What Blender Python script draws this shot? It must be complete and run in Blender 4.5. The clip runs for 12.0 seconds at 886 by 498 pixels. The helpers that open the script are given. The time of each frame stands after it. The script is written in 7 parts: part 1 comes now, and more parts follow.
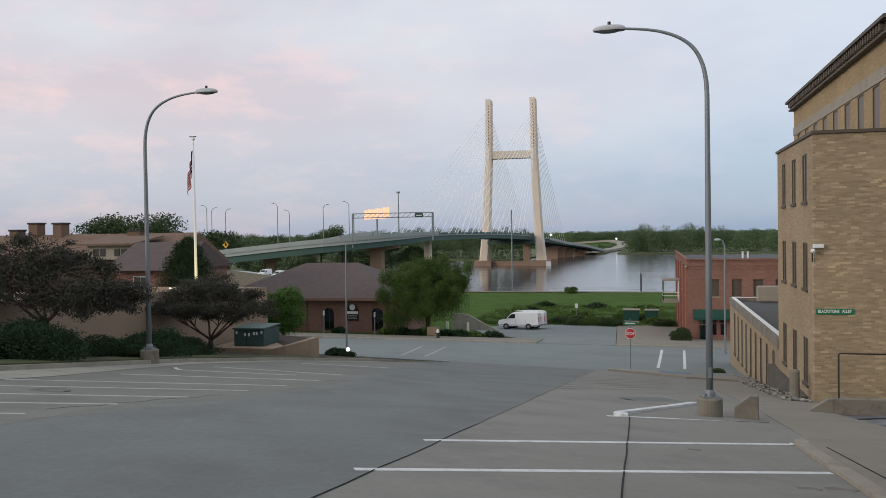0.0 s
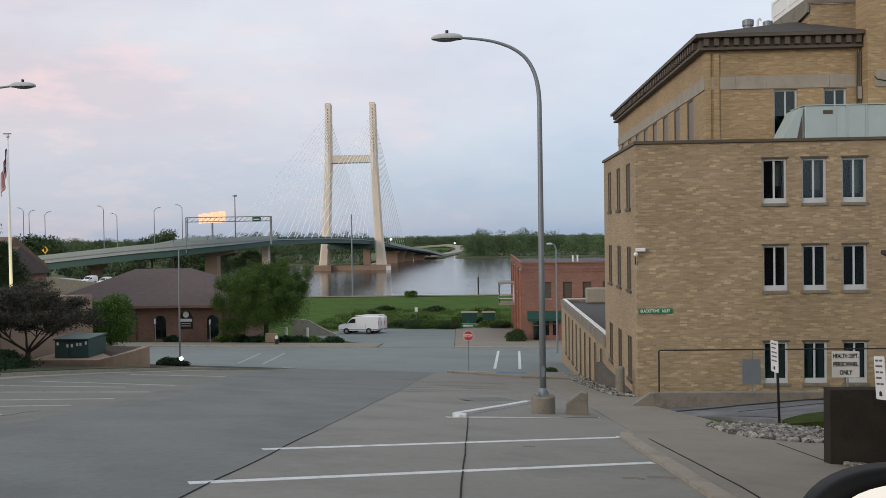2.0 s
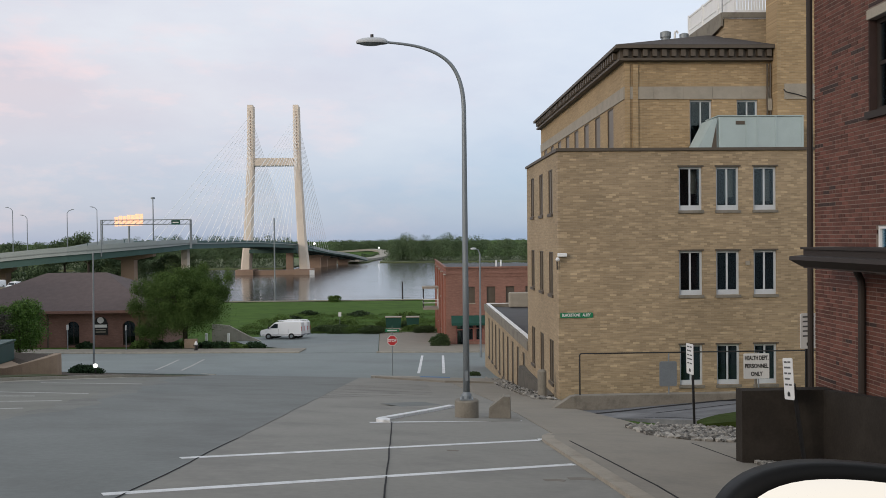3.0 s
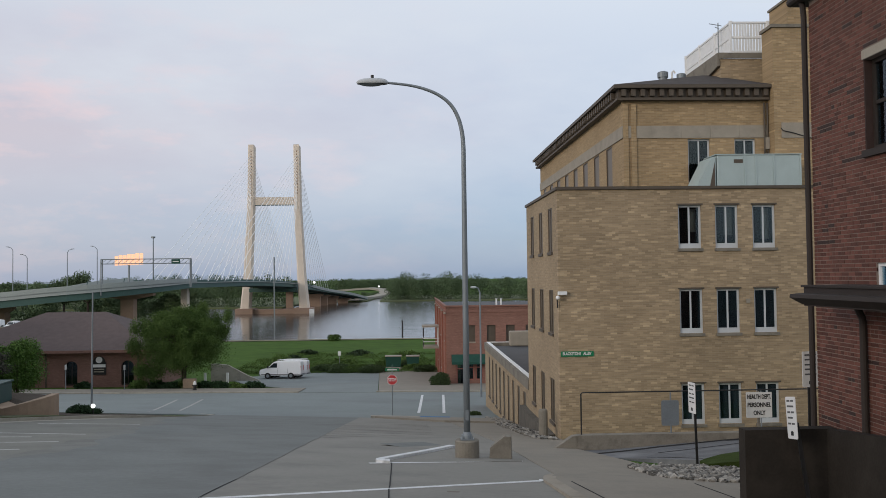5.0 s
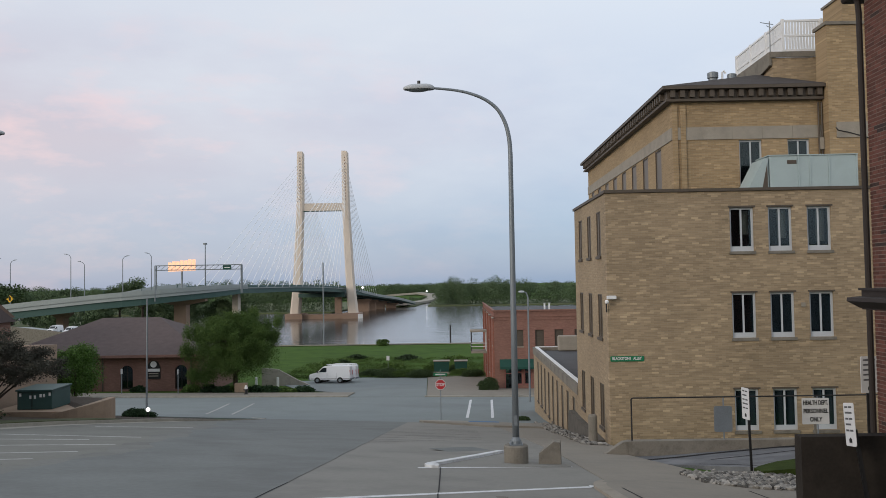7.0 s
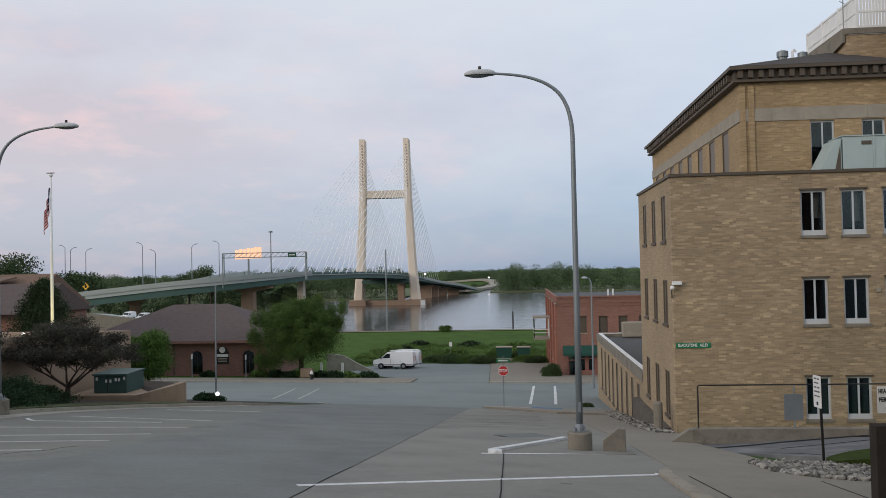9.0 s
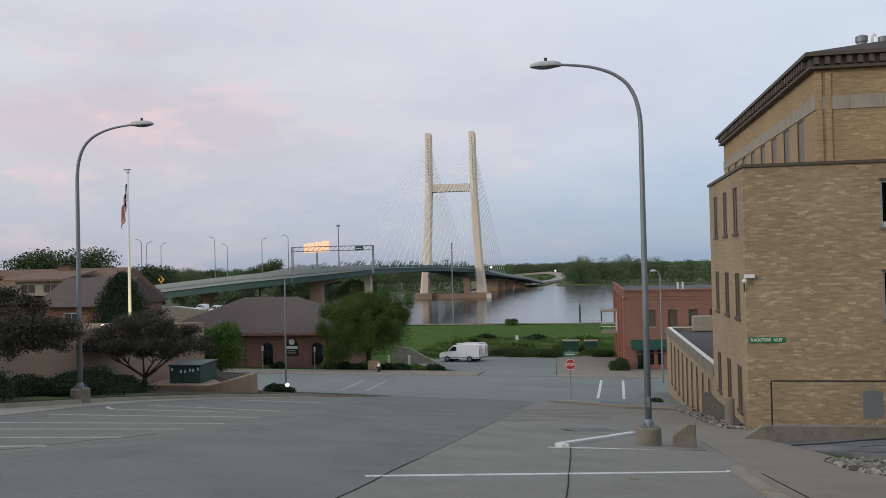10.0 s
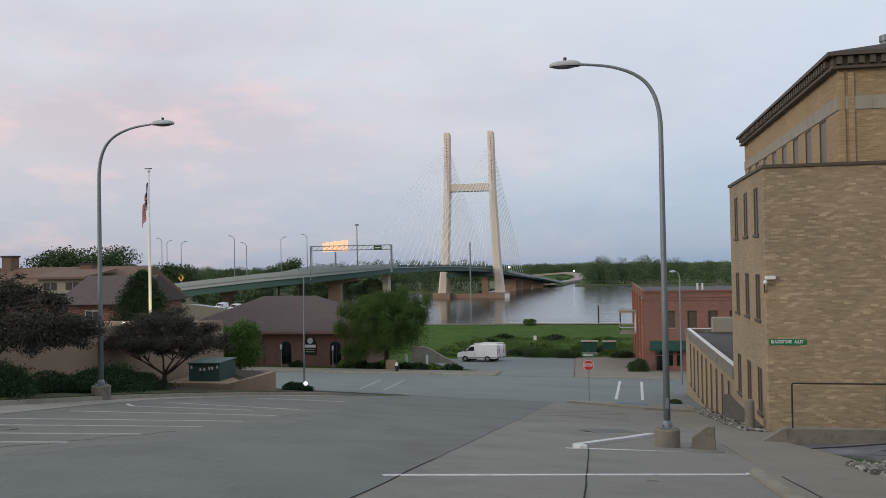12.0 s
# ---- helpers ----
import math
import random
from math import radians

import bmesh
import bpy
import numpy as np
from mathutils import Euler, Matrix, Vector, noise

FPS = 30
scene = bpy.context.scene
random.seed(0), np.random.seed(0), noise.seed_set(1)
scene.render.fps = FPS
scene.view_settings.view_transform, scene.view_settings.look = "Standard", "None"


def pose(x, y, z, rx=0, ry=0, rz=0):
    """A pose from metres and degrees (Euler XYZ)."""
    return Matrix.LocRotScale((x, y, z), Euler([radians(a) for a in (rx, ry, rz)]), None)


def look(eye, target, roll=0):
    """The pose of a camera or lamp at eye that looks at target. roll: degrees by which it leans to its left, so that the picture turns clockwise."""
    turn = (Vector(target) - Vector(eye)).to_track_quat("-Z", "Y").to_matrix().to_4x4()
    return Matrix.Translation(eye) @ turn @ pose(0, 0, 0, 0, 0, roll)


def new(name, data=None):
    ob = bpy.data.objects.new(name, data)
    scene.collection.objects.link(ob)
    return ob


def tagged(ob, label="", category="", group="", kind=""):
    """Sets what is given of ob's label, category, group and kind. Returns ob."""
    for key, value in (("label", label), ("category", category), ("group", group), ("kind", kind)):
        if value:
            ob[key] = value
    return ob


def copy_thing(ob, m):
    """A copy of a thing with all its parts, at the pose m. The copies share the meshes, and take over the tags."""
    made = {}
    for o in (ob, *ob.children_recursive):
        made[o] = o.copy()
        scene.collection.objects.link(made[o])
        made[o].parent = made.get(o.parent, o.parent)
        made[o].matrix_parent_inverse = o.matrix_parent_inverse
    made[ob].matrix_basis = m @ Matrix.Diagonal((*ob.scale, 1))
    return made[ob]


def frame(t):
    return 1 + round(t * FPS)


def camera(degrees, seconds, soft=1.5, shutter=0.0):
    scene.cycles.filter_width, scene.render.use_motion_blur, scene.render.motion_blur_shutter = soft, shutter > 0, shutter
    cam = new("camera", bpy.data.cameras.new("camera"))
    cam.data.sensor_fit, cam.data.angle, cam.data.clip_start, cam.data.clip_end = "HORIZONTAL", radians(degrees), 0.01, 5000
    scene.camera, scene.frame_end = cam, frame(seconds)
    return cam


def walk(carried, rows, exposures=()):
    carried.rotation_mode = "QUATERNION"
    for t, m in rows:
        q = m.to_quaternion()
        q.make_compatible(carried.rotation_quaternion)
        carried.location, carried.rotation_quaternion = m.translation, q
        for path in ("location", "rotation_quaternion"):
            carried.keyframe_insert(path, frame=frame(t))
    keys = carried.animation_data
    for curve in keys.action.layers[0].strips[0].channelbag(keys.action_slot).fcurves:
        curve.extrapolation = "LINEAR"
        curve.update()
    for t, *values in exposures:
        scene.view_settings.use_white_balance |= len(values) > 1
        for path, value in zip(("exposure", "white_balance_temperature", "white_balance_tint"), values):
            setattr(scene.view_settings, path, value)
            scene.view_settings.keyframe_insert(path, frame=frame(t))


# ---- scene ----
cam = camera(55.0, 12.0, soft=0.65)
EYE = 1.6
ROWS = [
    (0, 88.845, 0.876, 13.484),
    (0.5, 88.823, 0.758, 10.460),
    (1, 89.144, 0.520, 8.450),
    (1.5, 89.141, 0.609, 5.622),
    (2, 88.986, 0.845, 2.750),
    (2.5, 88.998, 0.803, 0.483),
    (3, 89.235, 0.555, -2.337),
    (3.2, 89.554, 0.300, -3.451),
    (5, 91.828, 0.677, -2.337),
    (5.5, 92.158, 0.929, -2.222),
    (6, 92.447, 1.109, -2.014),
    (6.5, 92.588, 1.157, -1.122),
    (7, 92.188, 0.933, 0.866),
    (9, 91.347, 1.182, 5.043),
    (9.5, 91.209, 1.168, 7.425),
    (10, 90.983, 1.263, 9.482),
    (10.5, 90.949, 1.344, 9.656),
    (11, 90.943, 1.317, 9.706),
    (11.5, 91.013, 1.185, 10.480),
    (12, 90.987, 0.991, 10.709),
]
walk(cam, [(t, pose(0, 0, EYE, rx, ry, rz)) for t, rx, ry, rz in ROWS],
     exposures=[(0.0, 0.04, 6500, 10), (1.0, 0.04, 6500, 10), (2.0, 0.10, 6500, 10), (3.0, 0.13, 6480, 10), (3.2, 0.13, 6470, 10), (5.0, -0.07, 6320, 10), (6.5, -0.08, 6320, 10), (7.0, 0.0, 6340, 10), (7.2, 0.01, 6340, 10), (9.0, -0.05, 6370, 10), (12.0, -0.06, 6420, 10)])

# ---- world and sun: dusk under thin cloud, the low sun behind the viewer ----
world = bpy.data.worlds.new("sky")
scene.world = world
world.use_nodes = True
wn, wl = world.node_tree.nodes, world.node_tree.links
wn.clear()


def wnode(kind, **values):
    n = wn.new(kind)
    for k, v in values.items():
        n.inputs[k].default_value = v
    return n


def wramp(stops, source):
    n = wn.new("ShaderNodeValToRGB")
    while len(n.color_ramp.elements) < len(stops):
        n.color_ramp.elements.new(0.5)
    for e, (p, c) in zip(n.color_ramp.elements, stops):
        e.position, e.color = p, (*c, 1)
    wl.new(source, n.inputs[0])
    return n.outputs[0]


def wmix(fac, a, b, mode="MIX"):
    n = wn.new("ShaderNodeMix")
    n.data_type, n.blend_type = "RGBA", mode
    for sock, val in ((n.inputs[0], fac), (n.inputs[6], a), (n.inputs[7], b)):
        if isinstance(val, (int, float)):
            sock.default_value = val
        elif isinstance(val, tuple):
            sock.default_value = (*val, 1)
        else:
            wl.new(val, sock)
    return n.outputs[2]


SUN_ELEV, SUN_TURN = radians(16), radians(229)
coord = wn.new("ShaderNodeTexCoord")
axes = wn.new("ShaderNodeSeparateXYZ")
wl.new(coord.outputs["Generated"], axes.inputs[0])
sky = wn.new("ShaderNodeTexSky")
sky.sky_type, sky.sun_disc, sky.sun_elevation, sky.sun_rotation = "NISHITA", False, SUN_ELEV, SUN_TURN
# height above the horizon
clear = wramp([(0.0, (0.22, 0.32, 0.485)), (0.06, (0.27, 0.37, 0.54)), (0.17, (0.495, 0.53, 0.625)), (0.33, (0.69, 0.72, 0.76)), (1.0, (0.67, 0.71, 0.75))], axes.outputs["Z"])
# towards the sunset side the low sky is pinker
side = wn.new("ShaderNodeMapRange")
side.inputs[1].default_value, side.inputs[2].default_value = 0.22, -0.5
wl.new(axes.outputs["X"], side.inputs[0])
low = wramp([(0.0, (0.3, 0.3, 0.3)), (0.07, (0.5, 0.5, 0.5)), (0.16, (1, 1, 1)), (0.30, (0.22, 0.22, 0.22)), (0.5, (0, 0, 0))], axes.outputs["Z"])
pinkness = wmix(1.0, low, side.outputs[0], "MULTIPLY")
base = wmix(pinkness, clear, (0.60, 0.51, 0.54))
# thin cloud
stretch = wn.new("ShaderNodeMapping")
stretch.inputs["Scale"].default_value = (1.6, 1.6, 4.5)
wl.new(coord.outputs["Generated"], stretch.inputs[0])
puff = wnode("ShaderNodeTexNoise", Scale=2.3, Detail=6.0, Roughness=0.55)
wl.new(stretch.outputs[0], puff.inputs[0])
cloud = wramp([(0.40, (0, 0, 0)), (0.68, (0.85, 0.85, 0.85))], puff.outputs[0])
puff2 = wnode("ShaderNodeTexNoise", Scale=6.0, Detail=5.0, Roughness=0.6)
wl.new(stretch.outputs[0], puff2.inputs[0])
warm = wramp([(0.50, (0, 0, 0)), (0.74, (0.85, 0.85, 0.85))], puff2.outputs[0])
warm = wmix(1.0, warm, pinkness, "MULTIPLY")
thin = wramp([(0.0, (0.12, 0.12, 0.12)), (0.10, (0.3, 0.3, 0.3)), (0.28, (1, 1, 1))], axes.outputs["Z"])
cloud = wmix(1.0, cloud, thin, "MULTIPLY")
base = wmix(cloud, base, (0.69, 0.70, 0.725))
base = wmix(warm, base, (0.86, 0.60, 0.58))
glow = wn.new("ShaderNodeMapRange")
glow.inputs[1].default_value, glow.inputs[2].default_value = 0.0, -0.9
wl.new(axes.outputs["Y"], glow.inputs[0])
base = wmix(wmix(1.0, low, glow.outputs[0], "MULTIPLY"), base, (0.88, 0.78, 0.66))
dim = wmix(1.0, sky.outputs[0], (0.03, 0.03, 0.03), "MULTIPLY")
total = wmix(1.0, base, dim, "ADD")
back = wnode("ShaderNodeBackground", Strength=1.0)
wl.new(total, back.inputs[0])
wout = wn.new("ShaderNodeOutputWorld")
wl.new(back.outputs[0], wout.inputs[0])

lamp = bpy.data.lights.new("sun", "SUN")
lamp.energy, lamp.angle, lamp.color = 1.0, radians(14), (1.0, 0.88, 0.75)
sun = new("sun", lamp)
sun.matrix_world = look((-31 * math.cos(SUN_ELEV), -27 * math.cos(SUN_ELEV), 41 * math.sin(SUN_ELEV)), (0, 0, 0))

# ---- materials ----
MATS = {}


def mat(name, colour, rough=0.8, spread=0.15, scale=1.0, bump=0.1, fine=None, metal=0.0, spec=0.4, stain=None, each=0.0):
    """Noise at two scales over a base colour, with fine relief. stain: (colour, amount, size in metres). each: change from piece to piece."""
    if name in MATS:
        return MATS[name]
    m = bpy.data.materials.new(name)
    m.use_nodes = True
    nt = m.node_tree
    n, l = nt.nodes, nt.links
    b = n["Principled BSDF"]
    b.inputs["Roughness"].default_value = rough
    b.inputs["Metallic"].default_value = metal
    b.inputs["Specular IOR Level"].default_value = spec
    tc = n.new("ShaderNodeTexCoord")
    big = n.new("ShaderNodeTexNoise")
    big.inputs["Scale"].default_value, big.inputs["Detail"].default_value = 0.9 / scale, 5
    small = n.new("ShaderNodeTexNoise")
    small.inputs["Scale"].default_value, small.inputs["Detail"].default_value = 14 / scale, 6
    geo = n.new("ShaderNodeNewGeometry")
    for t in (big, small):
        l.new(geo.outputs["Position"], t.inputs["Vector"])
    add = n.new("ShaderNodeMath")
    add.operation = "ADD"
    l.new(big.outputs[0], add.inputs[0])
    l.new(small.outputs[0], add.inputs[1])
    mr = n.new("ShaderNodeMapRange")
    mr.inputs[1].default_value, mr.inputs[2].default_value = 0.6, 1.4
    mr.inputs[3].default_value, mr.inputs[4].default_value = 1 - spread, 1 + spread
    l.new(add.outputs[0], mr.inputs[0])
    mul = n.new("ShaderNodeVectorMath")
    mul.operation = "SCALE"
    mul.inputs[0].default_value = colour
    l.new(mr.outputs[0], mul.inputs["Scale"])
    out = mul.outputs[0]
    if each:
        info = n.new("ShaderNodeObjectInfo")
        er = n.new("ShaderNodeMapRange")
        er.inputs[3].default_value, er.inputs[4].default_value = 1 - each, 1 + each
        isl = n.new("ShaderNodeMath")
        isl.operation = "ADD"
        l.new(info.outputs["Random"], isl.inputs[0])
        l.new(geo.outputs["Random Per Island"], isl.inputs[1])
        frac = n.new("ShaderNodeMath")
        frac.operation = "FRACT"
        l.new(isl.outputs[0], frac.inputs[0])
        l.new(frac.outputs[0], er.inputs[0])
        m2 = n.new("ShaderNodeVectorMath")
        m2.operation = "SCALE"
        l.new(out, m2.inputs[0])
        l.new(er.outputs[0], m2.inputs["Scale"])
        out = m2.outputs[0]
    if stain:
        sn = n.new("ShaderNodeTexNoise")
        sn.inputs["Scale"].default_value, sn.inputs["Detail"].default_value, sn.inputs["Roughness"].default_value = 1 / stain[2], 8, 0.65
        l.new(geo.outputs["Position"], sn.inputs["Vector"])
        sr = n.new("ShaderNodeMapRange")
        sr.inputs[1].default_value, sr.inputs[2].default_value = 0.48, 0.72
        sr.inputs[4].default_value = stain[1]
        l.new(sn.outputs[0], sr.inputs[0])
        mx = n.new("ShaderNodeMix")
        mx.data_type = "RGBA"
        l.new(sr.outputs[0], mx.inputs[0])
        l.new(out, mx.inputs[6])
        mx.inputs[7].default_value = (*stain[0], 1)
        out = mx.outputs[2]
    l.new(out, b.inputs["Base Color"])
    if bump:
        bp = n.new("ShaderNodeBump")
        bp.inputs["Strength"].default_value = bump
        bp.inputs["Distance"].default_value = 0.02 * scale
        l.new(small.outputs[0], bp.inputs["Height"])
        l.new(bp.outputs[0], b.inputs["Normal"])
    MATS[name] = m
    return m


def brick_mat(name, c1, c2, mortar, brick_w=0.2, row=0.0677, turned=False, light=1.15):
    """Running-bond brick on a wall along x (or along y if turned)."""
    m = mat(name, c1, 0.9, 0.1, 1.0, 0.0)
    nt = m.node_tree
    n, l = nt.nodes, nt.links
    b = n["Principled BSDF"]
    geo = n.new("ShaderNodeNewGeometry")
    sp = n.new("ShaderNodeSeparateXYZ")
    l.new(geo.outputs["Position"], sp.inputs[0])
    cb = n.new("ShaderNodeCombineXYZ")
    l.new(sp.outputs["Y" if turned else "X"], cb.inputs[0])
    l.new(sp.outputs["Z"], cb.inputs[1])
    br = n.new("ShaderNodeTexBrick")
    br.inputs["Color1"].default_value, br.inputs["Color2"].default_value, br.inputs["Mortar"].default_value = (*c1, 1), (*c2, 1), (*mortar, 1)
    br.inputs["Scale"].default_value = 1.0
    br.inputs["Brick Width"].default_value, br.inputs["Row Height"].default_value = brick_w, row
    br.inputs["Mortar Size"].default_value, br.inputs["Mortar Smooth"].default_value = 0.006, 0.3
    l.new(cb.outputs[0], br.inputs["Vector"])
    # streaks of lighter and darker courses
    mp = n.new("ShaderNodeMapping")
    mp.inputs["Scale"].default_value = (0.9, 7.4, 1)
    l.new(cb.outputs[0], mp.inputs[0])
    ns = n.new("ShaderNodeTexNoise")
    ns.inputs["Scale"].default_value, ns.inputs["Detail"].default_value = 1.5, 4
    l.new(mp.outputs[0], ns.inputs["Vector"])
    big = n.new("ShaderNodeTexNoise")
    big.inputs["Scale"].default_value, big.inputs["Detail"].default_value = 0.35, 4
    l.new(geo.outputs["Position"], big.inputs["Vector"])
    ad = n.new("ShaderNodeMath")
    ad.operation = "ADD"
    l.new(ns.outputs[0], ad.inputs[0])
    l.new(big.outputs[0], ad.inputs[1])
    mr = n.new("ShaderNodeMapRange")
    mr.inputs[1].default_value, mr.inputs[2].default_value = 0.6, 1.4
    mr.inputs[3].default_value, mr.inputs[4].default_value = 0.78, 1.22
    l.new(ad.outputs[0], mr.inputs[0])
    sc = n.new("ShaderNodeVectorMath")
    sc.operation = "SCALE"
    l.new(br.outputs["Color"], sc.inputs[0])
    l.new(mr.outputs[0], sc.inputs["Scale"])
    def calc(op, a, b=0.0):
        m_ = n.new("ShaderNodeMath")
        m_.operation = op
        for k, v in enumerate((a, b)):
            if isinstance(v, (int, float)):
                m_.inputs[k].default_value = v
            else:
                l.new(v, m_.inputs[k])
        return m_.outputs[0]
    course = calc("FLOOR", calc("DIVIDE", sp.outputs["Z"], row))
    shift = calc("MULTIPLY", calc("SUBTRACT", 1.0, calc("FLOORED_MODULO", course, 2.0)), 0.5)
    unit = calc("FLOOR", calc("ADD", calc("DIVIDE", sp.outputs["Y" if turned else "X"], brick_w), shift))
    cell = n.new("ShaderNodeCombineXYZ")
    l.new(unit, cell.inputs[0])
    l.new(course, cell.inputs[1])
    pale = n.new("ShaderNodeTexWhiteNoise")
    pale.noise_dimensions = "2D"
    l.new(cell.outputs[0], pale.inputs["Vector"])
    pr = n.new("ShaderNodeValToRGB")
    while len(pr.color_ramp.elements) < 5:
        pr.color_ramp.elements.new(0.5)
    for e, (p, c) in zip(pr.color_ramp.elements, ((0.0, 1 - 0.26 * (light - 1)), (0.35, 1 - 0.05 * (light - 1)), (0.75, 1 + 0.08 * (light - 1)), (0.90, 1 + 0.5 * (light - 1)), (1.0, light))):
        e.position, e.color = p, (c, c, c, 1)
    l.new(pale.outputs[0], pr.inputs[0])
    sc2 = n.new("ShaderNodeVectorMath")
    sc2.operation = "SCALE"
    l.new(sc.outputs[0], sc2.inputs[0])
    l.new(pr.outputs[0], sc2.inputs["Scale"])
    l.new(sc2.outputs[0], b.inputs["Base Color"])
    bp = n.new("ShaderNodeBump")
    bp.inputs["Strength"].default_value, bp.inputs["Distance"].default_value = 0.5, 0.01
    bp.invert = True
    l.new(br.outputs["Fac"], bp.inputs["Height"])
    l.new(bp.outputs[0], b.inputs["Normal"])
    return m


def glass_mat(name, tint, clear=0.5):
    m = bpy.data.materials.new(name)
    m.use_nodes = True
    n, l = m.node_tree.nodes, m.node_tree.links
    n.clear()
    o = n.new("ShaderNodeOutputMaterial")
    tr = n.new("ShaderNodeBsdfTransparent")
    tr.inputs[0].default_value = (*[clear * t for t in tint], 1)
    gl = n.new("ShaderNodeBsdfGlossy")
    gl.inputs["Roughness"].default_value = 0.03
    gl.inputs["Color"].default_value = (0.70, 0.85, 0.95, 1)
    fr = n.new("ShaderNodeFresnel")
    fr.inputs[0].default_value = 1.5
    mx = n.new("ShaderNodeMixShader")
    l.new(fr.outputs[0], mx.inputs[0])
    l.new(tr.outputs[0], mx.inputs[1])
    l.new(gl.outputs[0], mx.inputs[2])
    l.new(mx.outputs[0], o.inputs[0])
    return m


def glow_mat(name, colour, strength):
    m = bpy.data.materials.new(name)
    m.use_nodes = True
    b = m.node_tree.nodes["Principled BSDF"]
    b.inputs["Base Color"].default_value = (*colour, 1)
    b.inputs["Emission Color"].default_value = (*colour, 1)
    b.inputs["Emission Strength"].default_value = strength
    return m


CONCRETE = mat("lot_concrete", (0.208, 0.202, 0.182), 0.88, 0.10, 1.5, 0.12, stain=((0.12, 0.115, 0.11), 0.55, 1.8))
ASPHALT = mat("worn_asphalt", (0.150, 0.161, 0.156), 0.9, 0.14, 1.6, 0.25, stain=((0.108, 0.110, 0.108), 0.75, 2.4))
EDGING = mat("worn_edge_concrete", (0.166, 0.168, 0.155), 0.9, 0.14, 1.2, 0.2, stain=((0.112, 0.112, 0.106), 0.8, 1.2))
STALLS = mat("stall_concrete", (0.172, 0.172, 0.153), 0.9, 0.12, 1.2, 0.2, stain=((0.128, 0.126, 0.112), 0.7, 1.6))
STREET = mat("street_concrete", (0.182, 0.208, 0.207), 0.88, 0.10, 3.0, 0.15, stain=((0.14, 0.145, 0.155), 0.6, 5.0))
ALLEY = mat("alley_asphalt", (0.115, 0.120, 0.130), 0.7, 0.25, 0.8, 0.3, stain=((0.20, 0.205, 0.215), 0.9, 1.1))
WALK = mat("pavement_concrete", (0.224, 0.202, 0.168), 0.9, 0.10, 1.2, 0.15, stain=((0.15, 0.14, 0.125), 0.5, 1.2))
KERB = mat("kerb_concrete", (0.30, 0.285, 0.245), 0.9, 0.12, 0.8, 0.2, stain=((0.15, 0.145, 0.13), 0.6, 0.6))
WORNKERB = mat("worn_kerb", (0.275, 0.245, 0.20), 0.9, 0.12, 0.8, 0.2, stain=((0.17, 0.145, 0.115), 0.6, 0.5))
WORNPAINT = mat("worn_paint", (0.35, 0.35, 0.34), 0.8, 0.15, 0.3, 0.1, stain=((0.18, 0.175, 0.165), 0.85, 0.3))
PAINT = mat("road_paint", (0.62, 0.63, 0.64), 0.7, 0.10, 0.3, 0.1, stain=((0.25, 0.25, 0.245), 0.55, 0.25))
BLUEPAINT = mat("blue_kerb_paint", (0.05, 0.14, 0.28), 0.7, 0.2, 0.4, 0.1)
OILY = mat("oil_stained_concrete", (0.158, 0.142, 0.120), 0.85, 0.2, 0.2, 0.1)
TAR = mat("tar_joint", (0.020, 0.020, 0.021), 0.8, 0.2, 0.3, 0.1, spec=0.15)
JOINT = mat("sawn_joint", (0.125, 0.120, 0.110), 0.9, 0.15, 0.3, 0.1)
LAWN = mat("lawn_grass", (0.038, 0.056, 0.014), 0.95, 0.4, 0.3, 0.8, spec=0.08)
VERGE = mat("verge_grass", (0.062, 0.072, 0.030), 0.95, 0.35, 0.8, 0.6)
GRASS = mat("grass", (0.055, 0.104, 0.017), 0.95, 0.35, 2.5, 0.6, spec=0.08, stain=((0.032, 0.062, 0.012), 0.8, 5.0))
SOIL = mat("mulch", (0.05, 0.038, 0.028), 0.95, 0.3, 0.6, 0.8)
FARGROUND = mat("far_ground", (0.09, 0.11, 0.05), 0.95, 0.3, 20.0, 0.3)
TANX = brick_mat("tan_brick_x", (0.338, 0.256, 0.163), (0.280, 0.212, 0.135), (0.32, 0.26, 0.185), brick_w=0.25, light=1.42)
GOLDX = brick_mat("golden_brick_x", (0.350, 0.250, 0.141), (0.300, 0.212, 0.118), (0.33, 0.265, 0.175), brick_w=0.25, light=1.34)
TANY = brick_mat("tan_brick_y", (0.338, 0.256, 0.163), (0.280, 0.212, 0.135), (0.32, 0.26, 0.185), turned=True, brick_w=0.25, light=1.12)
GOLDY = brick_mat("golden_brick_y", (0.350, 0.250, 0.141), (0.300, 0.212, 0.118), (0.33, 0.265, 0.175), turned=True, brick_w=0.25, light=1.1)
REDX = brick_mat("red_brick_x", (0.225, 0.113, 0.088), (0.20, 0.100, 0.078), (0.25, 0.15, 0.12))
REDY = brick_mat("red_brick_y", (0.27, 0.095, 0.062), (0.22, 0.08, 0.055), (0.27, 0.17, 0.13), turned=True)
BROWNX = brick_mat("brown_brick", (0.205, 0.113, 0.092), (0.180, 0.099, 0.081), (0.215, 0.135, 0.11))
BRICK = mat("dark_red_brick", (0.108, 0.041, 0.030), 0.85, 0.25, 0.12, 0.35, each=0.34)
BRICKDARK = mat("burnt_brick", (0.034, 0.018, 0.015), 0.75, 0.25, 0.12, 0.3)
MORTAR = mat("mortar", (0.185, 0.142, 0.120), 0.95, 0.15, 0.1, 0.4)
BAND = mat("limestone", (0.30, 0.27, 0.225), 0.85, 0.12, 0.5, 0.15, stain=((0.20, 0.185, 0.16), 0.6, 0.7))
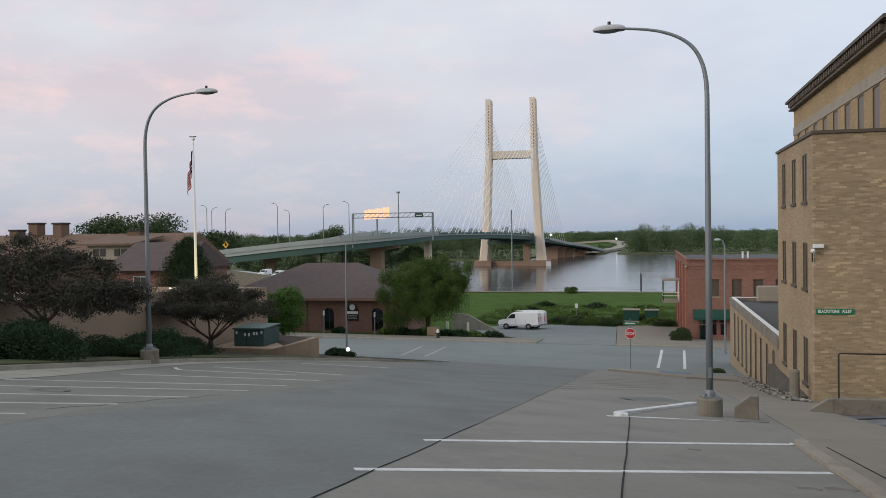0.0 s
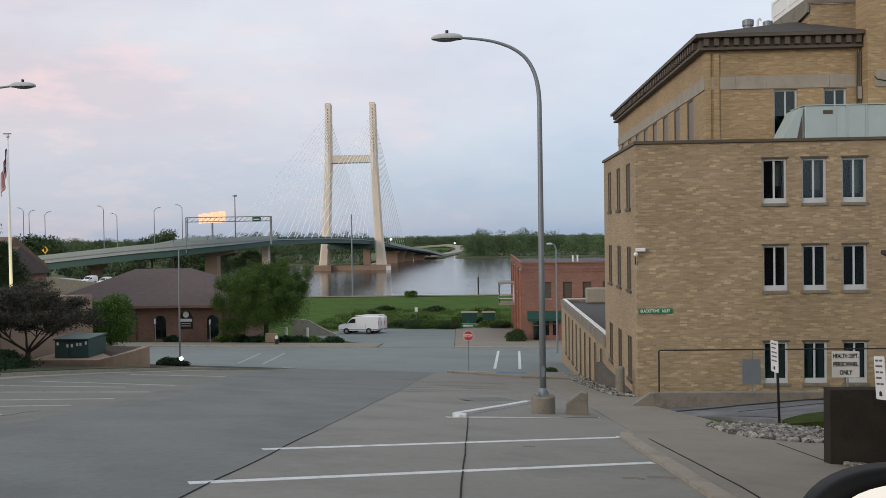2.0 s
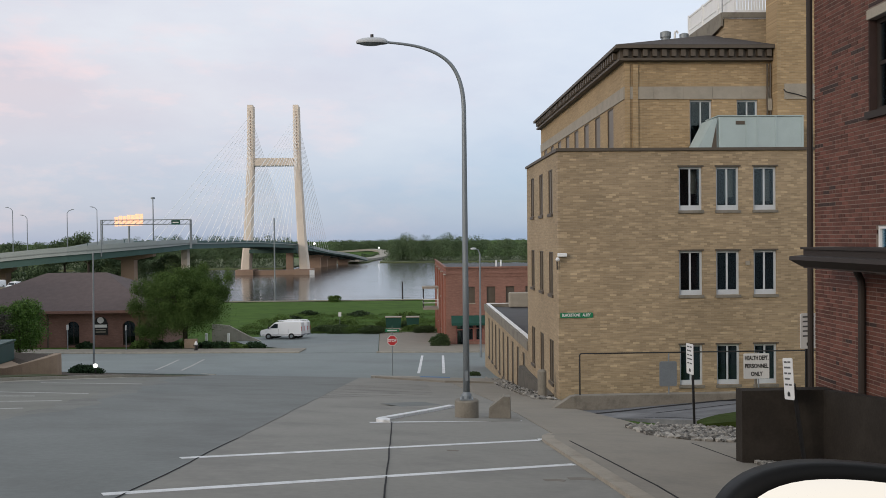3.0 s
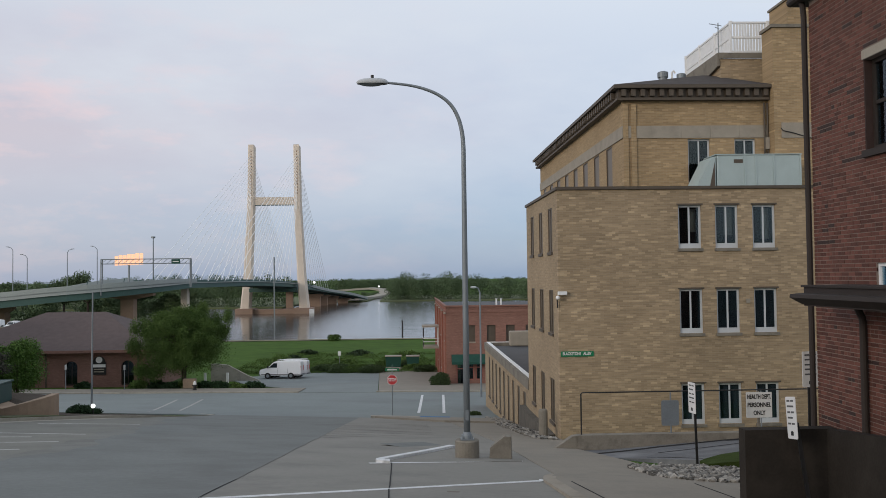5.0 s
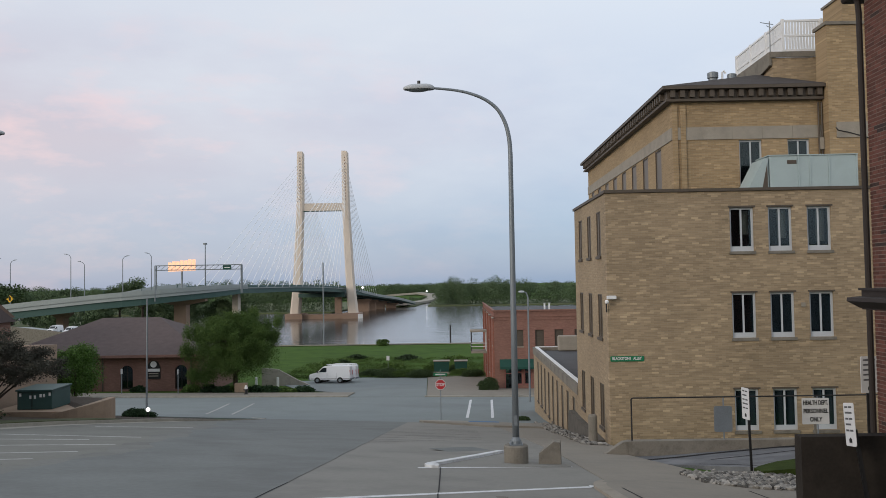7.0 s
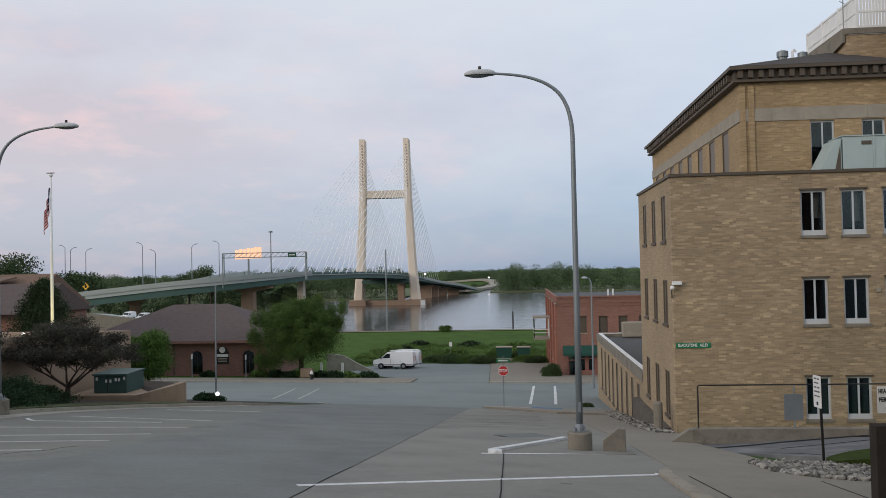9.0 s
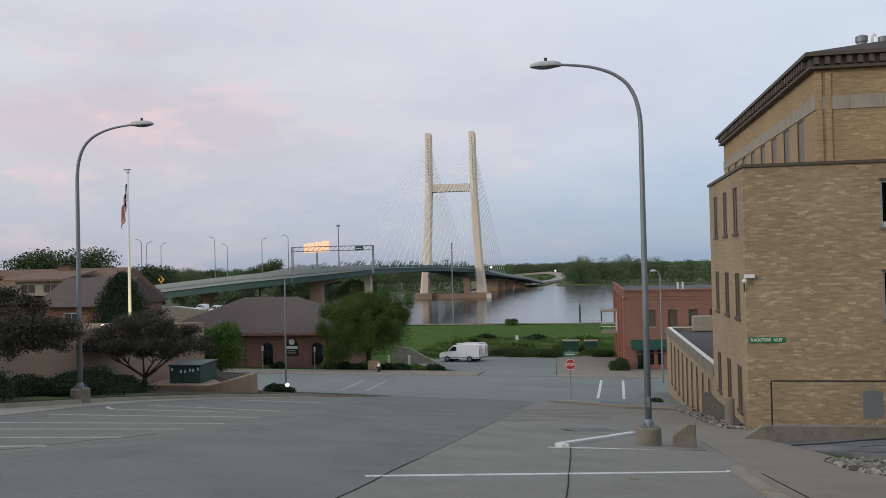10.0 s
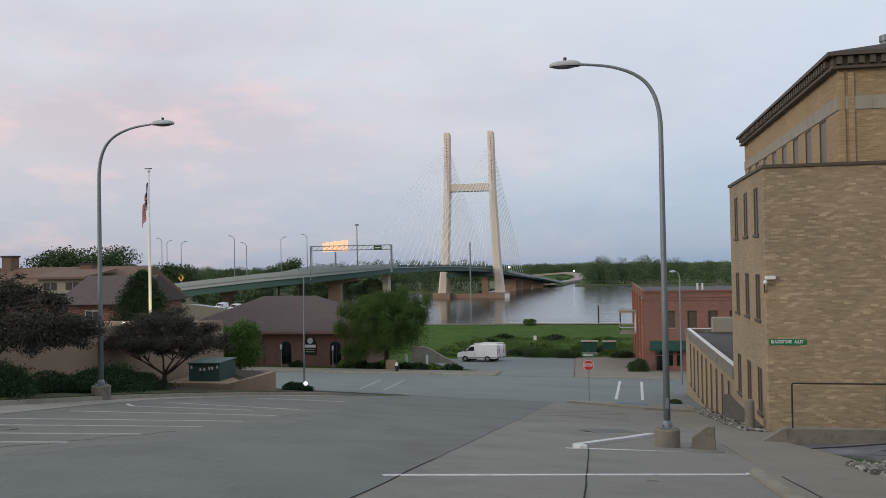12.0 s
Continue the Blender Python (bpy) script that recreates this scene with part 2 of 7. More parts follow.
OLDCONC = mat("stained_concrete", (0.20, 0.182, 0.152), 0.9, 0.14, 0.7, 0.3, stain=((0.075, 0.068, 0.058), 0.75, 0.5))
SOOTY = mat("sooty_concrete", (0.105, 0.095, 0.080), 0.9, 0.2, 0.7, 0.3, stain=((0.055, 0.050, 0.043), 0.7, 0.5))
DARKCONC = mat("dark_concrete", (0.027, 0.023, 0.0195), 0.9, 0.25, 0.6, 0.4, spec=0.15, stain=((0.042, 0.036, 0.030), 0.7, 0.5))
SHINGLE = mat("roof_shingle", (0.05, 0.042, 0.040), 0.9, 0.25, 0.35, 0.6)
SHINGLEBR = mat("brown_shingle", (0.155, 0.100, 0.072), 0.9, 0.2, 0.5, 0.6)
SHINGLEGREY = mat("greybrown_shingle", (0.095, 0.072, 0.070), 0.9, 0.2, 0.5, 0.6)
TRIM = mat("brown_trim", (0.085, 0.068, 0.052), 0.6, 0.15, 0.4, 0.05)
DARKTRIM = mat("dark_brown_metal", (0.026, 0.019, 0.016), 0.7, 0.15, 0.4, 0.05)
WHITE = mat("white_paint", (0.72, 0.73, 0.74), 0.55, 0.06, 0.4, 0.05)
FRAMEW = mat("window_frame", (0.48, 0.51, 0.54), 0.5, 0.06, 0.4, 0.03)
GALV = mat("galvanised_steel", (0.20, 0.225, 0.245), 0.5, 0.12, 0.5, 0.06, metal=0.35)
LENSGREY = mat("lamp_lens", (0.13, 0.15, 0.165), 0.25, 0.1, 0.3, 0.0)
HEADPAINT = mat("lamp_head_paint", (0.42, 0.44, 0.46), 0.5, 0.1, 0.3, 0.03)
DUCT = mat("painted_duct", (0.37, 0.45, 0.455), 0.5, 0.08, 0.5, 0.03)
ROOFMEM = mat("roof_membrane", (0.07, 0.07, 0.075), 0.8, 0.2, 1.0, 0.2)
BLACK = mat("black_metal", (0.015, 0.015, 0.016), 0.5, 0.2, 0.3, 0.05)
GLASS = glass_mat("window_glass", (0.8, 0.9, 0.95), 0.75)
# near-black colour stands in for the shade of rooms behind the windows
DARKROOM = mat("unlit_room_shade", (0.03, 0.035, 0.04), 0.9, 0.2, 0.5, 0.0)
BARK = mat("bark", (0.055, 0.042, 0.034), 0.95, 0.3, 0.2, 0.8)
PURPLELEAF = mat("purple_leaf", (0.062, 0.062, 0.051), 0.85, 0.3, 0.5, 0.0, spec=0.1, each=0.2)
GREENLEAF = mat("green_leaf", (0.070, 0.116, 0.030), 0.8, 0.35, 1.0, 0.0, spec=0.15, each=0.22)
BUSHLEAF = mat("bush_leaf", (0.064, 0.132, 0.020), 0.7, 0.3, 0.6, 0.0, each=0.4)
JUNIPER = mat("juniper_leaf", (0.024, 0.050, 0.022), 0.85, 0.3, 1.2, 0.0, spec=0.2, each=0.3)
DARKLEAF = mat("dark_leaf", (0.040, 0.068, 0.022), 0.8, 0.3, 2.0, 0.0, each=0.35)
# distance haze is mixed into this green; broad noise paints the crowns' shading
FARLEAF = mat("hazed_far_leaf", (0.086, 0.124, 0.066), 0.95, 0.55, 9.0, 0.0, spec=0.1, each=0.14)
GIRDER = mat("green_girder", (0.048, 0.098, 0.088), 0.6, 0.12, 6.0, 0.02)
DECK = mat("bridge_concrete", (0.32, 0.35, 0.345), 0.85, 0.1, 5.0, 0.05)
TOWER = mat("tower_concrete", (0.66, 0.58, 0.50), 0.85, 0.08, 6.0, 0.05)
PIER = mat("brown_pier", (0.30, 0.212, 0.162), 0.9, 0.15, 5.0, 0.05)
CABLE = mat("white_cable", (0.85, 0.86, 0.87), 0.5, 0.05, 5.0, 0.0)
RED = mat("sign_red", (0.45, 0.03, 0.035), 0.5, 0.08, 0.5, 0.0)
GREENSIGN = mat("sign_green", (0.012, 0.17, 0.075), 0.5, 0.1, 0.5, 0.0)
AWNING = mat("awning_green", (0.012, 0.06, 0.045), 0.8, 0.15, 0.5, 0.1)
TANSTUCCO = mat("tan_stucco", (0.30, 0.225, 0.17), 0.9, 0.10, 1.5, 0.2, stain=((0.22, 0.165, 0.125), 0.5, 2.0))
PLANTER = mat("planter_stone", (0.30, 0.225, 0.165), 0.9, 0.15, 0.5, 0.4, stain=((0.2, 0.15, 0.11), 0.5, 0.6))
TEAL = mat("transformer_green", (0.035, 0.075, 0.072), 0.5, 0.12, 0.5, 0.03)
STONE = mat("river_stone", (0.185, 0.176, 0.160), 0.85, 0.2, 0.15, 0.3, each=0.75)
SIGNWHITE = mat("sign_white", (0.66, 0.66, 0.66), 0.5, 0.05, 0.3, 0.0)
SIGNBLACK = mat("sign_black", (0.012, 0.012, 0.013), 0.6, 0.05, 0.3, 0.0)
YELLOW = mat("sign_yellow", (0.75, 0.42, 0.01), 0.5, 0.05, 0.3, 0.0)
# blue-grey of sky mirrored in the lower panes, painted as a colour
PANEREFLECT = mat("painted_pane_reflection", (0.085, 0.108, 0.118), 0.9, 0.15, 0.4, 0.05)
# opaque bronze glass, with the tan and sky it mirrors painted into the colour
DARKPANE = mat("bronze_pane_reflection", (0.105, 0.083, 0.058), 0.4, 0.25, 0.8, 0.0, spec=0.3)
REDFRAME = mat("faded_red_frame", (0.26, 0.10, 0.085), 0.6, 0.12, 0.4, 0.03)
IVY = mat("ivy_leaf", (0.022, 0.043, 0.014), 0.8, 0.35, 0.6, 0.0, each=0.4)


# ---- mesh helpers ----
def box(bm, a, b, m=None):
    v = [bm.verts.new((x, y, z)) for x in (a[0], b[0]) for y in (a[1], b[1]) for z in (a[2], b[2])]
    for f in ((0, 1, 3, 2), (4, 6, 7, 5), (0, 4, 5, 1), (2, 3, 7, 6), (0, 2, 6, 4), (1, 5, 7, 3)):
        bm.faces.new([v[i] for i in f])
    if m is not None:
        bmesh.ops.transform(bm, matrix=m, verts=v)
    return v


def prism(bm, outline, lift):
    """A closed outline (3D points) pushed along lift."""
    lift = Vector(lift)
    a = [bm.verts.new(p) for p in outline]
    b = [bm.verts.new(Vector(p) + lift) for p in outline]
    bm.faces.new(a[::-1])
    bm.faces.new(b)
    for i in range(len(a)):
        j = (i + 1) % len(a)
        bm.faces.new((a[i], a[j], b[j], b[i]))
    return a + b


def tube(bm, pts, radii, n=10, cap=True):
    pts = [Vector(p) for p in pts]
    if isinstance(radii, (int, float)):
        radii = [radii] * len(pts)
    rings, side = [], None
    for i, p in enumerate(pts):
        d = (pts[min(i + 1, len(pts) - 1)] - pts[max(i - 1, 0)]).normalized()
        ref = side if side is not None else (Vector((0, 1, 0)) if abs(d.z) > 0.9 else Vector((0, 0, 1)))
        u = (ref - d * ref.dot(d)).normalized()
        side = u
        w = d.cross(u)
        rings.append([bm.verts.new(p + (u * math.cos(2 * math.pi * k / n) + w * math.sin(2 * math.pi * k / n)) * radii[i]) for k in range(n)])
    for a, b in zip(rings, rings[1:]):
        for k in range(n):
            bm.faces.new((a[k], a[(k + 1) % n], b[(k + 1) % n], b[k]))
    if cap:
        bm.faces.new(rings[0][::-1])
        bm.faces.new(rings[-1])


def ball(bm, c, r, sub=2, squash=(1, 1, 1)):
    m = Matrix.Translation(c) @ Matrix.Diagonal((r * squash[0], r * squash[1], r * squash[2], 1))
    bmesh.ops.create_icosphere(bm, subdivisions=sub, radius=1, matrix=m)


def soften(bm, width, seg=2):
    bmesh.ops.bevel(bm, geom=list(bm.edges), offset=width, segments=seg, affect="EDGES", profile=0.6)


def mesh_of(name, bm, material, smooth=False):
    bmesh.ops.recalc_face_normals(bm, faces=bm.faces)
    me = bpy.data.meshes.new(name)
    bm.to_mesh(me)
    bm.free()
    me.materials.append(material)
    if smooth:
        me.polygons.foreach_set("use_smooth", [True] * len(me.polygons))
    return me


def part(name, bm, material, parent=None, label="", smooth=False):
    """One mesh object; its numbers are in the world, unless its parent is itself placed later."""
    ob = new(name, mesh_of(name, bm, material, smooth) if isinstance(bm, bmesh.types.BMesh) else bm)
    if parent is not None:
        ob.parent = parent
        off = parent.location if parent.parent is None else Vector((0, 0, 0))
        ob.matrix_parent_inverse = Matrix.Translation(-off)
    if label:
        tagged(ob, label)
    return ob


def thing(name, at, label, category, group="", kind=""):
    ob = new(name)
    ob.empty_display_size = 0.2
    ob.location = at
    return tagged(ob, label, category, group, kind)


def solid(name, bm, material, label, category, kind="", group="", smooth=False):
    return tagged(part(name, bm, material, smooth=smooth), label, category, group, kind)


def leaves(name, blobs, count, size, material, parent=None, shell=0.55, droop=0.0, seed=1, flat=0.0, outward=0.0):
    """Many small two-sided leaf clumps filling ellipsoids (centre, radii), denser outside."""
    r = np.random.RandomState(seed)
    vol = np.array([b[1][0] * b[1][1] * b[1][2] for b in blobs]) ** (2 / 3)
    pick = r.choice(len(blobs), count, p=vol / vol.sum())
    c = np.array([b[0] for b in blobs], float)[pick]
    rad = np.array([b[1] for b in blobs], float)[pick]
    d = r.normal(size=(count, 3))
    d /= np.linalg.norm(d, axis=1)[:, None]
    k = shell + (1 - shell) * r.rand(count) ** 0.7
    k *= 1 + 0.10 * r.normal(size=count)
    p = c + d * rad * k[:, None]
    u = r.normal(size=(count, 3))
    u[:, 2] *= 1 - flat
    u /= np.linalg.norm(u, axis=1)[:, None]
    if outward:
        # leaf faces turn to the outside of their clump
        n = u + d * outward
        u = np.cross(n, r.normal(size=(count, 3)))
        u /= np.linalg.norm(u, axis=1)[:, None]
        w = np.cross(n, u)
    else:
        w = np.cross(u, r.normal(size=(count, 3)))
    w /= np.linalg.norm(w, axis=1)[:, None]
    s = size * (0.55 + 0.9 * r.rand(count))[:, None]
    v = np.stack([p - u * s, p + w * s * 0.55, p + u * s, p - w * s * 0.55], 1).reshape(-1, 3)
    me = bpy.data.meshes.new(name)
    me.vertices.add(len(v))
    me.vertices.foreach_set("co", v.ravel())
    me.loops.add(len(v))
    me.loops.foreach_set("vertex_index", np.arange(len(v)))
    me.polygons.add(count)
    me.polygons.foreach_set("loop_start", np.arange(0, len(v), 4))
    me.update()
    me.validate()
    me.materials.append(material)
    return part(name, me, material, parent)


# ---- the lie of the land ----
def lerp(v, pts):
    return float(np.interp(v, [p[0] for p in pts], [p[1] for p in pts]))


STREETFALL = [(-60, 8.07), (0, 0), (50, -6.72), (56, -7.4), (62, -7.85), (110, -11.0), (125, -11.4), (205, -13.3), (216, -19.6), (872, -19.6), (892, -18.2), (940, -17.2), (6000, -16.0)]
CROSSFALL = [(40, 0.047), (75, 0.012), (210, 0.0)]
WATER = -18.9


def land(x, y):
    return lerp(y, STREETFALL) - lerp(y, CROSSFALL) * max(-40, min(40, x))


def sheet(name, x0, x1, y0, y1, dz, material, label, category, step=1.5, edge=None, skirt=0.25, kind="structure", lift=lambda x: 0.0):
    """A paved sheet that follows the land; edge(y) may give its (left, right) for each y."""
    bm = bmesh.new()
    ny = max(1, round((y1 - y0) / step))
    nx = max(1, round((x1 - x0) / step))
    rows = []
    for j in range(ny + 1):
        y = y0 + (y1 - y0) * j / ny
        a, b = edge(y) if edge else (x0, x1)
        rows.append([bm.verts.new((a + (b - a) * i / nx, y, land(a + (b - a) * i / nx, y) + dz + lift(a + (b - a) * i / nx))) for i in range(nx + 1)])
    for p, q in zip(rows, rows[1:]):
        for i in range(nx):
            bm.faces.new((p[i], p[i + 1], q[i + 1], q[i]))
    if skirt:
        ring = [e for e in bm.edges if e.is_boundary]
        out = bmesh.ops.extrude_edge_only(bm, edges=ring)
        bmesh.ops.translate(bm, vec=(0, 0, -skirt), verts=[g for g in out["geom"] if isinstance(g, bmesh.types.BMVert)])
    return solid(name, bm, material, label, category, kind)


def strip(bm, pts, width, height, dz=0.0, sink=0.15, step=0.6):
    """A strip of that width and height (or a height for each y) over the land, along a line in plan."""
    fine = []
    for (ax, ay), (bx, by) in zip(pts, pts[1:]):
        n = max(1, round(math.hypot(bx - ax, by - ay) / step))
        fine += [(ax + (bx - ax) * k / n, ay + (by - ay) * k / n) for k in range(n)]
    fine.append(pts[-1])
    prev = None
    for i, (x, y) in enumerate(fine):
        ax, ay = fine[max(i - 1, 0)]
        bx, by = fine[min(i + 1, len(fine) - 1)]
        l = math.hypot(bx - ax, by - ay)
        ox, oy = -(by - ay) / l * width / 2, (bx - ax) / l * width / 2
        z = land(x, y) + dz
        rise = height if isinstance(height, (int, float)) else height(y)
        cur = [bm.verts.new(q) for q in ((x - ox, y - oy, z - sink), (x - ox, y - oy, z + rise), (x + ox, y + oy, z + rise), (x + ox, y + oy, z - sink))]
        if prev:
            for k in range(4):
                bm.faces.new((prev[k], prev[(k + 1) % 4], cur[(k + 1) % 4], cur[k]))
        else:
            bm.faces.new(cur)
        prev = cur
    bm.faces.new(prev[::-1])


def curve_pts(p0, p1, p2, n=8):
    p0, p1, p2 = Vector(p0), Vector(p1), Vector(p2)
    return [tuple((1 - t) ** 2 * p0 + 2 * t * (1 - t) * p1 + t * t * p2) for t in (k / n for k in range(n + 1))]


def pierced(bm, u0, u1, z0, z1, holes, place, depth=0.3):
    """A wall of that depth with openings (u0, u1, z0, z1) through it. place(u, d, z) gives the world point, d going inwards."""
    us = sorted({u0, u1, *[h[0] for h in holes], *[h[1] for h in holes]})
    zs = sorted({z0, z1, *[h[2] for h in holes], *[h[3] for h in holes]})
    seen = {}

    def vert(i, k, d):
        if (i, k, d) not in seen:
            seen[i, k, d] = bm.verts.new(place(us[i], depth * d, zs[k]))
        return seen[i, k, d]

    def full(i, k):
        if not (0 <= i < len(us) - 1 and 0 <= k < len(zs) - 1):
            return False
        u, z = (us[i] + us[i + 1]) / 2, (zs[k] + zs[k + 1]) / 2
        return not any(h[0] < u < h[1] and h[2] < z < h[3] for h in holes)
    for i in range(len(us) - 1):
        for k in range(len(zs) - 1):
            if not full(i, k):
                continue
            for d in (0, 1):
                bm.faces.new([vert(i, k, d), vert(i + 1, k, d), vert(i + 1, k + 1, d), vert(i, k + 1, d)])
            for ii, kk, a, c in ((i - 1, k, (i, k), (i, k + 1)), (i + 1, k, (i + 1, k), (i + 1, k + 1)), (i, k - 1, (i, k), (i + 1, k)), (i, k + 1, (i, k + 1), (i + 1, k + 1))):
                if not full(ii, kk):
                    bm.faces.new([vert(*a, 0), vert(*c, 0), vert(*c, 1), vert(*a, 1)])


def along_x(y):
    return lambda u, d, z: (u, y + d, z)


def along_y(x):
    return lambda u, d, z: (x + d, u, z)


def window(parent, place, u0, u1, z0, z1, frame=0.06, mullions=(0.5,), rail=None, deep=0.16, bottom=0.0, sill=BAND, frame_mat=None, pane_mat=None, sill_out=0.06, name="window"):
    """A framed window set into an opening: frame, panes, sill as parts."""
    bm = bmesh.new()
    fm = frame_mat or FRAMEW

    def bar(a, b, c, d, e0=deep, e1=deep + 0.07):
        p, q = place(a, e0, c), place(b, e1, d)
        box(bm, [min(s, t) for s, t in zip(p, q)], [max(s, t) for s, t in zip(p, q)])
    bar(u0, u0 + frame, z0, z1)
    bar(u1 - frame, u1, z0, z1)
    bar(u0 + frame, u1 - frame, z1 - frame, z1)
    bar(u0 + frame, u1 - frame, z0, z0 + frame + bottom)
    cuts = [u0 + frame]
    for m in mullions:
        c = u0 + (u1 - u0) * m
        bar(c - frame * 0.4, c + frame * 0.4, z0 + frame + bottom, z1 - frame, deep + 0.005, deep + 0.065)
        cuts += [c - frame * 0.4, c + frame * 0.4]
    cuts.append(u1 - frame)
    if rail:
        c = z0 + (z1 - z0) * rail
        bar(u0 + frame, u1 - frame, c - frame * 0.4, c + frame * 0.4, deep + 0.008, deep + 0.06)
    win = part(name, bm, fm, parent)
    for a, b in zip(cuts[::2], cuts[1::2]):
        bm = bmesh.new()
        p, q = place(a, deep + 0.03, z0 + frame + bottom), place(b, deep + 0.04, z1 - frame)
        box(bm, [min(s, t) for s, t in zip(p, q)], [max(s, t) for s, t in zip(p, q)])
        part("pane", bm, pane_mat or GLASS, win).visible_shadow = False
    if sill is not None:
        bm = bmesh.new()
        p, q = place(u0 - 0.04, -sill_out, z0 - 0.11), place(u1 + 0.04, deep, z0 - 0.002)
        box(bm, [min(s, t) for s, t in zip(p, q)], [max(s, t) for s, t in zip(p, q)])
        part("sill", bm, sill, win)
    return win


# ---- ground, water, paving ----
def ground_sheet():
    xs = [-4000, -1500, -600, -300] + list(range(-200, 201, 10)) + [300, 600, 1500, 4000]
    ys = [-300, -120, -60, -30] + list(range(-20, 60, 5)) + list(range(60, 222, 4)) + [400, 700, 872, 892, 940, 1200, 4900]
    bm = bmesh.new()
    rows = [[bm.verts.new((x, y, land(x, y) - 0.06)) for x in xs] for y in ys]
    for p, q in zip(rows, rows[1:]):
        for i in range(len(xs) - 1):
            bm.faces.new((p[i], p[i + 1], q[i + 1], q[i]))
    return solid("ground", bm, GRASS, "grassy sloping ground running down to the river", "ground", "structure")


ground_sheet()
bm = bmesh.new()
rows = [[bm.verts.new((x, y, WATER)) for x in range(-1600, 1601, 400)] for y in range(206, 927, 60)]
for p, q in zip(rows, rows[1:]):
    for i in range(len(p) - 1):
        bm.faces.new((p[i], p[i + 1], q[i + 1], q[i]))
WATERM = mat("river_water", (0.045, 0.043, 0.040), 0.12, 0.1, 30.0, 0.0, spec=0.6)
_n, _l = WATERM.node_tree.nodes, WATERM.node_tree.links
_geo, _map, _tex, _bump = _n.new("ShaderNodeNewGeometry"), _n.new("ShaderNodeMapping"), _n.new("ShaderNodeTexNoise"), _n.new("ShaderNodeBump")
_map.inputs["Scale"].default_value = (0.14, 0.42, 1)
_tex.inputs["Scale"].default_value, _tex.inputs["Detail"].default_value = 0.5, 6
_bump.inputs["Strength"].default_value, _bump.inputs["Distance"].default_value = 0.26, 0.55
_l.new(_geo.outputs["Position"], _map.inputs[0])
_l.new(_map.outputs[0], _tex.inputs["Vector"])
_l.new(_tex.outputs[0], _bump.inputs["Height"])
_l.new(_bump.outputs[0], _n["Principled BSDF"].inputs["Normal"])
isle = bmesh.new()
prism(isle, [(-24, 712, -20), (-18, 706, -20), (1400, 706, -20), (1400, 900, -20), (-24, 900, -20)], (0, 0, 1.9))
prism(isle, [(-420, 590, -20), (-147, 592, -20), (-86, 586, -20), (-82, 640, -20), (-60, 705, -20), (-34, 712, -20), (-26, 900, -20), (-420, 900, -20)], (0, 0, 1.9))
solid("far_bank", isle, FARGROUND, "low wooded shore across the river", "ground", "structure")
solid("river", bm, WATERM, "wide calm grey river reflecting the pale sky", "water", "structure")

LOT_LEFT = [(-30, -15.2), (18, -15.6), (27, -16.1), (33, -15.6), (38, -14.2), (42, -12.8), (46, -12.0), (51, -11.6)]
sheet("parking_drive", -16, -3, -30, 51, 0.0, ASPHALT, "worn grey asphalt drive running downhill through a parking lot", "road", edge=lambda y: (lerp(y, LOT_LEFT), -3.0))
sheet("parking_strip", -3, 2.5, -30, 51, 0.0, CONCRETE, "stained concrete parking strip with angled stalls", "parking lot", edge=lambda y: (-3.0, lerp(y, [(17, 2.55), (17.5, 3.06), (27, 3.06), (46, 2.3), (51, 2.3)])))
sheet("stall_edge", -16, -8, -30, 44, 0.002, EDGING, "worn patchy margin between stalls and drive", "parking lot", edge=lambda y: (lerp(y, LOT_LEFT) + 0.1, lerp(y, [(2, -8.4), (13, -8.3), (18.6, -7.9), (22.8, -8.3), (28.4, -9.2), (36.3, -10.4), (44, -11.9)]) + 0.2 * math.sin(y * 0.9 + 1) + 0.1 * math.sin(y * 2.3)), skirt=0, step=0.5)
sheet("stall_paving", -16, -8, -30, 44, 0.004, STALLS, "worn warm grey concrete under the angled stalls", "parking lot", edge=lambda y: (lerp(y, LOT_LEFT) + 0.1, lerp(y, [(2, -8.8), (13, -8.8), (18.6, -8.45), (22.8, -9.0), (28.4, -9.96), (36.3, -11.15), (44, -12.3)]) + 0.12 * math.sin(y * 1.3) + 0.08 * math.sin(y * 3.1)), skirt=0, step=0.5)
sheet("road", -150, 120, 51, 77.6, 0.0, STREET, "wide grey concrete cross street at the foot of the hill", "road", step=3)
sheet("pavement_right", 2.6, 9, -30, 17.2, 0.05, WALK, "concrete pavement beside the parking strip", "pavement", edge=lambda y: (2.62 + max(0, y - 15.6) ** 2 * 0.12, 6.5), step=0.8)
sheet("pavement_ramp", 2.9, 5.6, 17.2, 51, 0.014, WALK, "concrete pavement running downhill beside the tan building", "pavement", edge=lambda y: (lerp(y, [(17.2, 2.95), (27, 2.95), (46, 2.2), (50.5, 2.2)]), lerp(y, [(21.0, 5.6), (21.6, 5.55), (25.97, 5.10), (26.35, 5.10), (26.5, 5.6)])))
sheet("alley", 5.6, 30, 19.5, 26.0, 0.02, ALLEY, "patched dark asphalt alley rising beside the tan building", "road", edge=lambda y: (lerp(y, [(19.5, 8.4), (22, 6.2), (24, 5.1), (26.0, 4.6)]), 30), lift=lambda x: lerp(x, [(5.0, -0.10), (6.5, 0.04), (10, 0.44), (30, 1.1)]))
ALLEYRISE = [(5.0, -0.10), (6.5, 0.04), (10, 0.44), (30, 1.1)]
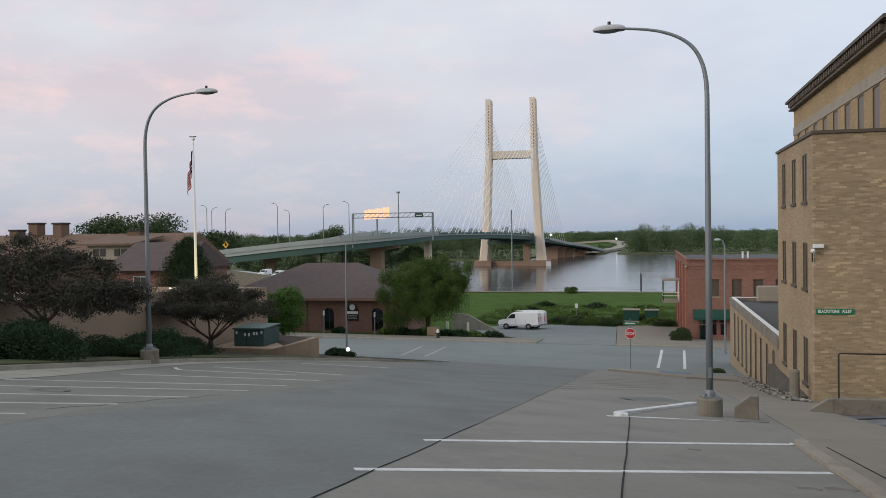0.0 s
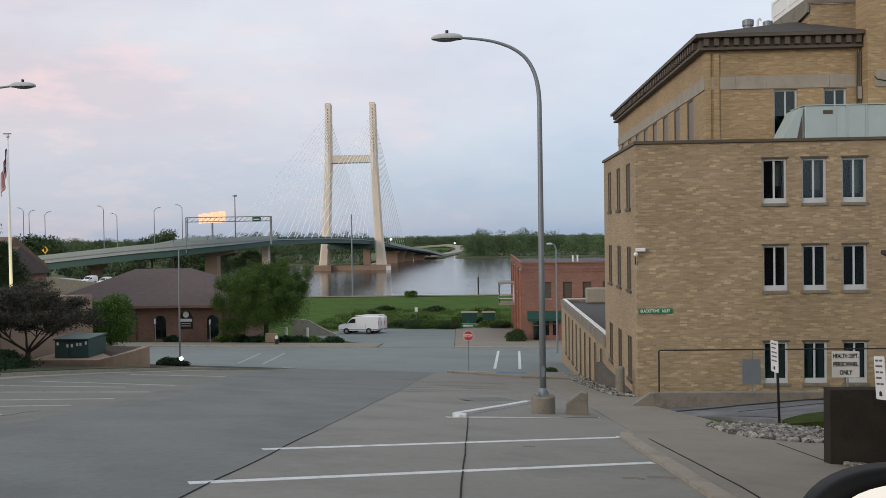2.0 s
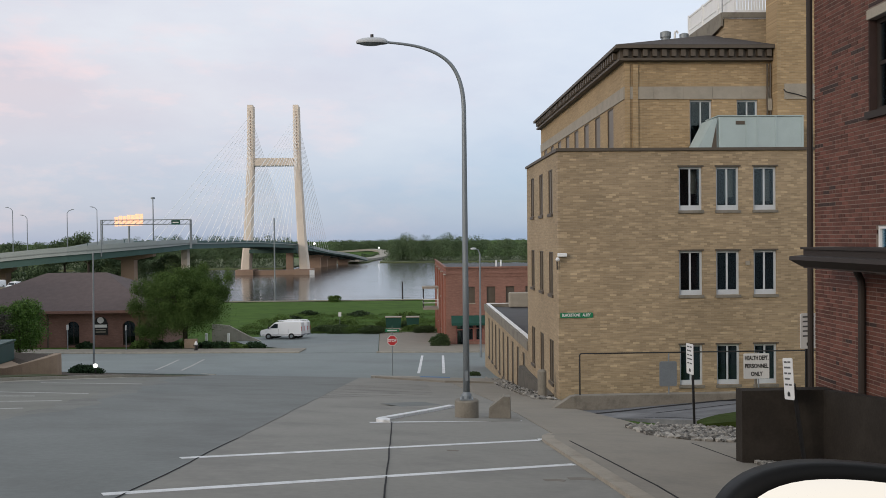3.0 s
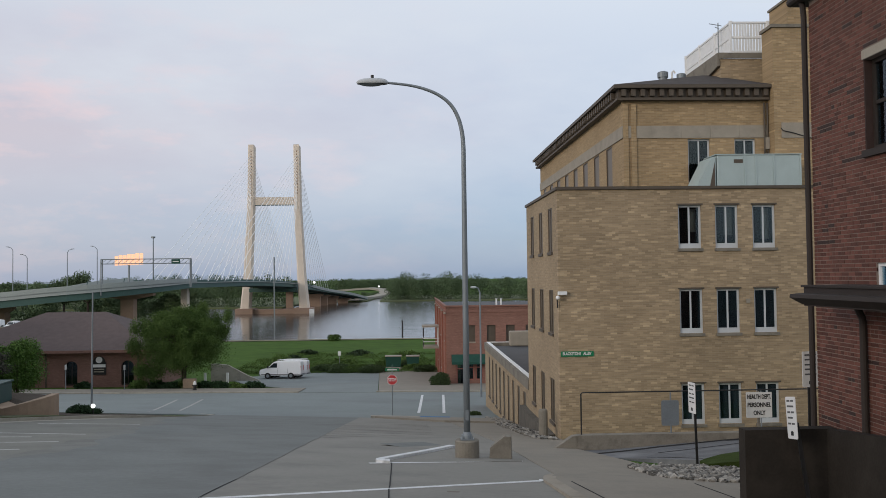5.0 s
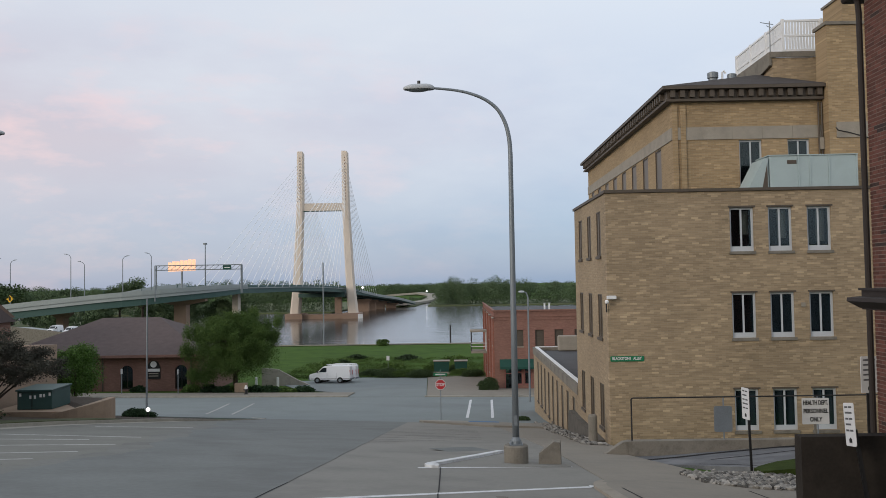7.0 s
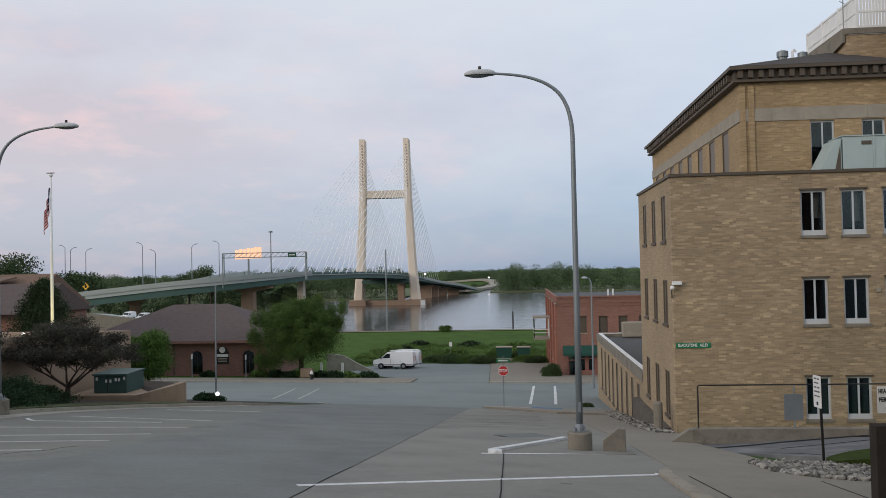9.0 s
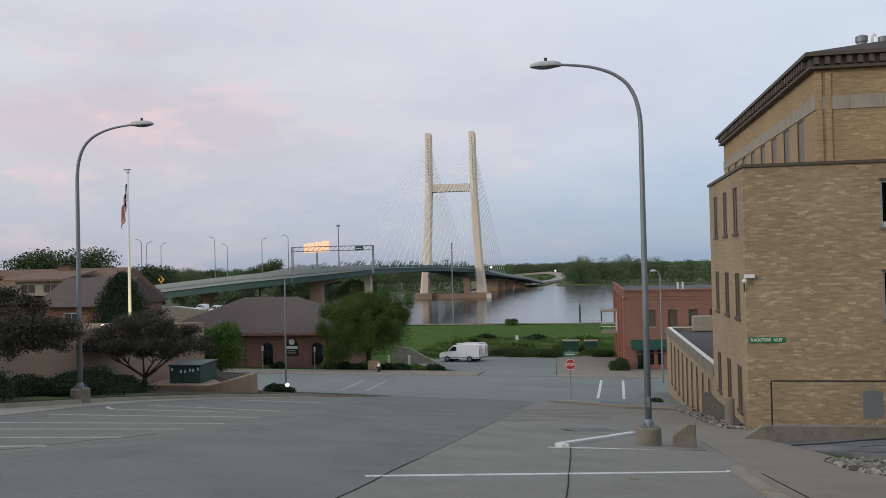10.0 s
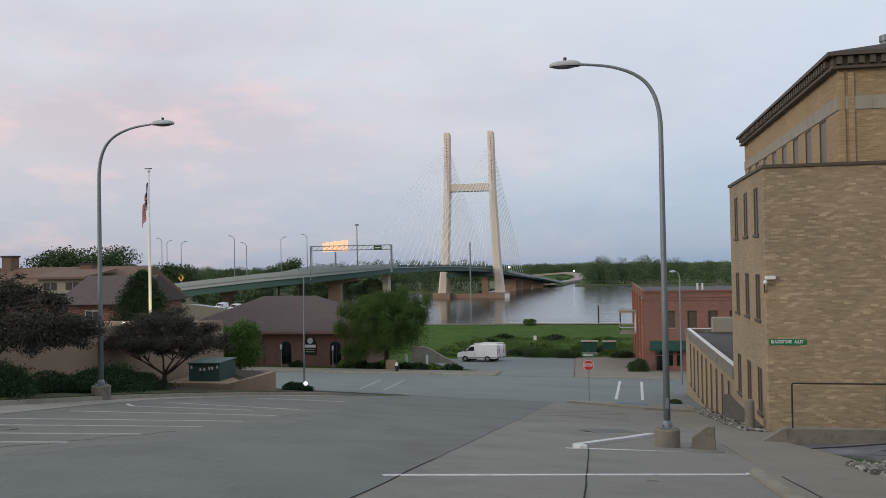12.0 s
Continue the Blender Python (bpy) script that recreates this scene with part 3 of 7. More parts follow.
sheet("grass_patch", 6.9, 11, 19.7, 22.4, 0.04, LAWN, "small patch of grass behind the stones", "grass", step=0.4, edge=lambda y: (lerp(y, [(19.7, 6.95), (20.6, 7.0), (21.6, 7.9), (22.4, 9.6)]), 12), lift=lambda x: lerp(x, ALLEYRISE))


def alley_crack(pts, width, label):
    bm = bmesh.new()
    at = lambda x, y: (x, y, land(x, y) + 0.027 + lerp(x, ALLEYRISE))
    for (x0, y0), (x1, y1) in zip(pts, pts[1:]):
        for k in range(6):
            p = [(x0 + (x1 - x0) * t, y0 + (y1 - y0) * t) for t in (k / 6, (k + 1) / 6)]
            bm.faces.new([bm.verts.new(at(x, y + s)) for (x, y), s in ((p[0], -width / 2), (p[1], -width / 2), (p[1], width / 2), (p[0], width / 2))])
    solid("tar_joint", bm, TAR, label, "road marking", "structure")


alley_crack([(5.05, 24.6), (5.9, 24.9), (7.4, 25.4), (9.5, 25.75), (13, 25.8)], 0.35, "black wet tar edge along the alley wall")
alley_crack([(6.3, 22.6), (6.9, 21.9), (7.3, 21.1)], 0.12, "dark crack across the alley")
alley_crack([(6.9, 23.6), (8.2, 23.9), (9.8, 24.4)], 0.10, "dark crack along the alley")
sheet("far_pavement_left", -150, -10.0, 77.9, 83.0, 0.10, WALK, "pale concrete pavement along the far side of the street", "pavement", step=3)
sheet("far_pavement_right", -3.0, 120, 77.9, 115.5, 0.10, WALK, "pale concrete forecourt in front of the red building", "pavement", step=3, edge=lambda y: (lerp(y, [(77.9, -2.8), (115.5, -4.0)]), 120 if y < 88.3 else 4.0))
sheet("far_lot", -16, 20, 77.7, 114, 0.02, STREET, "grey paved lot with a parked van beside the river bank", "parking lot", edge=lambda y: (lerp(y, [(77.7, -10), (83, -11), (90, -17), (104, -22), (112, -16)]), lerp(y, [(77.7, -2.85), (112, -3.95)])), step=2)

bm = bmesh.new()
strip(bm, [(x, y) for y, x in LOT_LEFT] + [(-12.6, 52.0)], 0.22, lambda y: lerp(y, [(40, 0.13), (46, 0.05), (52, 0.01)]))
solid("kerb_left", bm, KERB, "pale concrete kerb along the planted bed", "kerb", "structure")
bm = bmesh.new()
strip(bm, [(2.6, -20), (2.6, 15.6)] + curve_pts((2.6, 15.8), (2.65, 16.6), (2.98, 17.4), 6), 0.24, lambda y: lerp(y, [(15.0, 0.058), (16.6, 0.05), (17.4, 0.02)]))
solid("kerb_right", bm, WORNKERB, "worn concrete kerb beside the pavement", "kerb", "structure")
bm = bmesh.new()
strip(bm, [(-10, 77.75), (-150, 77.75)], 0.25, 0.13, step=4)
strip(bm, [(120, 77.75), (-3, 77.75)], 0.25, 0.13, step=4)
solid("kerb_far", bm, KERB, "concrete kerb on the far side of the street", "kerb", "structure")
bm = bmesh.new()
strip(bm, [(-2.3, 50.9), (0.6, 50.8)], 0.3, 0.13)
solid("kerb_corner", bm, KERB, "concrete kerb at the street corner", "kerb", "structure")
bm = bmesh.new()
strip(bm, [(0.62, 50.8), (2.4, 50.7)], 0.32, 0.135)
solid("kerb_blue", bm, BLUEPAINT, "blue painted kerb section at the corner", "kerb", "structure")
sheet("corner_pavement", -2.2, 5.6, 46, 50.9, 0.11, WALK, "concrete pavement at the street corner", "pavement", edge=lambda y: (lerp(y, [(46, 1.9), (48, 0.3), (50.9, -2.2)]), 5.6))

# the painted island that carries the lamp
bm = bmesh.new()
strip(bm, curve_pts((-0.45, 19.15), (-0.85, 19.1), (-0.55, 19.9), 6) + [(0.5, 22.9), (1.25, 25.2)], 0.2, 0.075, step=0.3)
solid("kerb_island", bm, PAINT, "white painted kerb round the lamp island", "kerb", "structure")
bm = bmesh.new()
outline = [(2.7, 20.65), (-0.45, 19.25), (-0.6, 19.8), (1.3, 25.0), (2.9, 24.0)]
prism(bm, [(x, y, land(x, y) - 0.2) for x, y in outline], (0, 0, 0.214))
solid("lamp_island", bm, CONCRETE, "concrete traffic island under the street lamp", "pavement", "structure")


def line(pts, width, name, label, material=PAINT, dz=0.009):
    bm = bmesh.new()
    strip(bm, pts, width, 0.0, dz, 0.004, 0.5)
    return solid(name, bm, material, label, "road marking", "structure")


def stall(x0, y0, x1, y1):
    return line([(x0, y0), (x1, y1)], 0.11, "stall_line", "worn white parking stall line", PAINT if x1 > 0 else WORNPAINT)


for yl, yr in ((2.9, 5.9), (5.95, 9.2), (9.02, 12.53), (12.07, 16.02)):
    stall(-3.23, yl, 2.43, yr)
line([(2.40, 15.98), (2.49, 16.12), (2.5, 16.32)], 0.09, "stall_line", "short white hook at the end of a stall line")
for xl, yl, xr, yr in ((-14.65, 5.7, -9.1, 10.9), (-14.65, 8.1, -9.05, 13.1), (-14.65, 10.3, -8.96, 15.3), (-14.65, 12.5, -8.95, 17.9), (-14.65, 14.8, -9.03, 20.2), (-13.5, 19.7, -9.3, 23.1), (-13.8, 23.0, -10.7, 24.7), (-14.15, 25.8, -9.9, 26.6), (-13.9, 32.6, -10.6, 34.1)):
    stall(xl, yl, xr, yr)
line([(-14.45, 23.9), (-14.1, 23.4), (-13.75, 23.05)], 0.12, "edge_line", "short white line at the stall head")
# two unseen sheets, added so that windows mirror grey asphalt and not grass
sheet("side_lot", 17.3, 90, -30, 19, 0.0, ASPHALT, "unseen asphalt sheet beyond the brick building, added for window reflections", "parking lot", step=8)
sheet("upper_lot", -60, 40, -110, -30, 0.0, ASPHALT, "unseen asphalt sheet behind the viewer, added for window reflections", "parking lot", step=8)
sheet("gutter", -15.9, -14.6, 2, 40, 0.012, KERB, "pale concrete gutter along the kerb", "gutter", edge=lambda y: (lerp(y, LOT_LEFT) + 0.1, lerp(y, LOT_LEFT) + lerp(y, [(2, 2.3), (17, 1.9), (22, 1.2), (27, 0.75)])), skirt=0)
sheet("grass_verge", -17, -16, 2, 37, 0.16, VERGE, "narrow dry grass verge behind the kerb", "grass", edge=lambda y: (lerp(y, LOT_LEFT) - 1.3, lerp(y, LOT_LEFT) - 0.12))
line([(2.72, 20.75), (-0.9, 18.95)], 0.09, "edge_line", "white line along the lamp island")
for x0, y0, x1, y1 in ((0.6, 57.1, 1.12, 74.0), (2.3, 57.3, 2.92, 74.0), (-16.4, 54.3, -18.4, 68.6), (-14.8, 54.8, -16.5, 69.0)):
    line([(x0, y0), (x1, y1)], 0.2, "crossing_line", "worn white crosswalk line across the street", PAINT if x0 > 0 else WORNPAINT)


def wander(x0, y0, x1, y1, n, amp, seed):
    r = random.Random(seed)
    return [(x0 + (x1 - x0) * k / n + (r.uniform(-amp, amp) if 0 < k < n else 0), y0 + (y1 - y0) * k / n) for k in range(n + 1)]


line(wander(-3.1, -10, -3.0, 15, 22, 0.02, 1), 0.018, "tar_joint", "dark tar joint between asphalt and concrete", TAR)
line(wander(-0.04, -10, -0.415, 19.3, 44, 0.008, 2), 0.022, "tar_joint", "dark tar joint along the concrete strip", TAR)
line(wander(2.95, 15.6, 3.07, 5, 12, 0.02, 5), 0.025, "tar_joint", "dark joint along the pavement edge", TAR, 0.056)
line([(5.3, 15.8), (5.2, 13.2)], 0.022, "tar_joint", "dark joint across the pavement", TAR, 0.056)
line(wander(-3.0, 15, -3.0, 36, 18, 0.03, 3), 0.010, "tar_joint", "fine joint between asphalt and concrete", JOINT)
for k in range(8):
    y = 28.2 + 1.45 * k
    line([(-2.95, y), (0.9, y + 4.6)], 0.005, "tar_joint", "fine joint across the concrete", JOINT)
bm = bmesh.new()
strip(bm, [(-11.45 + 0.32 * math.cos(k * 0.6981), 14.35 + 0.3 * math.sin(k * 0.6981)) for k in range(10)], 0.22, 0.0, 0.009, 0.003, 0.2)
solid("manhole_cover", bm, JOINT, "dark iron drain cover in the asphalt", "drain cover", "structure")
bm = bmesh.new()
strip(bm, [(-0.35, 24.9), (0.95, 26.3)], 1.5, 0.0, 0.007, 0.003)
solid("asphalt_patch", bm, ASPHALT, "dark patch in the concrete", "road patch", "structure")
line(wander(-9.3, 11.6, -8.8, 16.4, 9, 0.09, 8), 0.014, "asphalt_crack", "thin dark crack between stalls and drive", JOINT)
for x, y, w in ((1.72, 10.85, 0.10), (2.07, 11.02, 0.13), (0.6, 13.9, 0.07)):
    bm = bmesh.new()
    strip(bm, [(x, y), (x + 1.6 * w, y + 0.4 * w), (x + 2.6 * w, y - 0.2 * w)], w, 0.0, 0.007, 0.003, 0.1)
    solid("oil_stain", bm, OILY, "small brown oil stain on the concrete", "stain", "structure")
sheet("planting_bed", -20.5, -15.7, 2, 44, 0.10, SOIL, "dark mulch bed between kerb and retaining wall", "planting bed", edge=lambda y: (-20.5, lerp(y, LOT_LEFT) - 0.12))
sheet("river_path", -90, 60, 202.6, 205.5, 0.3, KERB, "pale path along the top of the river bank", "path", step=5)


# ---- tan brick office building ----
def tan_building():
    b = thing("office_building", (5.67, 32, -5), "tan brick office building with flat and hipped dark roofs", "building")
    rows3 = ((2.55, 4.2), (-0.68, 1.0), (-4.12, -2.58))
    fx = ((10.30, 11.2), (11.73, 12.63), (13.18, 14.08))
    holes = [(a, c, z0, z1) for z0, z1 in rows3 for a, c in fx]
    bm = bmesh.new()
    pierced(bm, 5.67, 19.0, -6.6, 4.82, holes, along_x(32.0))
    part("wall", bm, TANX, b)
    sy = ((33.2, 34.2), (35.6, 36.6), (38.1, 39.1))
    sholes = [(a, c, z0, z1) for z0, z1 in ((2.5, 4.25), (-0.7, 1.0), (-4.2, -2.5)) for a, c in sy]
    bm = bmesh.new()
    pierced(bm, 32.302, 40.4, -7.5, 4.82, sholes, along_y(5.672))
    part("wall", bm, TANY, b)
    bm = bmesh.new()
    box(bm, (5.68, 40.1, -8), (9.3, 40.4, 4.82))
    part("wall", bm, TANX, b)
    bm = bmesh.new()
    box(bm, (5.98, 32.31, 4.4), (18.9, 40.09, 4.6))
    part("roof", bm, ROOFMEM, b)
    bm = bmesh.new()
    box(bm, (5.60, 31.92, 4.822), (19.0, 32.30, 4.93))
    box(bm, (5.60, 32.30, 4.822), (5.98, 40.45, 4.93))
    part("coping", bm, TRIM, b)
    # unseen backing, added close behind the panes to keep them dark
    bm = bmesh.new()
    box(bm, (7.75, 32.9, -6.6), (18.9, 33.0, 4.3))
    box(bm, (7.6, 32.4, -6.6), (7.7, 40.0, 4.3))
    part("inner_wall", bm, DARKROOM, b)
    for z0, z1 in rows3:
        for a, c in fx:
            w = window(b, along_x(32.0), a, c, z0, z1, 0.078, (0.5,), bottom=0.11 if z0 > -3 else 0.10, deep=0.10, sill=OLDCONC)
            bm = bmesh.new()
            box(bm, (a - 0.05, 31.97, z1 + 0.002), (c + 0.05, 32.0 - 0.002, z1 + 0.06))
            part("lintel", bm, TRIM, w)
    for k, (a, c) in enumerate(fx):
        bm = bmesh.new()
        box(bm, (a + 0.5, 32.45, 3.2 - 0.15 * k), (c - 0.08, 32.47, 4.1))
        part("blind", bm, BAND, b)
        # lower row: added planes whose colour stands in for reflected sky
        for u, v in ((a + 0.07, (a + c) / 2 - 0.03), ((a + c) / 2 + 0.03, c - 0.07)):
            bm = bmesh.new()
            box(bm, (u, 32.24, -4.0), (v, 32.26, -2.62))
            part("blind", bm, PANEREFLECT, b)
    bm = bmesh.new()
    box(bm, (12.85, 31.93, 0.45), (13.0, 31.998, 0.6))
    part("wall_vent", bm, BAND, b)
    for z0, z1 in ((2.5, 4.25), (-0.7, 1.0), (-4.2, -2.5)):
        for a, c in sy:
            window(b, along_y(5.672), a, c, z0, z1, 0.05, (0.5,), deep=0.012, sill=TRIM, frame_mat=TRIM, pane_mat=DARKPANE)
    # upper block
    bm = bmesh.new()
    uh = [(12.08, 13.05, 5.2, 7.38), (14.12, 15.05, 5.2, 7.38)]
    pierced(bm, 9.27, 15.6, 4.6, 9.05, uh, along_x(36.0))
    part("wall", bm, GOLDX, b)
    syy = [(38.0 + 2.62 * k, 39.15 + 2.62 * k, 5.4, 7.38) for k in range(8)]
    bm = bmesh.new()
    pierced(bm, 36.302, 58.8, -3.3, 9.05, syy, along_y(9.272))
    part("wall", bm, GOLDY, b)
    bm = bmesh.new()
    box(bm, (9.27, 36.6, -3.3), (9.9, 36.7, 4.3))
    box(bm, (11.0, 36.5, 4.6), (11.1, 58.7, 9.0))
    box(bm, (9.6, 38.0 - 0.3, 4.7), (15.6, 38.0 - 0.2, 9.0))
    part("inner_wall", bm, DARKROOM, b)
    for a, c, z0, z1 in uh:
        window(b, along_x(36.0), a, c, z0, z1, 0.07, (0.52,), deep=0.12, sill=BAND)
    for a, c, z0, z1 in syy:
        window(b, along_y(9.272), a, c, z0, z1, 0.05, (), deep=0.012, sill=None, frame_mat=TRIM, pane_mat=DARKPANE)
    # stone band, in blocks
    for k in range(5):
        bm = bmesh.new()
        x = 9.25 + 1.27 * k
        box(bm, (x + 0.004, 35.96, 7.42), (min(x + 1.266, 15.6), 36.0 - 0.002, 7.95))
        part("band_stone", bm, BAND, b)
    for k in range(12):
        bm = bmesh.new()
        y = 36.0 + 1.9 * k
        box(bm, (9.23, y + 0.004, 7.42), (9.27 - 0.002, y + 1.896, 7.95))
        part("band_stone", bm, BAND, b)
    for x in (9.27, 9.62):
        bm = bmesh.new()
        box(bm, (x, 35.93, 4.62), (x + 0.22, 35.998, 8.9))
        part("pilaster", bm, GOLDX, b)
    # cornice with brackets
    for p, q in (((8.98, 35.72, 9.02), (15.6, 36.4, 9.12)), ((8.98, 36.4, 9.02), (9.4, 59.0, 9.12)), ((9.05, 35.80, 9.12), (15.6, 36.4, 9.50)), ((9.05, 36.4, 9.12), (9.4, 58.95, 9.50)), ((8.80, 35.52, 9.50), (15.6, 36.4, 9.64)), ((8.80, 36.4, 9.50), (9.4, 59.2, 9.64))):
        bm = bmesh.new()
        box(bm, p, q)
        part("cornice", bm, TRIM, b)
    bm = bmesh.new()
    box(bm, (0, 0, 0), (0.20, 0.17, 0.30))
    br = mesh_of("bracket", bm, TRIM)
    for k in range(16):
        o = part("bracket", br, TRIM, b)
        o.location = (9.15 + 0.41 * k, 35.63, 9.18)
    for k in range(52):
        o = part("bracket", br, TRIM, b)
        o.location = (8.88, 36.4 + 0.43 * k, 9.18)
    bm = bmesh.new()
    a = [(8.8, 35.52, 9.645), (15.6, 35.52, 9.645), (20, 59.2, 9.645), (8.8, 59.2, 9.645)]
    p = [bm.verts.new(q) for q in a + [(13.8, 38.9, 10.82), (14.1, 38.9, 10.82), (14.1, 55, 10.82), (13.8, 55, 10.82)]]
    for f in ((0, 1, 5, 4), (1, 2, 6, 5), (2, 3, 7, 6), (3, 0, 4, 7), (4, 5, 6, 7), (0, 3, 2, 1)):
        bm.faces.new([p[i] for i in f])
    part("roof", bm, SHINGLE, b)
    # stair tower
    bm = bmesh.new()
    box(bm, (15.61, 35.35, 4.6), (20, 36.45, 12.03))
    box(bm, (16.35, 35.5, 12.17), (20, 37.3, 13.26))
    part("stair_tower", bm, GOLDX, b)
    bm = bmesh.new()
    box(bm, (15.53, 35.28, 12.032), (20, 36.5, 12.168))
    box(bm, (16.28, 35.43, 13.262), (20.1, 37.35, 13.36))
    part("coping", bm, OLDCONC, b)
    bm = bmesh.new()
    box(bm, (15.9, 35.31, 7.3), (17.7, 35.348, 7.95))
    part("band_stone", bm, BAND, b)
    # penthouse under the roof screen
    bm = bmesh.new()
    box(bm, (14.3, 37.9, 9.8), (16.4, 44, 11.35))
    part("penthouse", bm, TANX, b)
    bm = bmesh.new()
    prism(bm, [(14.2, 37.8, 11.355), (16.6, 37.8, 11.355), (16.6, 37.8, 11.6), (14.2, 37.8, 11.6)], (0, 0.1, 0))
    prism(bm, [(14.25, 37.85, 11.6), (14.25, 45, 11.6), (14.25, 45, 10.0), (14.25, 37.85, 11.0)], (-0.1, 0, 0))
    part("roof_kerb", bm, OLDCONC, b)
    return b


office = tan_building()


def roof_screen():
    s = thing("roof_screen", (14.4, 38.0, 11.4), "pale slatted metal screen round the roof plant", "roof screen")
    z0, z1 = 11.62, 13.02
    for x in (14.83, 16.55):
        bm = bmesh.new()
        box(bm, (x - 0.06, 37.92, z0 - 0.03), (x + 0.06, 38.04, z1 + 0.08))
        part("post", bm, WHITE, s)
    for k in range(3):
        y = 40.0 + 2.1 * k
        bm = bmesh.new()
        box(bm, (14.77, y - 0.06, z0 - 0.6), (14.89, y + 0.06, z1 + 0.08))
        part("post", bm, WHITE, s)
    for z in (z0 + 0.02, z0 + 0.68, z1 - 0.04):
        bm = bmesh.new()
        box(bm, (14.9, 37.95, z), (17.4, 38.01, z + 0.09))
        box(bm, (14.80, 38.05, z), (14.86, 44.2, z + 0.09))
        part("rail", bm, WHITE, s)
    bm = bmesh.new()
    box(bm, (0, 0, 0), (0.105, 0.015, z1 - z0 - 0.1))
    sl = mesh_of("slat", bm, WHITE)
    for k in range(20):
        o = part("slat", sl, WHITE, s)
        o.location = (14.95 + 0.13 * k, 37.97, z0 + 0.05)
    bm = bmesh.new()
    box(bm, (0, 0, 0), (0.012, 0.16, z1 - z0 - 0.1))
    sl = mesh_of("slat", bm, WHITE)
    for k in range(35):
        o = part("slat", sl, WHITE, s)
        o.location = (14.825, 38.1 + 0.175 * k, z0 + 0.05)
    return s


roof_screen()


def vents():
    for x, y, r, h in ((11.85, 38.6, 0.245, 0.53), (12.71, 38.6, 0.21, 0.44)):
        zb = 9.645 + 1.17 * min(1, (y - 35.52) / 3.4) - 0.3
        v = thing("roof_vent", (x, y, zb), "round galvanised roof ventilator on the dark roof", "roof vent", "roof vents")
        bm = bmesh.new()
        tube(bm, [(x, y, zb - 0.5), (x, y, zb + h * 0.45)], r * 0.8, 14)
        part("stack", bm, GALV, v)
        bm = bmesh.new()
        tube(bm, [(x, y, zb + h * 0.45), (x, y, zb + h * 0.9), (x, y, zb + h)], [r, r, r * 0.5], 14)
        part("cap", bm, GALV, v)
    v = thing("roof_pipe", (12.2, 38.6, 10.9), "thin white roof pipe with bent head", "roof vent")
    bm = bmesh.new()
    tube(bm, [(12.28, 38.6, 10.0), (12.28, 38.6, 10.9), (12.35, 38.6, 10.97), (12.44, 38.6, 10.85)], 0.05, 8)
    part("pipe", bm, WHITE, v)
    a = thing("antenna", (14.6, 38.9, 10.8), "thin roof aerial with short rods", "antenna")
    bm = bmesh.new()
    tube(bm, [(14.6, 38.9, 10.4), (14.6, 38.9, 13.3)], 0.025, 6)
    part("mast", bm, GALV, a)
    for z, w in ((13.2, 0.42), (13.05, 0.15)):
        bm = bmesh.new()
        tube(bm, [(14.6 - w, 38.9, z + 0.05), (14.6 + w * 0.4, 38.9, z - 0.05)], 0.018, 6)
        part("rod", bm, GALV, a)


vents()


def roof_unit():
    u = thing("air_handler", (13.2, 34.2, 4.6), "pale grey-green sheet metal roof duct unit", "air unit")
    y0, y1 = 33.9, 35.3
    xs = (12.55, 13.7, 14.15, 14.9, 16.0)
    bm = bmesh.new()
    prism(bm, [(11.45, y0, 4.62), (12.5, y0, 4.62), (12.5, y0, 6.3), (12.35, y0, 6.3)], (0, y1 - y0, 0))
    part("hood", bm, DUCT, u)
    bm = bmesh.new()
    prism(bm, [(12.15, y0 - 0.02, 4.64), (12.46, y0 - 0.02, 4.64), (12.46, y0 - 0.02, 6.1)], (0, 0.012, 0))
    part("hood_opening", bm, TRIM, u)
    for a, c in zip(xs, xs[1:]):
        bm = bmesh.new()
        box(bm, (a + 0.012, y0, 4.61), (c - 0.012, y1, 6.38))
        soften(bm, 0.02, 1)
        part("panel", bm, DUCT, u)
        bm = bmesh.new()
        box(bm, (c - 0.03, y0 - 0.03, 4.61), (c + 0.03, y0 - 0.002, 6.38))
        part("seam", bm, DUCT, u)
    bm = bmesh.new()
    box(bm, (13.25, y0 - 0.015, 6.05), (13.62, y0 - 0.003, 6.2))
    part("grille", bm, TRIM, u)
    bm = bmesh.new()
    box(bm, (12.5, y0 - 0.04, 6.382), (16.05, y1, 6.42))
    part("lid", bm, DUCT, u)


roof_unit()


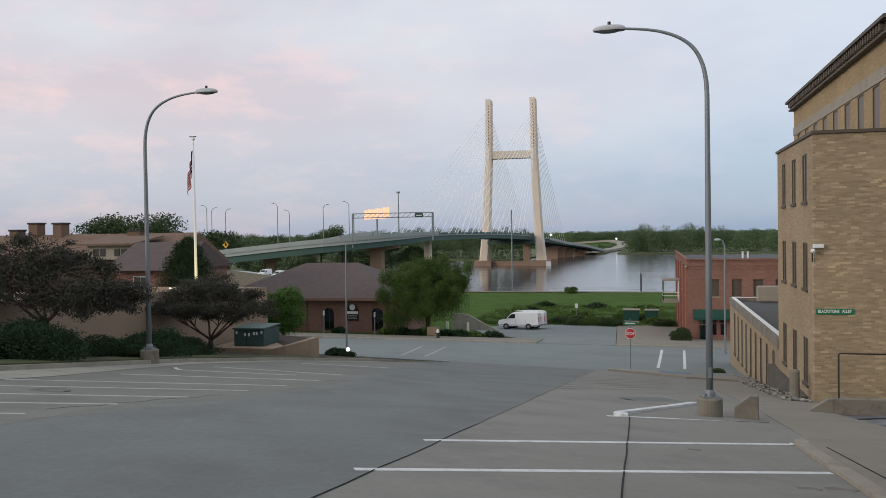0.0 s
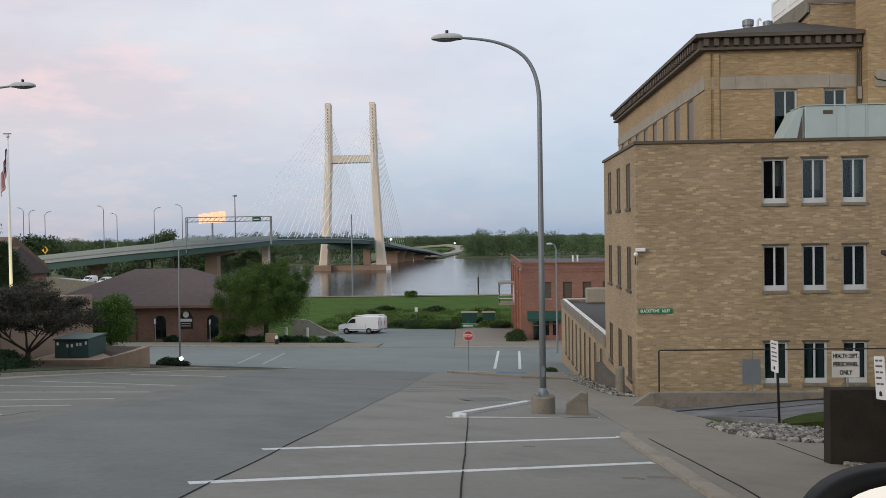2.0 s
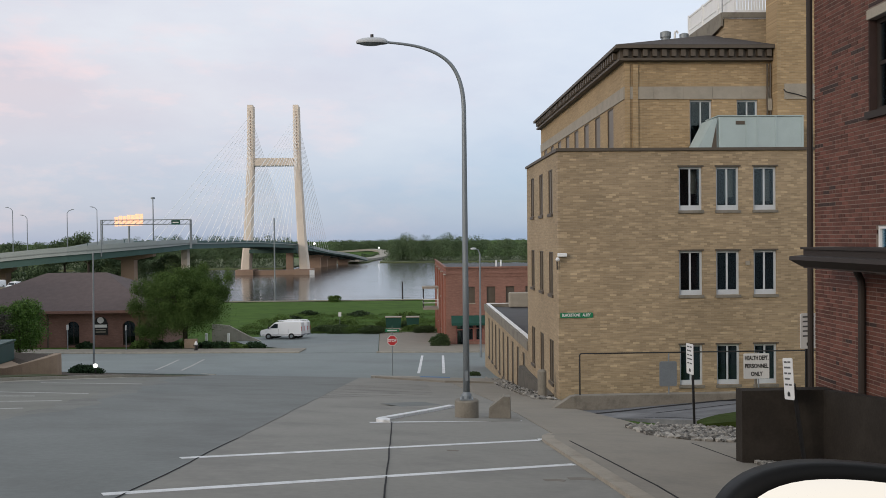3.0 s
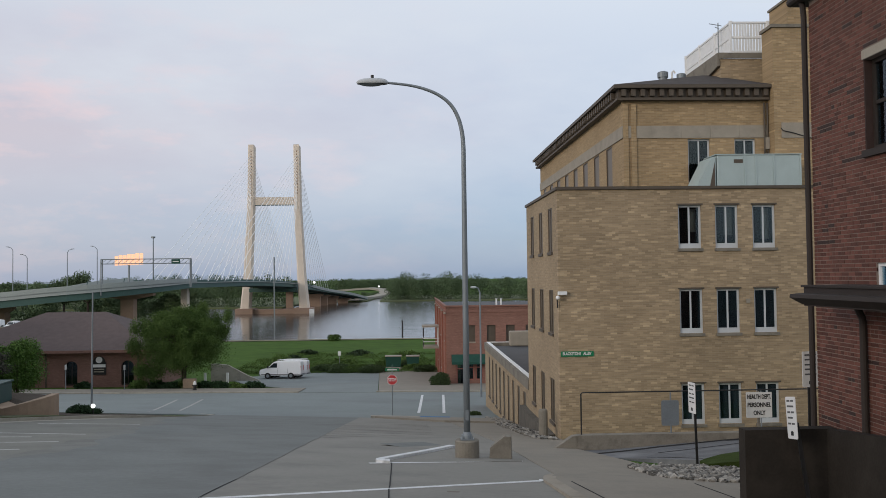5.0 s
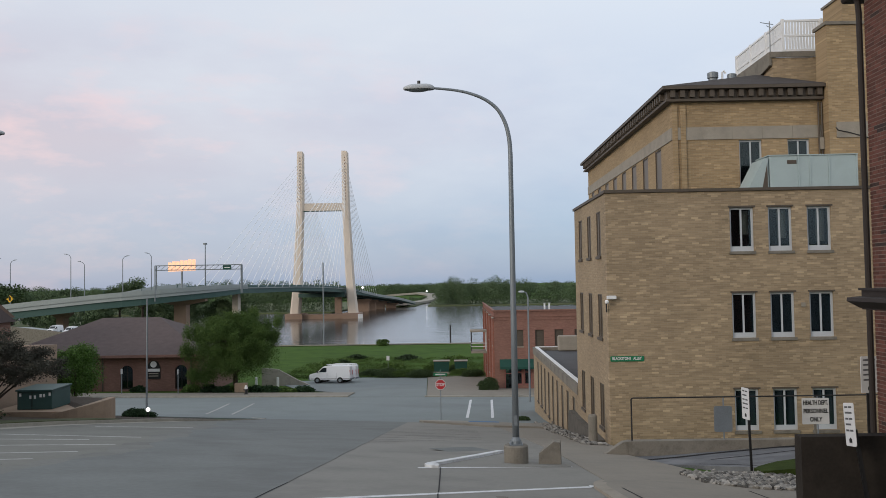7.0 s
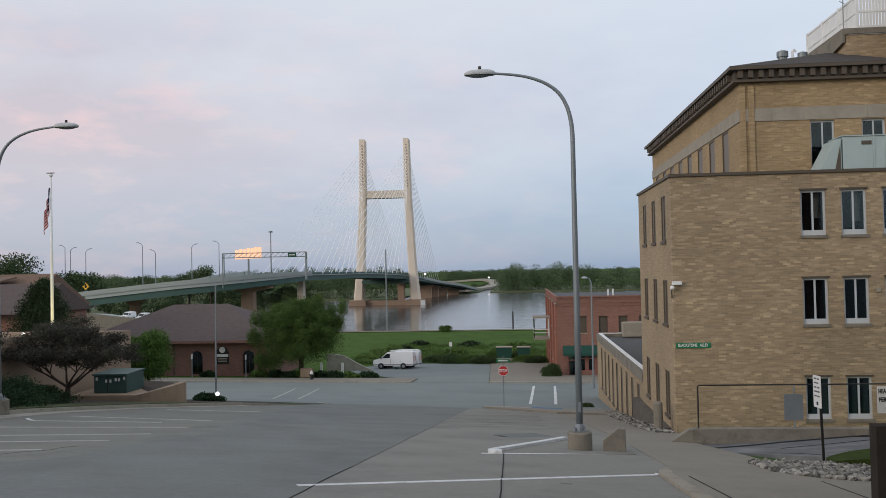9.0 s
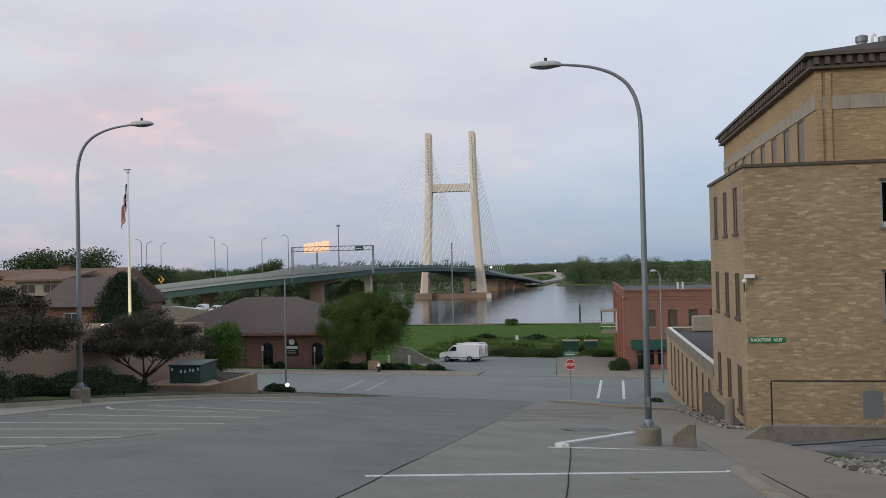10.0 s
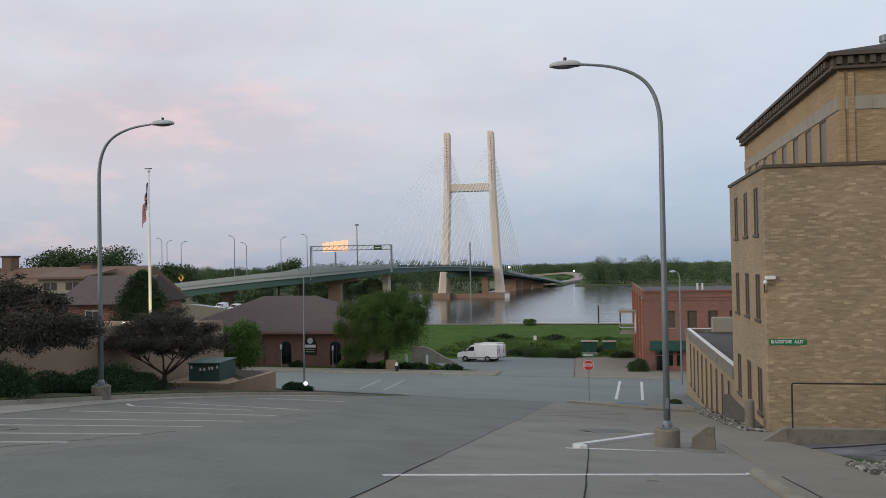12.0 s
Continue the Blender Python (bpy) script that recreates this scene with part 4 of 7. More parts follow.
def annex():
    b = thing("annex", (5.67, 52, -7), "low tan annex with tall narrow windows and concrete parapet", "building")
    holes = [(41.55 + 2.27 * k, 42.5 + 2.27 * k, -6.9 if k > 1 else -6.3, -4.15) for k in range(9)]
    bm = bmesh.new()
    pierced(bm, 40.41, 63.5, -9.5, -3.85, holes, along_y(5.676))
    part("wall", bm, TANY, b)
    bm = bmesh.new()
    box(bm, (5.7, 63.2, -9.5), (9.3, 63.5, -3.85))
    part("wall", bm, TANX, b)
    bm = bmesh.new()
    box(bm, (5.62, 40.42, -3.848), (5.98, 63.56, -3.38))
    box(bm, (5.98, 63.2, -3.848), (9.3, 63.56, -3.38))
    part("parapet", bm, OLDCONC, b)
    bm = bmesh.new()
    box(bm, (5.78, 40.42, -3.378), (6.0, 63.5, -3.34))
    box(bm, (6.0, 63.28, -3.378), (9.3, 63.5, -3.34))
    part("flashing", bm, WHITE, b)
    bm = bmesh.new()
    box(bm, (5.985, 40.42, -3.85), (9.26, 63.19, -3.62))
    part("roof", bm, ROOFMEM, b)
    bm = bmesh.new()
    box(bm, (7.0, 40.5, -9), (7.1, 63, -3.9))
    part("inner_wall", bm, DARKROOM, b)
    for a, c, z0, z1 in holes:
        window(b, along_y(5.676), a, c, z0, z1, 0.05, (), deep=0.012, sill=TRIM, frame_mat=TRIM, pane_mat=DARKPANE)
    bm = bmesh.new()
    box(bm, (7.4, 62.4, -3.6), (9.2, 63.1, -2.5))
    soften(bm, 0.12, 3)
    part("roof_housing", bm, BAND, b)
    # concrete plinth along the slope
    bm = bmesh.new()
    prism(bm, [(5.40, 33.2, land(5.5, 33.2) - 0.4), (5.40, 42.2, land(5.5, 42.2) - 0.4), (5.40, 42.2, -5.0), (5.40, 41.6, -4.72), (5.40, 40.4, -4.75), (5.40, 33.2, land(5.5, 33.2) + 0.1)], (0.262, 0, 0))
    part("plinth", bm, SOOTY, b)


annex()


# ---- dark red brick building beside the viewer ----
BX, BY = 7.0, 14.55


def brick_building():
    b = thing("brick_building", (BX, 10, -2), "dark red brick building with burnt bricks and brown eaves", "building")
    holes = [(11.3, 12.82, 3.46, 4.87), (11.2, 12.6, 1.02, 1.72)]
    bm = bmesh.new()
    pierced(bm, 1.0, BY - 0.012, -3.0, 6.35, holes, along_y(BX + 0.005))
    part("wall", bm, MORTAR, b)
    bm = bmesh.new()
    box(bm, (BX + 0.33, BY - 0.3, -3.4), (17, BY - 0.002, 6.35))
    part("wall", bm, REDX, b)
    bm = bmesh.new()
    box(bm, (7.6, 2, -3), (7.7, 14, 6.3))
    part("inner_wall", bm, DARKROOM, b)
    bm = bmesh.new()
    prism(bm, [(6.86, 1, 6.36), (17, 1, 6.36), (17, 1, 9.5), (12, 1, 9.5), (6.86, 1, 6.52)], (0, 13.9, 0))
    part("roof", bm, SHINGLE, b)
    bm = bmesh.new()
    tube(bm, [(6.84, 1.0, 6.43), (6.84, 14.9, 6.43)], 0.075, 10)
    part("gutter", bm, DARKTRIM, b)
    bm = bmesh.new()
    tube(bm, [(6.90, 14.66, 6.42), (6.94, 14.64, 6.3), (6.95, 14.63, 6.1), (6.95, 14.62, -1.6)], 0.05, 10)
    part("downpipe", bm, DARKTRIM, b, "dark brown metal downpipe at the corner")
    bm = bmesh.new()
    tube(bm, [(6.84, 12.9, 1.06), (6.87, 12.9, 0.98), (6.92, 12.9, 0.88), (6.93, 12.9, 0.75), (6.93, 12.9, -1.6)], 0.055, 10)
    part("downpipe", bm, DARKTRIM, b, "dark brown metal downpipe below the canopy")
    bm = bmesh.new()
    box(bm, (BX + 0.004, 12.79, 3.462), (BX + 0.311, 12.819, 4.868))
    part("jamb", bm, BRICKDARK, b)
    window(b, along_y(BX), 11.3, 12.788, 3.46, 4.87, 0.07, (), rail=0.52, deep=0.12, sill=DARKTRIM, frame_mat=DARKTRIM, sill_out=0.06)
    bm = bmesh.new()
    box(bm, (BX - 0.02, 11.1, 4.872), (BX + 0.1, 12.83, 5.015))
    part("lintel", bm, BAND, b)
    window(b, along_y(BX), 11.2, 12.6, 1.02, 1.72, 0.05, (), deep=0.03, sill=None, frame_mat=WHITE)
    # canopy over the entrance
    c = bmesh.new()
    box(c, (6.13, 6, 1.07), (6.95, 13.15, 1.36))
    can = part("canopy", c, DARKTRIM, b, "dark brown metal canopy")
    bm = bmesh.new()
    prism(bm, [(5.92, 6, 1.20), (6.128, 6, 1.09), (6.128, 6, 1.27), (5.93, 6, 1.255)], (0, 7.2, 0))
    part("gutter", bm, DARKTRIM, can)
    bm = bmesh.new()
    box(bm, (6.10, 6, 1.362), (6.95, 13.19, 1.395))
    part("flashing", bm, DARKTRIM, can)
    return b


brickhouse = brick_building()

bm = bmesh.new()
box(bm, (5.14, 12.95, -2.6), (6.58, 13.2, -0.82))
solid("wing_wall", bm, DARKCONC, "dark stained concrete wing wall beside the brick building", "wall", "structure")
bm = bmesh.new()
prism(bm, [(6.42, 4, -1.9), (6.42, 12.948, -2.5), (6.42, 12.948, -0.83), (6.42, 4, 0.1)], (0.2, 0, 0))
solid("area_wall", bm, DARKCONC, "dark low concrete wall along the brick building", "wall", "structure")

# low retaining walls at the alley mouth
bm = bmesh.new()
prism(bm, [(4.45, 26.0, -4.2), (5.12, 26.0, -4.2), (5.12, 26.0, -3.33), (4.97, 26, -3.35), (4.42, 26.0, -3.70)], (0, 0.28, 0))
box(bm, (5.122, 25.98, -4.4), (30, 26.3, -3.32))
w = solid("alley_wall", bm, OLDCONC, "weathered low concrete wall along the alley", "wall", "structure")
bm = bmesh.new()
prism(bm, [(1.95, 21.2, -3.15), (2.52, 21.2, -3.2), (2.50, 21.2, -2.42), (2.34, 21.2, -2.40), (1.98, 21.2, -2.68)], (0.06, 0.35, 0))
solid("wedge_block", bm, OLDCONC, "weathered wedge-shaped concrete end wall", "concrete block")
bm = bmesh.new()
zb = land(5.1, 32.2)
tube(bm, [(5.07, 32.4, zb - 0.2), (5.07, 32.4, zb + 1.0), (5.07, 32.4, zb + 1.06)], [0.17, 0.17, 0.13], 14)
solid("bollard", bm, OLDCONC, "stained concrete bollard at the building corner", "bollard", smooth=False)


# ---- street lamps ----
def street_lamp(x, y, zb, label, cut=0.0):
    s = thing("street_lamp", (x, y, zb - 0.05), label, "street lamp", "parking lot lamps")
    bm = bmesh.new()
    tube(bm, [(x, y, zb - 0.4), (x, y, zb + 0.44), (x, y, zb + 0.47)], [0.30, 0.30, 0.27], 24)
    part("footing", bm, OLDCONC, s, "round stained concrete footing")
    bm = bmesh.new()
    box(bm, (x - 0.16, y - 0.16, zb + 0.471), (x + 0.16, y + 0.16, zb + 0.50))
    part("base_plate", bm, GALV, s)
    for dx in (-0.12, 0.12):
        for dy in (-0.12, 0.12):
            bm = bmesh.new()
            tube(bm, [(x + dx, y + dy, zb + 0.50), (x + dx, y + dy, zb + 0.57)], 0.018, 6)
            part("bolt", bm, GALV, s)
    z = zb + 0.47 - cut
    pts = [(x, y, z + 0.03 + cut), (x, y, z + 3), (x, y, z + 6.2), (x, y, z + 7.2)]
    pts += [(x - 0.03, y, z + 7.65), (x - 0.13, y, z + 8.05), (x - 0.32, y, z + 8.38), (x - 0.62, y, z + 8.62), (x - 1.0, y, z + 8.78), (x - 1.4, y, z + 8.87), (x - 1.93, y, z + 8.93)]
    rad = [0.085, 0.075, 0.062, 0.058] + [0.054, 0.050, 0.046, 0.042, 0.038, 0.034, 0.03]
    fine, fr = pts[:3], rad[:3]
    for i in range(3, len(pts) - 1):
        q = [Vector(pts[min(len(pts) - 1, i + k)]) for k in (-1, 0, 1, 2)]
        if i == 3:
            q[0] = Vector((x, y, z + 6.75))
        for t in (0, 0.25, 0.5, 0.75):
            fine.append(tuple(0.5 * (2 * q[1] + (q[2] - q[0]) * t + (2 * q[0] - 5 * q[1] + 4 * q[2] - q[3]) * t * t + (3 * q[1] - q[0] - 3 * q[2] + q[3]) * t ** 3)))
            fr.append(rad[i] + (rad[i + 1] - rad[i]) * t)
    bm = bmesh.new()
    tube(bm, fine + [pts[-1]], fr + [rad[-1]], 14)
    part("pole", bm, GALV, s, smooth=True)
    bm = bmesh.new()
    tube(bm, [(x, y, zb + 0.50), (x, y, zb + 0.58), (x, y, zb + 0.66)], [0.13, 0.12, 0.085], 14)
    part("pole_collar", bm, GALV, s)
    bm = bmesh.new()
    box(bm, (x - 0.04, y - 0.098, zb + 0.95), (x + 0.04, y - 0.07, zb + 1.2))
    part("hand_hole_cover", bm, GALV, s)
    bm = bmesh.new()
    ball(bm, (0, 0, 0), 1, 3, (0.40, 0.17, 0.115))
    for v in bm.verts:
        u = v.co.x / 0.40
        v.co.x = 0.40 * math.copysign(abs(u) ** 0.72, u)
        v.co.z *= 1.0 + 0.12 * u
    bmesh.ops.bisect_plane(bm, geom=bm.verts[:] + bm.edges[:] + bm.faces[:], plane_co=(0, 0, -0.035), plane_no=(0, 0, -1), clear_outer=True)
    bmesh.ops.translate(bm, vec=(x - 2.27, y, z + 8.93), verts=bm.verts)
    head = part("head", bm, HEADPAINT, s, smooth=True)
    bm = bmesh.new()
    ball(bm, (0, 0, 0), 1, 3, (0.31, 0.14, 0.075))
    bmesh.ops.bisect_plane(bm, geom=bm.verts[:] + bm.edges[:] + bm.faces[:], plane_co=(0, 0, 0), plane_no=(0, 0, 1), clear_outer=True)
    bmesh.ops.translate(bm, vec=(x - 2.3, y, z + 8.91), verts=bm.verts)
    part("lens", bm, LENSGREY, head, smooth=True)
    bm = bmesh.new()
    tube(bm, [(x - 2.27, y, z + 9.03), (x - 2.27, y, z + 9.12)], 0.04, 8)
    part("light_sensor", bm, BLACK, head)
    return s


street_lamp(1.42, 21.25, -2.93, "tall grey steel lamp with curved arm on concrete footing")
left = street_lamp(0, 0, 0, "tall grey steel lamp with curved arm beside the hedge", 0.55)
left.matrix_basis = pose(-16.06, 25.05, -2.66, 0, 0, 180)


# ---- river bridge ----
def bridge():
    b = thing("bridge", (-78, 500, WATER), "cable-stayed river bridge with pale twin tower and green girders", "bridge")
    line_ = [(-260, 268, -15), (-200, 276, -9.8), (-157, 283, -6.2), (-128, 287, -3.4), (-110, 291.5, -1.6), (-99, 303, -0.3), (-94, 322, 0.3), (-92, 345, 0.2), (-85, 420, -0.1), (-78, 500, -1.8), (-74.5, 560, -4.4), (-69, 620, -8.0), (-56, 668, -11.6), (-44, 694, -15.6)]
    # rounded line
    pts = []
    for i in range(len(line_) - 1):
        p0, p1, p2, p3 = (Vector(line_[max(0, min(len(line_) - 1, i + k))]) for k in (-1, 0, 1, 2))
        for t in (k / 4 for k in range(4)):
            pts.append(0.5 * ((2 * p1) + (p2 - p0) * t + (2 * p0 - 5 * p1 + 4 * p2 - p3) * t * t + (3 * p1 - p0 - 3 * p2 + p3) * t ** 3))
    pts.append(Vector(line_[-1]))

    def level(z, p):
        return z if isinstance(z, (int, float)) else z(p)

    def ribbon(a, c, z0, z1, lo=0, hi=999):
        bm = bmesh.new()
        prev = None
        for i, p in enumerate(pts):
            if not lo <= i <= hi:
                continue
            d = (pts[min(i + 1, len(pts) - 1)] - pts[max(i - 1, 0)])
            s = Vector((d.y, -d.x, 0)).normalized()
            cur = [bm.verts.new(p + s * u + Vector((0, 0, level(z, p)))) for u, z in ((a, z0), (a, z1), (c, z1), (c, z0))]
            if prev:
                for k in range(4):
                    bm.faces.new((prev[k], prev[(k + 1) % 4], cur[(k + 1) % 4], cur[k]))
            else:
                bm.faces.new(cur)
            prev = cur
        bm.faces.new(prev[::-1])
        return bm
    W = 12.5
    # the approach girders are deepest on land and thin out towards the river span
    deep = lambda p: -lerp(p.y, [(287, 3.1), (300, 2.6), (325, 1.9), (400, 1.75), (540, 2.1), (620, 1.2), (690, 0.9)])
    web = lambda p: deep(p) - 0.12
    lip = lambda p: -lerp(p.y, [(287, 1.0), (303, 0.75), (325, 0.3)])
    crest = lambda p: lerp(p.y, [(287, 1.75), (303, 1.75), (330, 1.35), (420, 1.1)])
    part("deck", ribbon(-W, W, -0.1, 0.25), DECK, b)
    part("parapet", ribbon(W - 0.4, W, lip, crest, 0, 26), DECK, b)
    part("parapet", ribbon(-W, -W + 0.4, 0.252, 1.75, 0, 26), DECK, b)
    for u in (-W, W - 0.3):
        part("railing", ribbon(u, u + 0.3, 0.252, 1.1, 26, 40), GIRDER, b)
        part("parapet", ribbon(u, u + 0.4, -0.5, 1.3, 40, 999), DECK, b)
    for u in (-10.5, 0, 10.0):
        part("girder", ribbon(u, u + 0.6, deep, -0.102), GIRDER, b)
    part("girder", ribbon(W - 1.0, W - 0.5, deep, -0.102), GIRDER, b)
    part("girder_flange", ribbon(W - 1.3, W - 0.2, web, deep), GIRDER, b)
    # short posts along the near rail
    for i in range(14, 42, 2):
        p, d = pts[i], pts[i + 1] - pts[i - 1]
        q = p + Vector((d.y, -d.x, 0)).normalized() * (W - 0.1) + Vector((0, 0, crest(p)))
        bm = bmesh.new()
        tube(bm, [q, q + Vector((0.25, 0, 1.1))], 0.14, 5)
        part("rail_post", bm, GIRDER, b)
    # tower
    for sx, name in ((-1, "tower_leg"), (1, "tower_leg")):
        bm = bmesh.new()
        prev = None
        for z, off, w, d in ((-16, 17.0, 2.85, 3.4), (2, 15.5, 2.45, 3.0), (45, 13.5, 2.1, 2.6), (78.6, 13.1, 1.9, 2.4)):
            cx = -77.5 + sx * off
            cur = [bm.verts.new((cx + p * w, 500 + q * d, z)) for p, q in ((-1, -0.7), (-0.7, -1), (0.7, -1), (1, -0.7), (1, 0.7), (0.7, 1), (-0.7, 1), (-1, 0.7))]
            if prev:
                for k in range(8):
                    bm.faces.new((prev[k], prev[(k + 1) % 8], cur[(k + 1) % 8], cur[k]))
            else:
                bm.faces.new(cur[::-1])
            prev = cur
        bm.faces.new(prev)
        leg = part(name, bm, TOWER, b)
        bm = bmesh.new()
        cx = -77.8 + sx * 13.1
        box(bm, (cx - 1.5, 498, 78.602), (cx + 1.5, 502, 79.6))
        part("leg_cap", bm, TOWER, leg)
    bm = bmesh.new()
    box(bm, (-89.4, 498.4, 44.4), (-66.4, 501.6, 48.8))
    part("cross_beam", bm, TOWER, b)
    bm = bmesh.new()
    box(bm, (-89.4, 498.4, 44.1), (-66.4, 501.6, 44.38))
    part("beam_edge", bm, GIRDER, b)
    bm = bmesh.new()
    box(bm, (-92, 496, -6.4), (-65, 504, -4.2))
    part("cross_beam", bm, GIRDER, b)
    # anchor recesses up the face of each leg
    bm = bmesh.new()
    box(bm, (-0.28, -0.06, -0.45), (0.28, 0.0, 0.45))
    slot = mesh_of("anchor_recess", bm, PIER)
    for sx in (-1, 1):
        for k in range(15):
            z = 51 + 1.75 * k
            off = 13.5 - 0.4 * (z - 45) / 33.6
            part("anchor_recess", slot, PIER, b).location = (-77.5 + sx * off, 500 - (2.6 - 0.2 * (z - 45) / 33.6), z)
    for sx in (-1, 1):
        bm = bmesh.new()
        cx = -77.5 + sx * 16.6
        box(bm, (cx - 5.0, 491, WATER - 3), (cx + 5.0, 509, -15.8))
        part("pile_cap", bm, PIER, b)
    bm = bmesh.new()
    box(bm, (-91, 494, WATER - 3), (-66, 506, -16.4))
    part("pile_cap", bm, PIER, b)
    # stays
    for sx in (-1, 1):
        for side, reach, n in ((-1, 158, 14), (1, 112, 13)):
            for k in range(n):
                bm = bmesh.new()
                f = (k + 1.5) / (n + 0.5)
                yb = 500 + side * reach * f
                xb = lerp(yb, [(p[1], p[0]) for p in line_[6:]]) + sx * 12.6
                zb = lerp(yb, [(p[1], p[2]) for p in line_[6:]]) + 0.5
                tube(bm, [(xb, yb, zb), (-77.5 + sx * 13.3, 500 + side * 2.2, 45 + 28 * f)], 0.13 if side < 0 else 0.09, 5)
                part("stay_cable", bm, CABLE, b)
    # piers
    for i, (x, y, zt, w) in enumerate(((-97, 300, -3.4, 2.2), (-87.5, 338, -1.8, 1.2), (-133, 286, -7, 1.2), (-180, 280, -11, 1.2), (-77.5, 560, -6.8, 2.2), (-69, 610, -10.2, 6.5), (-65, 630, -11.4, 5.5), (-60, 655, -13.0, 5), (-52, 678, -15.0, 4))):
        cap = 0 if i in (1, 4) else (6.5 if i == 0 else 2.0)
        bm = bmesh.new()
        box(bm, (x - w, y - 2, WATER - 2), (x + w, y + 2, zt - 1.8))
        prism(bm, [(x - w - cap, y - 1.6, zt - 0.5), (x - w, y - 1.6, zt - 1.79), (x + w, y - 1.6, zt - 1.79), (x + w + cap, y - 1.6, zt - 0.5), (x + w + cap, y - 1.6, zt + 0.3), (x - w - cap, y - 1.6, zt)], (0, 3.2, 0))
        part("pier", bm, PIER if i != 1 else TOWER, b)
    bm = bmesh.new()
    box(bm, (-56.8, 490.6, -20.5), (-54.0, 490.9, -16.3))
    part("channel_board", bm, WHITE, b, "white board on the pile cap")


bridge()


def deck_light(x, y, z):
    s = thing("deck_light", (x, y, z), "small bright white lamp on the bridge rail", "lamp", "bridge rail lamps")
    bm = bmesh.new()
    tube(bm, [(x, y, z - 1.2), (x, y, z - 0.3)], 0.12, 6)
    part("stem", bm, GALV, s)
    bm = bmesh.new()
    ball(bm, (x, y, z), 0.75, 2)
    part("lens", bm, glow_mat("deck_lamp_glow", (1.0, 0.98, 0.95), 1.4), s)


deck_light(-59.8, 545, -1.4)
deck_light(-84.2, 488, -2.2)
bm = bmesh.new()
prism(bm, [(-150, 235, -14), (-100, 235, -14), (-104, 235, -11.4), (-112, 235, -10.4), (-124, 235, -8.9), (-150, 235, -8.0)], (0, 0.5, 0))
solid("ramp_parapet", bm, OLDCONC, "pale concrete parapet of a lower bridge ramp", "wall", "structure")


def sign_gantry():
    y = 283
    g = thing("sign_gantry", (-86, y, 0), "steel truss sign gantry over the bridge approach", "sign gantry")
    for x in (-100.5, -71.6):
        zb = -3.5 if x < -90 else -1.0
        for dy in (0, 1.4):
            bm = bmesh.new()
            tube(bm, [(x, y + dy, zb), (x, y + dy, 8.4)], 0.2, 8)
            part("post", bm, GALV, g)
    for z in (6.9, 8.4):
        for dy in (0, 1.4):
            bm = bmesh.new()
            tube(bm, [(-100.5, y + dy, z), (-71.6, y + dy, z)], 0.13, 6)
            part("chord", bm, GALV, g)
    for k in range(16):
        x = -100.5 + 28.9 * k / 16
        bm = bmesh.new()
        tube(bm, [(x, y, 6.9), (x + 28.9 / 16, y, 8.4)], 0.07, 5)
        part("brace", bm, GALV, g)
    bm = bmesh.new()
    box(bm, (-77.6, y - 0.35, 6.7), (-74.8, y - 0.2, 8.2))
    part("sign_panel", bm, AWNING, g, "dark green guide sign")
    bm = bmesh.new()
    box(bm, (-77.2, y - 0.37, 7.3), (-75.2, y - 0.352, 7.6))
    part("sign_bar", bm, SIGNWHITE, g)


sign_gantry()


def sunlit_board():
    b = thing("billboard", (-92, 300, 0), "billboard of upright panels, orange emission in place of reflected low sun", "billboard")
    # no lamp: the emission stands in for low sun reflected off the panels
    lit = glow_mat("sunlight_emission", (1.0, 0.55, 0.33), 0.62)
    for k in range(7):
        x = -101.8 + 1.42 * k
        bm = bmesh.new()
        box(bm, (x, 299.9, 6.6 + 0.05 * k), (x + 1.2, 300.1, 9.9 + 0.16 * k + 0.2 * (k % 2)))
        part("panel", bm, lit, b)
    bm = bmesh.new()
    tube(bm, [(-97, 300.3, -2), (-97, 300.3, 9.8)], 0.35, 8)
    part("post", bm, GALV, b)


sunlit_board()


def bridge_lamp(x, y, z, h, reach, side):
    s = thing("bridge_lamp", (x, y, z), "thin grey lamp mast along the bridge approach", "street lamp", "bridge lamps")
    bm = bmesh.new()
    tube(bm, [(x, y, z - 1.5), (x, y, z + h - 1.2), (x + side * reach * 0.3, y, z + h - 0.35), (x + side * reach, y, z + h)], [0.16, 0.11, 0.09, 0.08], 6)
    part("pole", bm, GALV, s)
    bm = bmesh.new()
    box(bm, (x + side * (reach - 0.2) - 0.45, y - 0.2, z + h - 0.1), (x + side * (reach - 0.2) + 0.45, y + 0.2, z + h + 0.08))
    part("head", bm, GALV, s)


def lamp_row():
    for x, y, zt, h, side in ((-158.9, 287, 12.8, 17.5, -1), (-156.9, 287, 11.9, 16.5, 1), (-151.3, 287, 11.3, 15.5, 1), (-130.6, 287, 13.0, 15.5, -1), (-125.5, 286, 10.4, 16.0, -1), (-112.9, 287, 12.1, 13.0, 1), (-103.5, 288, 13.0, 13.5, -1)):
        bridge_lamp(x, y, zt - h, h, 2.0, side)


lamp_row()
bm = bmesh.new()
tube(bm, [(-88.6, 300, -2), (-88.6, 300, 16.4)], [0.28, 0.16], 8)
m = thing("light_mast", (-88.6, 300, -1), "tall thin light mast beside the bridge deck", "light mast")
part("pole", bm, GALV, m)
bm = bmesh.new()
tube(bm, [(-88.6, 300, 16.0), (-88.6, 300, 16.6)], 0.7, 10)
part("lamp_ring", bm, GALV, m)


